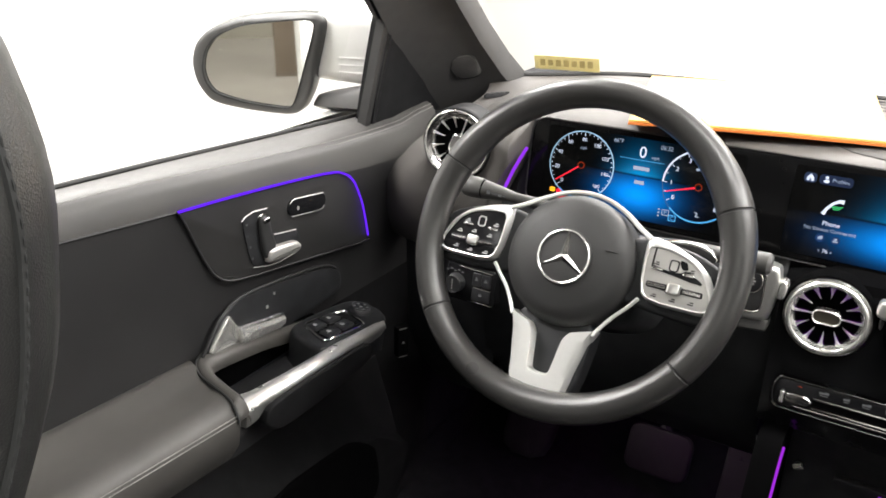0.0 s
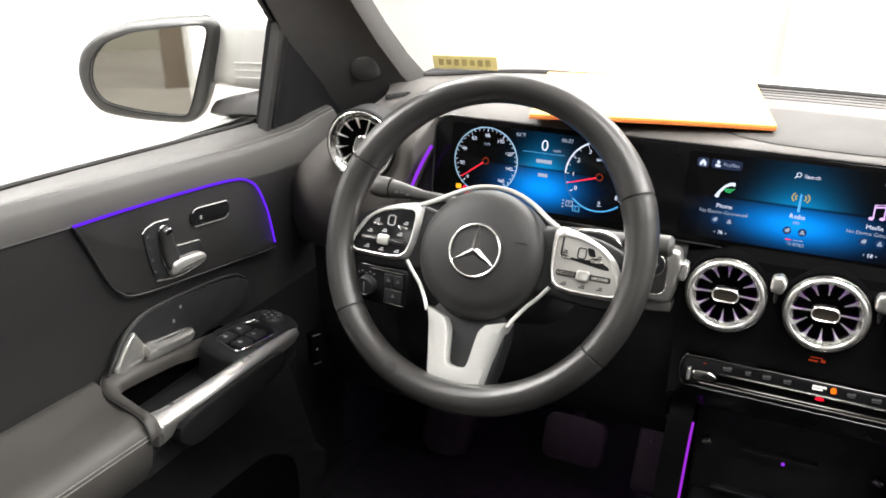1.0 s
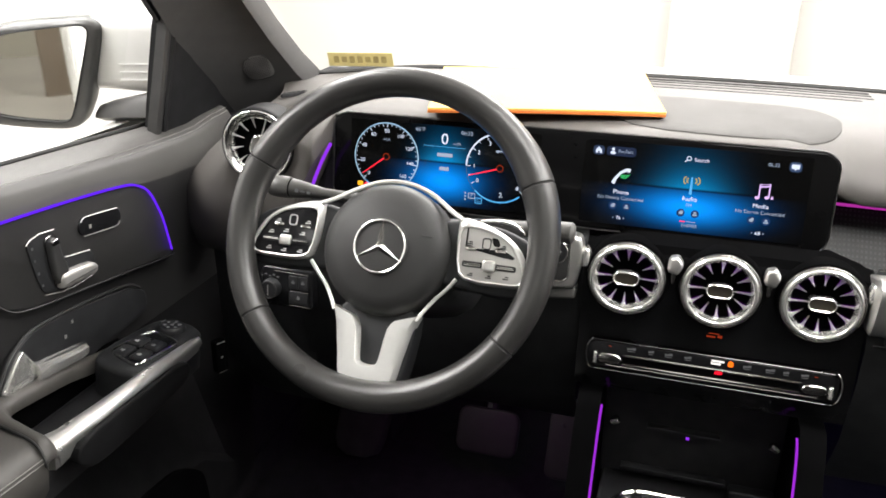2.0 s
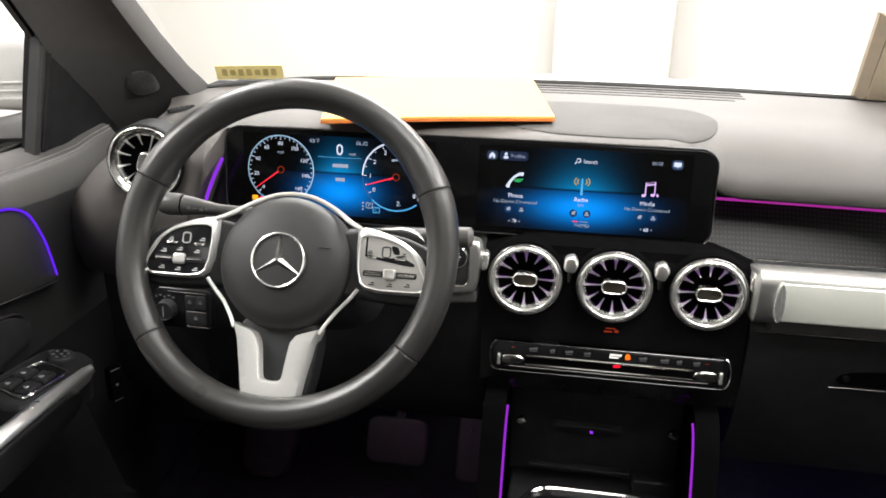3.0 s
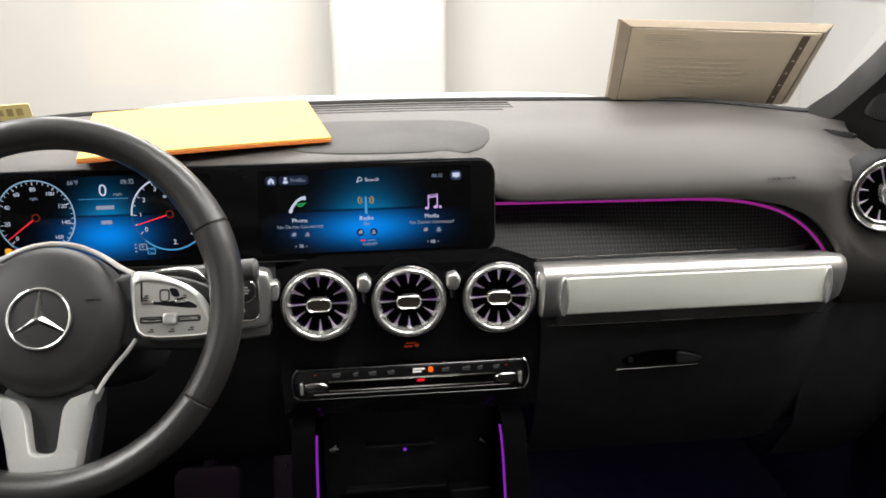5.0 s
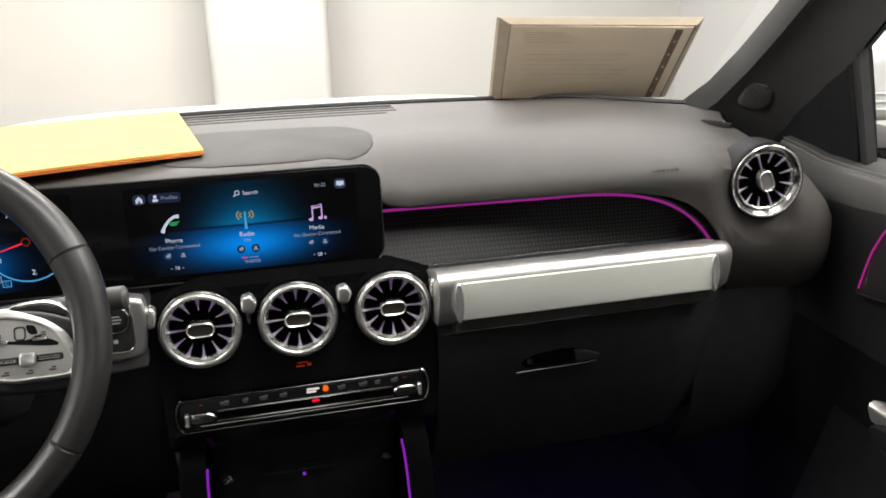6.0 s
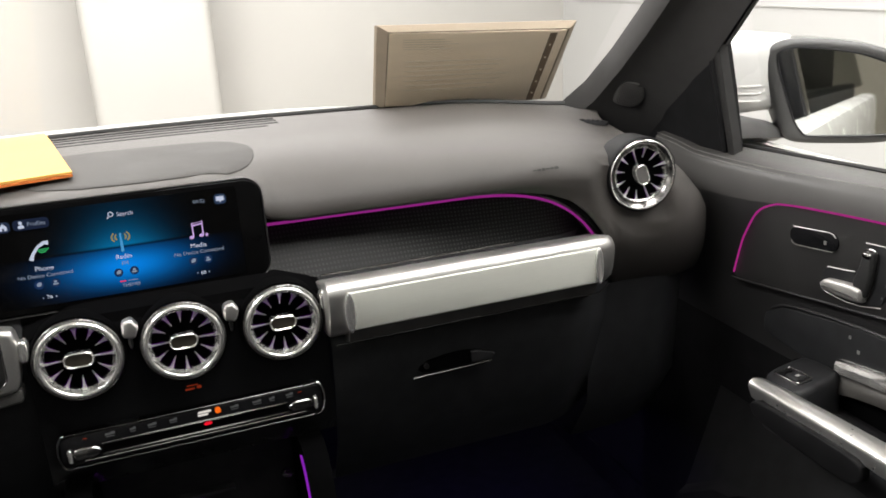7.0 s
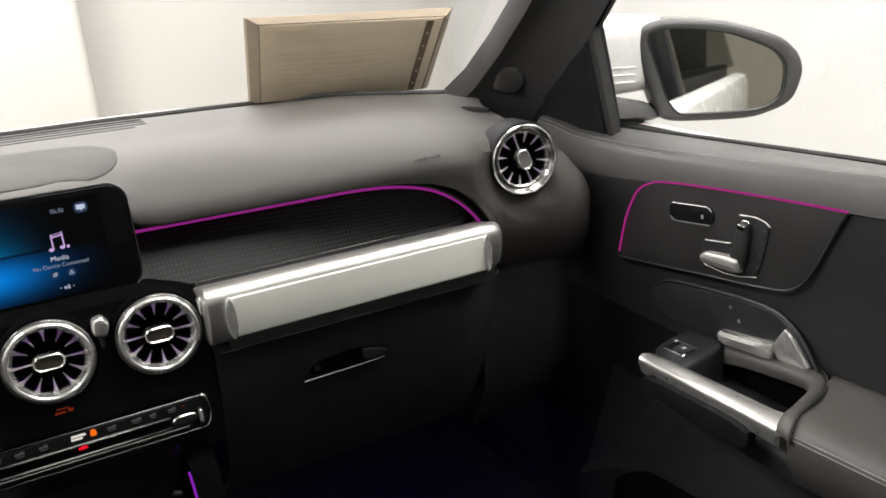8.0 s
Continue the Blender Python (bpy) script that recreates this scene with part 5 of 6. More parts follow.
part("shelf_edge", box((-0.015, 0.058, 0.668), (0.092, 0.012, 0.004), 0.001), DARK, con)
part("shelf_lip", box((-0.022, 0.05, 0.606), (0.134, 0.012, 0.004), 0.001), PLASTIC, con)
part("flap", box((0.078, 0.045, 0.595), (0.056, 0.02, 0.020), 0.003), PLASTIC, con)
for s in (-1, 1):
    sk = part("socket", revolve([(0.0, 0.0), (0.004, 0.0), (0.005, 0.002), (0.006, 0.002), (0.0065, 0.0)], face_frame((s * 0.0995 - 0.003, 0.058, 0.668), 25), 16), GLOSS, con, "small metal-rimmed socket")
    part("socket_mark", box((s * 0.0995 - 0.003, 0.050, 0.671), (0.011, 0.005, 0.007), 0.001, tilt=(35, 30 * s, 0)), POLISHED, sk)
part("bay_lamp", box((-0.009, 0.052, 0.6625), (0.004, 0.004, 0.002), 0.0), PURPLE, con, "tiny violet lamp")
rim = rrect(0.190, 0.20, 0.05, n=8)
FT = fr((-0.006, -0.083, 0.590), (1, 0, 0), (0, 1, 0))
part("cup_rim", ring_prism(rim, inset(rim, 0.006), FT, 0.012, 0.002, front=0.008), CHROME, con, "chrome rim of the cup holder")
part("cup_floor", prism(inset(rim, 0.006), FT, 0.004, front=0.001), GLOSS, con)


# ---- pedals ----
pd = thing("brake_pedal", (-0.34, 0.36, 0.40), "dark brake pedal in the shaded footwell", "pedal")
part("plate", prism(rrect(0.115, 0.085, 0.02), face_frame((-0.34, 0.34, 0.41), 25), 0.015, 0.005), RUBBER, pd)
part("lever", tube([(-0.34, 0.36, 0.41), (-0.34, 0.48, 0.52), (-0.34, 0.66, 0.62)], 0.012, 8), DARK, pd)
pa = thing("accelerator_pedal", (-0.205, 0.38, 0.40), "dark accelerator pedal in the shaded footwell", "pedal")
part("plate", prism(rrect(0.05, 0.13, 0.015), face_frame((-0.205, 0.36, 0.40), 30), 0.015, 0.005), RUBBER, pa)
part("lever", tube([(-0.205, 0.38, 0.42), (-0.205, 0.48, 0.52), (-0.205, 0.66, 0.6)], 0.01, 8), DARK, pa)


for lx, lens in ((-0.30, FOOTGLOW), (0.42, FOOTBLUE)):
    fl = thing("footwell_lamp", (lx, 0.16, 0.60), "small violet footwell lamp under the dashboard", "lamp", "footwell lamps")
    part("lens", box((lx, 0.20, 0.592), (0.05, 0.02, 0.008), 0.002), lens, fl)


ft = thing("footrest", (-0.60, 0.36, 0.34), "grey-black footrest in the driver's footwell", "footrest")
part("pad", prism(soften([(-0.055, -0.16), (0.05, -0.16), (0.06, 0.16), (-0.04, 0.16)], 0.15, 2), face_frame((-0.595, 0.40, 0.45), 32), 0.03, 0.008), mat("footrest_carpet", (0.03, 0.029, 0.028), 0.9, bump=0.8), ft)
part("bracket", box((-0.60, 0.52, 0.42), (0.10, 0.24, 0.25), 0.005), CARPET, ft)


# ---- doors ----
def door(side):
    SIDE[0] = side
    drv = side > 0
    who = "driver's" if drv else "passenger's"
    d = thing("car_door", (-0.74, -0.3, 0.6), f"black {who} door with padded armrest and lit trim, closed", "door", "front doors")
    lightm = BLUE if drv else MAGENTA

    def belt(y):
        return lerp(y, [(-0.75, 1.046), (-0.4365, 1.0320), (-0.285, 1.0262), (-0.086, 1.0165), (0.085, 1.0085), (0.24, 1.003)])

    def crease(y):
        return lerp(y, [(-0.75, 1.036), (-0.42, 1.030), (-0.20, 1.012), (-0.05, 1.001), (0.05, 0.998), (0.11, 0.9985), (0.155, 1.006), (0.24, 1.0115)])

    ys = [-0.75 + 0.045 * i for i in range(22)]
    rings = []
    for y in ys:
        b, c = belt(y), crease(y)
        rings.append([(-0.800, y, b - 0.004), (-0.782, y, b), (-0.762, y, max(b - 0.001, c + 0.006)), (-0.745, y, c + 0.0055), (-0.737, y, c), (-0.731, y, c - 0.008), (-0.7265, y, lerp(y, [(-0.75, 1.021), (-0.484, 1.0025), (-0.339, 0.9910), (-0.196, 0.9815), (-0.122, 0.9745), (-0.062, 0.9645), (0.0, 0.956), (0.24, 0.945)])), (-0.726, y, 0.935), (-0.728, y, 0.90), (-0.733, y, 0.86), (-0.738, y, 0.82), (-0.742, y, 0.76), (-0.742, y, 0.66), (-0.738, y, 0.50), (-0.74, y, 0.34)])
    # Window light on the top of the door is put into this paler skin.
    part("belt_rail", loft([r[:7] for r in rings], closed=False), LITSKIN, d, "upper door skin, paler for the light falling on it")
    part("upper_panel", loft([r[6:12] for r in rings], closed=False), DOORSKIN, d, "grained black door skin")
    # Split off and darkened: the shade low on the door is in its colour.
    part("shaded_lower_panel", loft([r[11:] for r in rings], closed=False), FLUSH, d, "lower door panel, darkened for the shade there")
    part("window_seal", tube([(-0.797, y, belt(y) - 0.001) for y in ys], 0.003, 6), RUBBER, d, "dark window seal")
    part("stitch_line", tube([(-0.7385, y, crease(y) + 0.0045) for y in ys], 0.0004, 5), THREAD, d, "stitched seam")
    part("stitch_line", tube([(-0.7362, y, crease(y) - 0.0005) for y in ys if y > -0.08], 0.0004, 5), THREAD, d, "stitched seam")
    ALONG[0] = 0.0 if drv else -0.014
    # inset panel with its light strip: outline along y, z
    FDo = fr((-0.7255, 0, 0), (0, 1, 0), (0, 0, 1))
    edge = curve_pts([(-0.339, 0.9923), (-0.282, 0.9890), (-0.196, 0.9825), (-0.122, 0.9755), (-0.088, 0.9712), (-0.062, 0.9655), (-0.036, 0.9490), (-0.0180, 0.9160), (-0.0105, 0.8930), (-0.002, 0.8550)], 5)
    edge = [tuple(p[:2]) for p in [Vector((*q, 0)) for q in [tuple(e) for e in edge]]]
    low = [(-0.004, 0.8480), (-0.080, 0.8580), (-0.152, 0.8680), (-0.255, 0.8825), (-0.288, 0.8950), (-0.3075, 0.9215), (-0.331, 0.977)]
    outline = edge + low
    part("inset_panel", prism(list(reversed(outline)), FDo, 0.006, 0.002, front=0.0027), LEATHER, d, "flat black inset panel")
    lo = curve_pts([(-0.7215, y, z) for y, z in [edge[-1]] + low + [edge[0]]], 4)
    part("inset_edge", tube(lo, 0.0015, 6), DOORSKIN, d, "raised panel edge")
    part("light_strip", tube([(-0.7210, y, z + 0.001) for y, z in edge], 0.0016 if drv else 0.0013, 6), lightm, d, "thin blue-violet ambient light strip" if drv else "thin magenta ambient light strip")
    part("rear_crease", tube([(-0.7255, y, lerp(y, [(-0.75, 1.022), (-0.484, 1.0033), (-0.338, 0.991)])) for y in (-0.75, -0.6, -0.48, -0.4, -0.335)], 0.0014, 5), DARK, d)
    # memory pill
    FP = fr((-0.7215, 0, 0), (0, 1, 0), (0, 0, 1))
    FQ = fr((-0.7215, -0.1320, 0.9415), (0, 1, -0.125), (0, 0.125, 1))
    pill_o = rrect(0.074, 0.0225, 0.0105)
    pill = part("memory_keys", prism(pill_o, FQ, 0.003, 0.001, front=0.0012), GLOSS, d, "black oval key strip with chrome edges")
    for q in (-1, 1):
        part("edge_line", tube([FQ @ Vector((-0.034 * q, q * 0.006, 0.0014)), FQ @ Vector((-0.031 * q, q * 0.0098, 0.0014)), FQ @ Vector((-0.025 * q, q * 0.0115, 0.0014)), FQ @ Vector((0.030 * q, q * 0.0115, 0.0014))], 0.0006, 5), SWITCHGREY, pill)
    bars([(-0.019, -0.0015, 0.0035, 0.0045)], FQ, SWITCHGREY, pill, "key_symbol", 0.0018)
    # seat adjuster shaped like a seat
    plate_o = soften([(-0.2495, 0.956), (-0.229, 0.960), (-0.207, 0.9575), (-0.200, 0.921), (-0.157, 0.9145), (-0.150, 0.905), (-0.1535, 0.886), (-0.195, 0.8825), (-0.238, 0.891)], 0.14, 2)
    adj = part("seat_adjuster", prism(plate_o, FP, 0.003, 0.0006, front=0.0006), PLASTIC, d, "seat-shaped chrome adjuster on a black plate")
    back_o = soften([(-0.2245, 0.9535), (-0.2085, 0.9515), (-0.2045, 0.926), (-0.1985, 0.911), (-0.204, 0.897), (-0.2185, 0.895), (-0.2235, 0.918)], 0.18, 2)
    part("backrest_key", prism(back_o, FP, 0.008, 0.0045, front=0.0085), SWITCHEDGE, adj, "dark backrest-shaped key")
    part("key_rim", tube([FP @ Vector((*p, 0.003)) for p in inset(back_o, -0.0012)], 0.0006, 5, closed=True), DARKCHROME, adj, "thin chrome line")
    part("headrest_key", prism(rrect(0.012, 0.0075, 0.0035, -0.2155, 0.9470), FP, 0.005, 0.002, front=0.0100), DARKCHROME, adj)
    cush_o = soften([(-0.2175, 0.8905), (-0.2165, 0.9095), (-0.163, 0.9035), (-0.1550, 0.8955), (-0.160, 0.8868), (-0.205, 0.8880)], 0.16, 2)
    part("cushion_key", prism(cush_o, FP, 0.010, 0.0060, front=0.0115), SWITCHGREY, adj, "silver cushion-shaped key")
    for run in (((-0.2495, 0.954), (-0.243, 0.9585), (-0.229, 0.9610), (-0.207, 0.9585)), ((-0.236, 0.8905), (-0.210, 0.8835), (-0.190, 0.8815), (-0.160, 0.8835), (-0.152, 0.889)), ((-0.197, 0.9215), (-0.190, 0.9200), (-0.158, 0.9152))):
        part("edge_line", tube([FP @ Vector((*p, 0.0012)) for p in run], 0.0007, 5), SWITCHGREY, adj)
    bars([(-0.2420, 0.9480, 0.0035, 0.0028), (-0.2412, 0.9332, 0.0018, 0.0026), (-0.2388, 0.9176, 0.0022, 0.0030), (-0.2362, 0.9024, 0.0022, 0.0030)], FP, DIMLIT, adj, "key_symbol", 0.0014)
    # recess with the release lever
    FR = fr((-0.7345, 0, 0), (0, 1, 0), (0, 0, 1))
    part("lever_recess", prism(soften([(-0.318, 0.794), (-0.292, 0.836), (-0.254, 0.853), (-0.195, 0.8505), (-0.085, 0.8345), (-0.055, 0.815), (-0.055, 0.786), (-0.20, 0.774)], 0.12, 2), FR, 0.01, 0.003, front=0.0045), PLASTIC, d, "black recessed lever panel")
    part("recess_edge", tube(curve_pts([(-0.7295, -0.322, 0.799), (-0.7295, -0.3005, 0.828), (-0.7295, -0.284, 0.8430), (-0.7295, -0.254, 0.8545), (-0.7295, -0.195, 0.8520), (-0.7300, -0.122, 0.8435), (-0.7300, -0.085, 0.8355), (-0.7310, -0.067, 0.824)], 5), 0.0022, 6), DOORSKIN, d, "raised recess edge")
    lever = part("release_lever", loft([[(-0.729 + o, y, z) for o, z in ((0.0, zt), (0.008, zt - 0.001), (0.0115, (zt + zb) / 2 + 0.003), (0.010, zb + 0.002), (0.0, zb))] for y, zt, zb in ((-0.264, 0.8185, 0.7955), (-0.255, 0.8155, 0.7945), (-0.23, 0.8115, 0.792), (-0.195, 0.8065, 0.7885), (-0.187, 0.8045, 0.791))]), POLISHED, d, "satin silver release lever")
    cup = soften([(-0.2755, 0.8405), (-0.2900, 0.8270), (-0.3095, 0.8050), (-0.3085, 0.8005), (-0.268, 0.7975), (-0.261, 0.8120), (-0.2650, 0.8215)], 0.12, 2)
    FCU = fr((-0.7295, 0, 0), (0, 1, 0), (0, 0, 1))
    part("lever_cup", loft([[FCU @ Vector((-0.281 + (p - -0.281) * k, 0.811 + (q - 0.811) * k, h)) for p, q in cup] for k, h in ((1.0, -0.004), (1.0, 0.0035), (0.95, 0.0042), (0.86, 0.0040), (0.60, 0.0034), (0.3, 0.0030), (0.05, 0.0030))]), POLISHED, lever, "hollowed silver lever surround", sharp=70)
    part("lever_line", tube([(-0.7208, -0.252, 0.8155), (-0.7205, -0.23, 0.8118), (-0.7205, -0.195, 0.8068), (-0.7215, -0.187, 0.8045)], 0.0011, 6), CHROME, lever, "bright upper edge")
    bars([(-0.194, 0.836, 0.0034, 0.0040), (-0.208, 0.8225, 0.0038, 0.0044)], FR, SWITCHGREY, d, "lock_symbol", 0.0052)
    # armrest
    rings = []
    for y in (-0.75, -0.60, -0.50, -0.42, -0.385, -0.3665):
        zt = lerp(y, [(-0.75, 0.820), (-0.36, 0.797)])
        rings.append([(-0.748, y, zt - 0.002), (-0.740, y, zt + 0.004), (-0.733, y, zt + 0.0065), (-0.724, y, zt + 0.0060), (-0.706, y, zt + 0.001), (-0.680, y, zt - 0.003), (-0.654, y, zt + 0.0005), (-0.638, y, zt - 0.002), (-0.629, y, zt - 0.009), (-0.625, y, zt - 0.020), (-0.630, y, zt - 0.050), (-0.655, y, zt - 0.085), (-0.748, y, zt - 0.10)])
    rings = [[(x, y + 0.034 * max(0.0, (-x - 0.63) / 0.11) * sstep(y, -0.55, -0.36), z) for x, y, z in ring] for ring in rings]
    part("armrest", loft(rings), ARMSKIN, d, "padded leather armrest")
    for dx in (0.0, 0.0042):
        part("armrest_stitch", tube([(-0.6265 + dx * 0.25, y, lerp(y, [(-0.75, 0.820), (-0.36, 0.797)]) - 0.0105 - dx) for y in [-0.75 + 0.0201 * i for i in range(20)]], 0.0006, 5), THREAD, d, "pale double stitching")
    pairs = [((-0.6230, -0.371, 0.779), (-0.6230, -0.354, 0.779)), ((-0.624, -0.370, 0.786), (-0.626, -0.350, 0.786)), ((-0.634, -0.366, 0.796), (-0.638, -0.347, 0.796)), ((-0.6486, -0.3605, 0.798), (-0.659, -0.343, 0.797)), ((-0.6705, -0.3548, 0.798), (-0.680, -0.337, 0.797)), ((-0.7062, -0.3465, 0.799), (-0.693, -0.333, 0.797)), ((-0.7282, -0.332, 0.801), (-0.7076, -0.3253, 0.797)), ((-0.7385, -0.315, 0.801), (-0.713, -0.318, 0.797)), ((-0.7385, -0.3008, 0.799), (-0.7141, -0.310, 0.797)), ((-0.7310, -0.272, 0.796), (-0.7150, -0.2861, 0.794)), ((-0.7290, -0.215, 0.788), (-0.7155, -0.230, 0.786)), ((-0.7290, -0.165, 0.778), (-0.7180, -0.195, 0.776)), ((-0.7290, -0.130, 0.772), (-0.7200, -0.170, 0.770))]
    outer = curve_pts([p for p, q in pairs], 4)
    inner = curve_pts([q for p, q in pairs], 4)
    rings = []
    for p, q in zip(outer, inner):
        rings.append([p.lerp(q, f) + Vector((0, 0, dz)) for f, dz in ((0.0, -0.010), (0.02, -0.002), (0.10, 0.0016), (0.35, 0.0030), (0.65, 0.0028), (0.88, 0.0010), (0.98, -0.003), (1.0, -0.008), (0.96, -0.012))])
    part("pocket_surround", loft(rings, closed=False), ARMSKIN, d, "soft padded band round the pull pocket", sharp=60)
    part("surround_seam", tube([p + Vector((0, 0, 0.0004)) for p in outer[:4 * 8]], 0.0014, 6), DARKTHREAD, d, "dark seam at the armrest's end")
    # pull grip: silver bar with a dark pocket behind
    y1 = -0.095 if drv else -0.151
    rings = []
    for y, k, dn in ((-0.358, 1.5, 0.022), (-0.350, 1.5, 0.022), (-0.338, 1.35, 0.020), (-0.326, 1.15, 0.010), (-0.27, 0.95, 0.009), (-0.18, 0.8, 0.009), (y1 - 0.05, 0.65, 0.009), (y1 - 0.035, 0.6, 0.016), (y1 - 0.01, 0.5, 0.014), (y1, 0.3, 0.008)) if drv else ((-0.358, 1.4, 0.022), (-0.350, 1.4, 0.022), (-0.338, 1.3, 0.021), (-0.328, 1.2, 0.020), (-0.27, 1.15, 0.018), (-0.20, 1.05, 0.018), (y1 - 0.024, 0.95, 0.014), (y1 - 0.014, 0.95, 0.020), (y1 - 0.005, 0.85, 0.018), (y1, 0.5, 0.010)):
        zc = lerp(y, [(-0.36, 0.788), (-0.18, 0.783), (-0.05, 0.776)])
        rings.append([(-0.6235 - 0.022 * k, y, zc + 0.001), (-0.6235 - 0.018 * k, y, zc + 0.004), (-0.6235 - 0.011 * k, y, zc + 0.004), (-0.6235 - 0.003 * k, y, zc), (-0.6235, y, zc - 0.005), (-0.6255, y, zc - dn), (-0.634, y, zc - dn - 0.002), (-0.6235 - 0.021 * k, y, zc - 0.008)])
    part("pull_grip", loft(rings), SILVER, d, "satin silver pull grip", sharp=50)
    gp = soften([(-0.336, 0.756), (-0.326, 0.781), (y1 - 0.045, 0.775), (y1 - 0.034, 0.758), (y1 - 0.05, 0.742), (-0.31, 0.736)], 0.18, 2)
    if not drv:
        gp = soften([(-0.326, 0.752), (-0.320, 0.774), (y1 - 0.020, 0.768), (y1 - 0.008, 0.758), (y1 - 0.020, 0.742), (-0.31, 0.738)], 0.18, 2)
    part("grip_pad", prism(gp, fr((-0.621, 0, 0), (0, 1, 0), (0, 0, 1)), 0.012, 0.003, front=0.003), FLUSH, d, "black rubberised grip pad")
    part("pocket", box((-0.694, -0.255, 0.728), (0.084, 0.225, 0.03), 0.012), DARK, d, "pull pocket, its inner shade put into the colour")
    # Dark plate added over the door skin for the shade inside the pocket.
    part("pocket_shade", prism([(-0.328, 0.738), (-0.110, 0.738), (-0.110, 0.768), (-0.20, 0.780), (-0.328, 0.790)], fr((-0.7335, 0, 0), (0, 1, 0), (0, 0, 1)), 0.01, front=0.0), SHADEBLACK, d, "pull pocket, its inner shade put into the colour")
    # switch console ahead of the pocket
    FSW = fr((-0.672, -0.132, 0.784), (0, 1, -0.07), (-1, 0, 0.10))
    if drv:
        base = soften([(-0.080, -0.036), (0.060, -0.038), (0.078, -0.010), (0.070, 0.040), (-0.062, 0.046)], 0.16, 2)
    else:
        base = soften([(-0.075, -0.030), (-0.030, -0.030), (-0.006, -0.012), (0.0, 0.055), (-0.065, 0.055)], 0.16, 2)
    FB = FSW @ Matrix.Translation((0, 0, -0.001))
    sw = part("switch_console", prism(base, FB, 0.05, 0.008, front=0.0), PLASTIC, d, "black switch console on the armrest")
    if drv:
        plate = soften([(-0.060, -0.021), (0.020, -0.030), (0.032, 0.018), (-0.041, 0.032)], 0.10, 2)
        part("switch_plate", prism(plate, FSW, 0.004, 0.001, front=0.001), GLOSS, sw)
        part("plate_rim", ring_prism(plate, inset(plate, 0.0022), FSW, 0.004, 0.0006, front=0.0024), CHROME, sw, "chrome rim")
        for cy in (-0.034, -0.006):
            for cx in (-0.010, 0.013):
                kx = part("window_switch", prism(rrect(0.024, 0.019, 0.003, cy, cx), FSW, 0.006, 0.003, front=0.005), PLASTIC, sw, "window switch")
                bars([(cy - 0.004, cx - 0.001, 0.005, 0.0028), (cy - 0.004, cx + 0.002, 0.0034, 0.0016)], FSW, PRINT, kx, "key_symbol", 0.0054)
        part("mirror_switch", revolve([(0.0, 0.006), (0.014, 0.006), (0.0165, 0.004), (0.0175, 0.0)], FSW @ Matrix.Translation((0.047, 0.002, 0)), 24), PLASTIC, sw, "round mirror switch")
        bars([(0.047 + 0.009 * math.cos(a), 0.002 + 0.009 * math.sin(a), 0.004, 0.0035) for a in [k * math.pi / 3 for k in range(6)]] + [(0.047, 0.002, 0.004, 0.004), (0.050, 0.017, 0.010, 0.0012)], FSW, DIMLIT, sw, "key_symbol", 0.0064)
    else:
        plate = rrect(0.038, 0.026, 0.003, -0.039, 0.001)
        part("switch_plate", prism(plate, FSW, 0.004, 0.001, front=0.001), GLOSS, sw)
        part("plate_rim", ring_prism(plate, inset(plate, 0.0022), FSW, 0.004, 0.0006, front=0.0024), CHROME, sw, "chrome rim")
        kx = part("window_switch", prism(rrect(0.020, 0.018, 0.003, -0.044, 0.001), FSW, 0.006, 0.003, front=0.004), PLASTIC, sw, "window switch")
        bars([(-0.046, 0.001, 0.0045, 0.0045)], FSW, PRINT, kx, "key_symbol", 0.0044)
    if drv:
        FK = fr((-0.646, -0.020, 0.708), (0.5, 1, 0), (0, 0, 1))
        bt = part("boot_switch", prism(rrect(0.017, 0.050, 0.003), FK, 0.012, 0.002, front=0.0), SHADEBLACK, d, "boot release switch")
        # The two long bars paint glints at the switch's top and bottom.
        bars([(0, 0.023, 0.013, 0.0013), (0, 0, 0.003, 0.003), (0, -0.023, 0.013, 0.0013)], FK, SWITCHGREY, bt, "key_symbol", 0.0004)
    # lower pocket
    rings = [[(-0.742, y, 0.66), (-0.690, y, zt), (-0.672, y, zt - 0.012), (-0.668, y, 0.50), (-0.690, y, 0.36), (-0.742, y, 0.34)] for y, zt in ((-0.75, 0.63), (-0.40, 0.62), (-0.20, 0.60), (-0.05, 0.56), (0.03, 0.50))]
    part("lower_pocket", loft(rings), FLUSH, d, "black moulded lower door pocket")
    part("speaker_grille", prism(soften([(-0.30, 0.44), (-0.05, 0.44), (-0.06, 0.54), (-0.12, 0.585), (-0.30, 0.60)], 0.15, 2), fr((-0.6675, 0, 0), (0, 1, 0), (0, 0, 1)), 0.006, 0.002, front=0.001), SHADEBLACK, d, "dark speaker grille in the pocket")
    ALONG[0] = 0.0
    # mirror triangle and front post of the window
    part("mirror_triangle", loft([[(-0.750 + 0.1 * (z - 1.02) + o, y, z) for y, z in ((0.050, 0.995), (0.066, 1.10), (0.082, 1.185), (0.118, 1.185), (0.150, 1.155), (0.235, 1.085), (0.28, 0.995))] for o in (0.0, -0.03)]), FLUSH, d, "black triangular mirror cover")
    for name, y0, w, proud, m in (("window_post", 0.0370, 0.013, 0.004, RUBBER), ("post_channel", 0.0505, 0.004, 0.0005, SHADEBLACK), ("post_strip", 0.0548, 0.008, 0.0035, FLUSH)):
        rows_p = []
        for k, z in enumerate((0.996, 1.02, 1.09, 1.165, 1.19)):
            x, y = -0.752 + 0.1 * (z - 1.02), y0 + 0.21 * (z - 1.02)
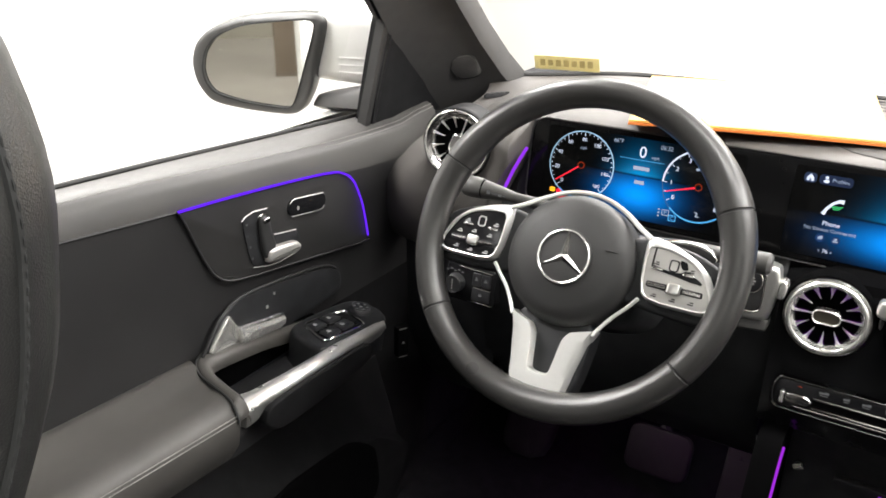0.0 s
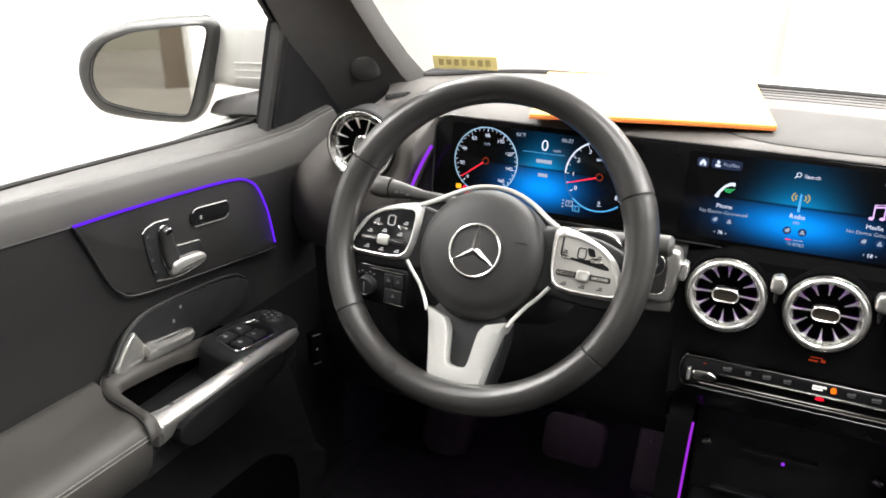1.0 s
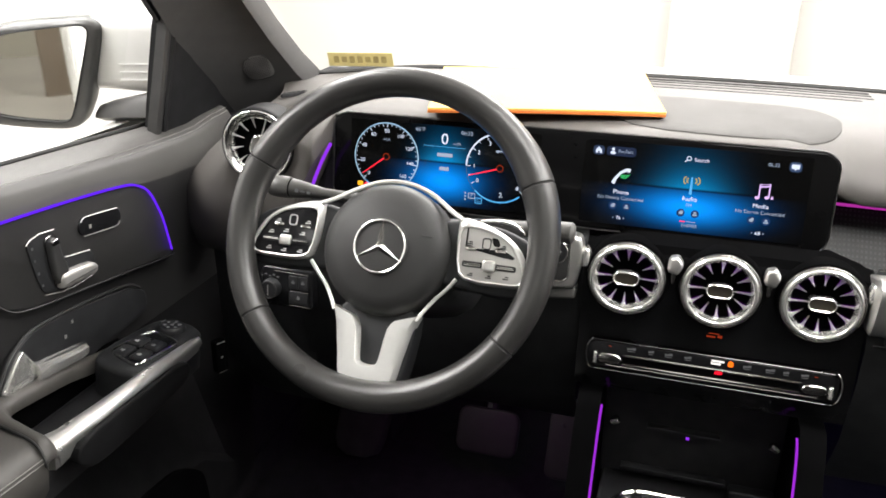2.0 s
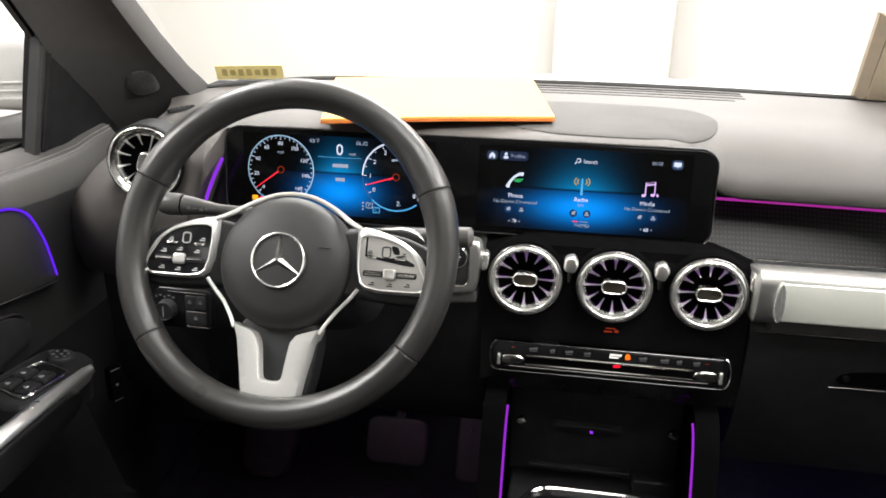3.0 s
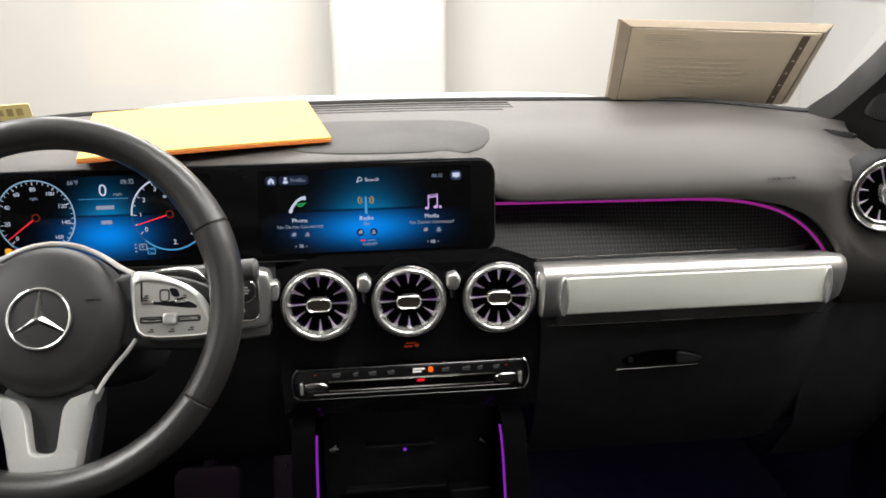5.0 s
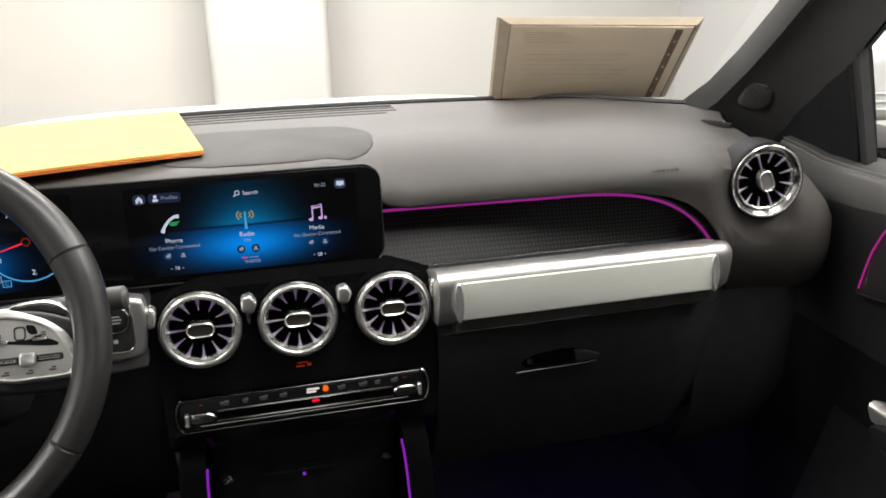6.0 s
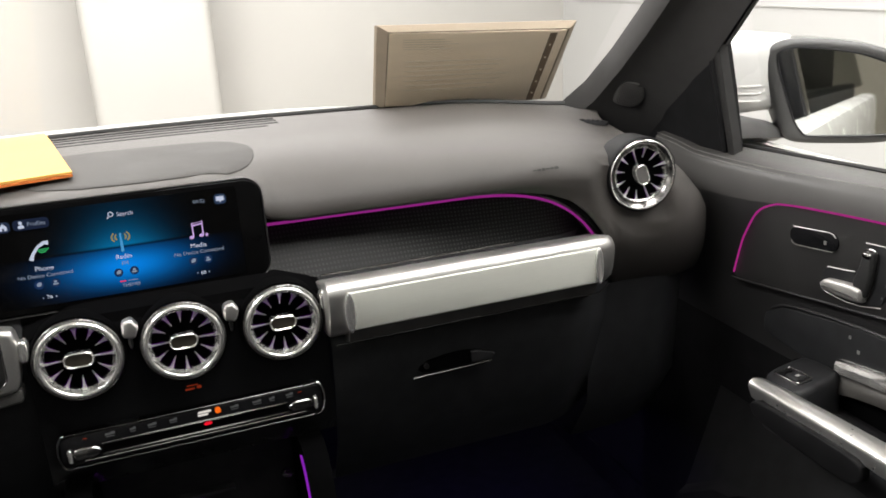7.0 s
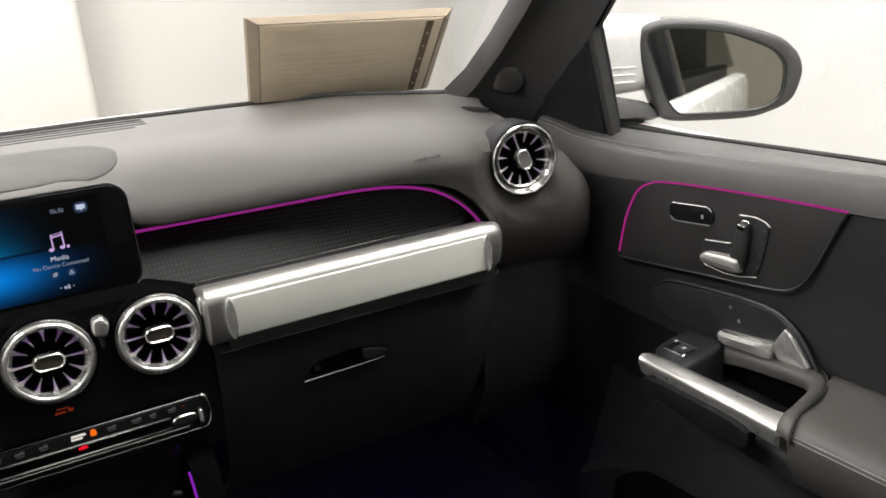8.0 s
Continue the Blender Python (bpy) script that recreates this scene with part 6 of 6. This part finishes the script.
            rows_p.append([(x - 0.012, y, z), (x + proud * 0.6, y, z), (x + proud, y + w * 0.3, z), (x + proud, y + w * 0.7, z), (x + proud * 0.6, y + w, z), (x - 0.012, y + w, z)])
        part(name, loft(rows_p), m, d, "black rubber window post" if name == "window_post" else "")
    # sloping front of the window frame above the post
    run_f = [(-0.748, 0.092, 1.148), (-0.746, 0.070, 1.170), (-0.736, 0.014, 1.224), (-0.700, -0.140, 1.365), (-0.660, -0.300, 1.500)]
    sec = ((-0.016, 0.000), (-0.006, 0.006), (0.012, 0.008), (0.026, 0.004), (0.032, -0.004), (0.020, -0.012), (-0.014, -0.010))
    part("window_frame", loft([[(x + q, y + 0.70 * p, z + 0.70 * p) for p, q in sec] for x, y, z in run_f]), FLUSH, d, "black sloping window frame")
    # Bead added for the light that the frame's inner edge catches.
    part("frame_glint", tube([(x + 0.007, y + 0.024, z + 0.024) for x, y, z in run_f], 0.0042, 8), SWITCHEDGE, d, "bead standing in for the light on the frame's edge")
    SIDE[0] = 1
    return d


door(1)
door(-1)


# ---- door mirrors ----
def side_mirror(side):
    SIDE[0] = side
    who = "driver's" if side > 0 else "passenger's"
    mr = thing("side_mirror", (-0.90, 0.2, 1.0), f"white {who} door mirror with a dark grey rim", "door mirror", "door mirrors")
    # plane of the glass: outline in its own axes, facing back and inwards
    c = Vector((-0.975, 0.060 if side > 0 else 0.050, 1.053))
    ang = radians(21.0 if side > 0 else 25.5)
    FM = fr(c, (math.cos(ang), math.sin(ang), 0.0), (0, -0.02 if side > 0 else 0.075, 1))
    if side > 0:
        glass_o = [(-0.095, 0.003), (-0.088, 0.030), (-0.066, 0.056), (-0.020, 0.074), (0.040, 0.082), (0.088, 0.087), (0.097, 0.079), (0.090, 0.055), (0.062, -0.030), (0.053, -0.050), (0.040, -0.054), (-0.025, -0.049), (-0.078, -0.037), (-0.092, -0.018)]
        rim_o = [(-0.115, 0.010), (-0.106, 0.040), (-0.080, 0.064), (-0.025, 0.084), (0.045, 0.092), (0.098, 0.095), (0.114, 0.084), (0.109, 0.060), (0.082, -0.030), (0.066, -0.058), (0.045, -0.066), (-0.030, -0.062), (-0.088, -0.053), (-0.110, -0.022)]
    else:
        glass_o = [(-0.100, 0.006), (-0.096, 0.026), (-0.078, 0.045), (-0.015, 0.071), (0.040, 0.081), (0.090, 0.085), (0.114, 0.078), (0.110, 0.055), (0.085, -0.025), (0.070, -0.044), (0.056, -0.0465), (-0.010, -0.048), (-0.062, -0.047), (-0.094, -0.030)]
        rim_o = [(-0.129, 0.008), (-0.120, 0.036), (-0.0935, 0.061), (-0.014, 0.087), (0.040, 0.095), (0.0885, 0.098), (0.134, 0.086), (0.131, 0.060), (0.108, -0.020), (0.098, -0.045), (0.0825, -0.056), (-0.010, -0.0595), (-0.055, -0.0585), (-0.112, -0.040)]
    g, ro = soften(glass_o, 0.20, 2), soften(rim_o, 0.20, 2)
    GREY = mat("mirror_rim_plastic", (0.055, 0.054, 0.053), 0.5, var=0.1, bump=0.2)
    rings = [[FM @ Vector((p[0], p[1], h)) for p in run] for run, h in ((ro, -0.03), (ro, -0.004), (inset(ro, 0.002), 0.001), (inset(ro, 0.006), 0.004), (inset(g, -0.002), 0.005), (g, 0.004), (inset(g, 0.0015), -0.001))]
    part("rim", loft(rings, caps=False), GREY, mr, "dark grey plastic rim", sharp=50)
    part("rim_lip", tube([FM @ Vector((p[0], p[1], 0.0046)) for p in g], 0.0014, 6, closed=True), DARK, mr, "dark inner lip of the rim")
    part("glass", prism(inset(g, -0.0006), FM, 0.004, front=0.0), MIRROR, mr, "mirror glass")
    part("cap", loft([[FM @ Vector((p[0] * k, p[1] * k + 0.004, -q)) for p in ro] for q, k in ((0.022, 0.99), (0.05, 0.97), (0.08, 0.86), (0.10, 0.66), (0.11, 0.35))]), WHITEPAINT, mr, "white painted cap")
    part("foot", loft([[(x, yf, zb + 0.006), (x, yf + 0.002, zt - 0.008), (x, yf + 0.012, zt), (x, 0.115, zt + 0.002), (x, 0.13, zt - 0.006), (x, 0.13, zb), (x, yf + 0.02, zb - 0.003)] for x, yf, zt, zb in ((-0.765, 0.055, 1.054, 1.018), (-0.80, 0.062, 1.047, 1.014), (-0.84, 0.074, 1.036, 1.008), (-0.872, 0.088, 1.028, 1.002), (-0.90, 0.098, 1.018, 0.998))]), GREY, mr, "dark grey mirror foot", sharp=50)
    FCAP = fr((0, 0.105, 0), (1, 0, 0), (0, 0, 1))
    part("housing_side", prism(rrect(0.170, 0.112, 0.032, -0.85, 1.0985), FCAP, 0.10, 0.022, front=0.0), WHITEPAINT, mr, "white inner side of the cap")
    for k in range(3):
        part("rib", tube([(-0.785, 0.1045, 1.066 + 0.011 * k), (-0.850, 0.1040, 1.062 + 0.011 * k)], 0.0014, 5), WHITEPAINT, mr)
    SIDE[0] = 1


side_mirror(1)
side_mirror(-1)


# ---- windscreen pillars ----
for sx in (1, -1):
    SIDE[0] = sx
    pl = thing("windscreen_pillar", (-0.69, 0.28, 1.05), "dark grey pillar trim with a small speaker grille", "pillar", "windscreen pillars")

    def pillar_ring(s):
        z = 1.035 + 0.54 * s
        y = 0.315 - 0.66 * s + 0.03 * math.sin(math.pi * s)
        x_in = -0.632 - 0.100 * (1 - math.exp(-4.0 * s)) + 0.13 * s - (0.014 * sstep(s, 0.02, 0.12) if sx < 0 else 0.0)
        x_out = -0.775 + 0.14 * s
        return [Vector(p) for p in ((x_in, y + 0.03, z), (x_in + 0.009, y + 0.006, z - 0.023), (x_in + 0.006, y - 0.006, z - 0.028), (x_in - 0.012, y - 0.014, z - 0.026), ((x_in + x_out) / 2 - 0.010, y - 0.042, z - 0.038), (x_out, y - 0.085, z - 0.045), (x_out - 0.02, y - 0.05, z - 0.03), (x_out - 0.02, y + 0.05, z))]

    part("trim", loft([pillar_ring(s) for s in [-0.07, -0.03] + [i / 10 for i in range(11)]]), GREYPL, pl, "dark grey cloth-covered trim", sharp=60)
    lo_in, lo_mid, hi_in, hi_mid = [pillar_ring(s)[k] for s in (0.08, 0.18) for k in (3, 4)]
    u_ax, v_ax = lo_in - lo_mid + hi_in - hi_mid, hi_in - lo_in + hi_mid - lo_mid
    FPL = fr((lo_in + lo_mid + hi_in + hi_mid) / 4, u_ax, v_ax - u_ax * (u_ax.dot(v_ax) / u_ax.dot(u_ax)))
    po = soften([(-0.012, 0.028), (0.018, 0.024), (0.025, -0.016), (0.020, -0.026), (-0.012, -0.026), (-0.022, 0.0)], 0.22, 3)
    gr = part("speaker_plate", prism(po, FPL, 0.010, 0.0008, front=0.0016), mat("speaker_mesh_grey", (0.12, 0.117, 0.113), 0.6), pl, "speaker grille let into the pillar")
    part("plate_gap", tube([FPL @ Vector((*p, 0.0010)) for p in inset(po, -0.0006)], 0.0005, 5, closed=True), DARK, gr)
    bm = bmesh.new()
    for i in range(-7, 9):
        for j in range(-7, 8):
            u, v = i * 0.0036 + (0.0018 if j % 2 else 0), j * 0.0036
            if (u / 0.0195) ** 4 + (v / 0.024) ** 4 < 1:
                prism(circle(0.0012, 6, u, v), FPL, 0.0006, front=0.0019, bm=bm)
    part("speaker_holes", bm, DARK, gr)
SIDE[0] = 1


# ---- driver's seat ----
seat = thing("driver_seat", (-0.37, -0.85, 0.3), "black leather driver's seat with a tall stitched backrest", "seat")


def seat_ring(z, yf, w, th):
    o = []
    for i in range(28):
        t = 2 * math.pi * i / 28
        cx, sy = math.cos(t), math.sin(t)
        o.append((-0.375 + w * math.copysign(abs(cx) ** 0.6, cx), yf - th + th * math.copysign(abs(sy) ** 0.7, sy), z))
    return o


seat_rows = [tuple(q) for q in curve_pts([(0.55, -0.70, 0.20, 0.06), (0.62, -0.69, 0.245, 0.075), (0.80, -0.73, 0.255, 0.075), (0.95, -0.785, 0.24, 0.07), (1.02, -0.815, 0.21, 0.065), (1.065, -0.812, 0.16, 0.06), (1.08, -0.797, 0.130, 0.058), (1.12, -0.780, 0.132, 0.058), (1.17, -0.757, 0.134, 0.058), (1.205, -0.750, 0.1355, 0.056), (1.24, -0.747, 0.133, 0.055), (1.285, -0.755, 0.112, 0.04), (1.30, -0.765, 0.06, 0.02)], 4)]
part("backrest", loft([seat_ring(*r) for r in seat_rows]), LEATHER, seat, "black leather backrest with built-in head support", sharp=70)
part("cushion", loft([[(-0.375 + 0.25 * u * math.copysign(abs(math.cos(t)) ** 0.5, math.cos(t)), y, 0.47 + 0.07 * u * math.copysign(abs(math.sin(t)) ** 0.6, math.sin(t))) for t in [2 * math.pi * i / 20 for i in range(20)]] for y, u in ((-0.80, 0.9), (-0.70, 1.0), (-0.4, 1.0), (-0.26, 0.95), (-0.22, 0.7))]), LEATHER, seat, "black leather seat cushion")
ct, sn = math.cos(0.22) ** 0.6, math.sin(0.22) ** 0.7
seam = [Vector((-0.375 + w * ct, yf - th + th * sn, z)) for z, yf, w, th in seat_rows if 1.07 < z < 1.29]
part("side_seam", tube([p + Vector((-0.0006, -0.0004, 0)) for p in seam], 0.0016, 6), DARKTHREAD, seat, "dark stitched seam")
run = [seam[k].lerp(seam[k + 1], f) for k in range(len(seam) - 1) for f in (0.0, 0.5)]
for p, q in zip(run[::1], run[1::1]):
    m = p.lerp(q, 0.62)
    part("stitch", tube([p + Vector((0.0004, 0.0003, 0)), p.lerp(m, 0.5) + Vector((0.0006, 0.0004, 0)), m + Vector((0.0004, 0.0003, 0))], [0.0004, 0.0006, 0.0004], 6), DARKTHREAD, seat, "dark thick stitch")

# ---- loose things on the dashboard ----
env = thing("envelope", (-0.25, 0.22, 1.07), "manila document envelope lying on the dashboard", "envelope")
q = [Vector((-0.360, 0.028)), Vector((-0.086, 0.104)), Vector((-0.132, 0.398)), Vector((-0.428, 0.322))]


def env_ring(off):
    rings = []
    for i in range(7):
        v = i / 6
        a, b = q[0].lerp(q[3], v), q[1].lerp(q[2], v)
        row = []
        for k in range(9):
            u = k / 8
            p = a.lerp(b, u)
            row.append((p.x, p.y, 1.0685 + off + 0.001 * (1 - v) ** 2 + 0.0015 * math.sin(3 * u)))
        rings.append(row)
    return rings


top, bot = env_ring(0.0055), env_ring(0.0030)
part("upper_sheet", loft([a + list(reversed(b)) for a, b in zip(top, bot)]), ENVELOPE, env, "yellow-orange paper", sharp=30)
top, bot = env_ring(0.0026), env_ring(0.0)
part("lower_sheet", loft([[(x, y - 0.002, z) for x, y, z in a + list(reversed(b))] for a, b in zip(top, bot)]), ENVEDGE, env, "orange folded underside", sharp=30)

bx = thing("flat_box", (0.5, 0.39, 1.06), "flat beige cardboard box leaning on the windscreen", "box")
outer = [Vector(p) for p in ((0.345, 0.395, 1.064), (0.651, 0.395, 1.050), (0.661, 0.311, 1.181), (0.332, 0.311, 1.193))]
inner = [Vector(p) for p in ((0.356, 0.380, 1.065), (0.634, 0.380, 1.051), (0.641, 0.297, 1.171), (0.344, 0.297, 1.184))]
BL, BR, TR, TL = inner
FBX = fr((BL + BR + TL + TR) / 4, BR - BL, TL + TR - BL - BR)
inv = FBX.inverted()
o2 = [tuple((inv @ p)[:2]) for p in inner]
part("body", loft([[p + Vector((0, 0.012, 0)) for p in outer], outer, inner]), CARDSHADE, bx, "beige cardboard body, the shade on its sloping sides put into the colour", sharp=15)


def on_box(u, v):
    a = Vector(o2[0]).lerp(Vector(o2[1]), u)
    b = Vector(o2[3]).lerp(Vector(o2[2]), u)
    return tuple(a.lerp(b, v))


part("front_sheet", prism([on_box(*p) for p in ((0.006, 0.01), (0.985, 0.01), (0.985, 0.985), (0.006, 0.985))], FBX, 0.002, 0.0004, front=0.0012), CARDFACE, bx, "pale printed front sheet")
part("side_stripe", prism([on_box(*p) for p in ((0.890, 0.01), (0.932, 0.01), (0.932, 0.955), (0.890, 0.955))], FBX, 0.001, front=0.0018), CARDDARK, bx, "dark brown printed stripe")
bm = bmesh.new()
for k in range(5):
    cx, cy = on_box(0.911, 0.12 + 0.17 * k)
    prism(circle(0.0018, 8, cx, cy), FBX, 0.0004, front=0.0023, bm=bm)
part("stripe_dots", bm, CARDFACE, bx)
for k in range(12):
    u0, u1 = (0.08, 0.30 + 0.04 * (k % 3)) if k < 5 else (0.10, 0.70 - 0.03 * (k % 4))
    v = 0.90 - 0.03 * k if k < 5 else 0.62 - 0.065 * (k - 5)
    part("print_bar", prism([on_box(*p) for p in ((u0, v), (u1, v), (u1, v + 0.008), (u0, v + 0.008))], FBX, 0.0005, front=0.0016), CARDTEXT, bx)

tg = thing("windscreen_label", (-0.574, 0.34, 1.06), "small yellow label with reversed print at the windscreen's foot", "label")
FTG = fr((-0.574, 0.338, 1.0735), (1, 0.10, 0.035), (0, -0.35, 1))
part("card", prism(rrect(0.108, 0.024, 0.001), FTG, 0.0015), TAGM, tg, "yellow card")
bm = bmesh.new()
for k in range(7):
    u = -0.040 + 0.0132 * k
    prism(rrect(0.0085, 0.0115 - 0.002 * (k % 3 == 1), 0.001, u, 0), FTG, 0.0003, front=0.0003, bm=bm)
part("print_bars", bm, TAGTEXT, tg)
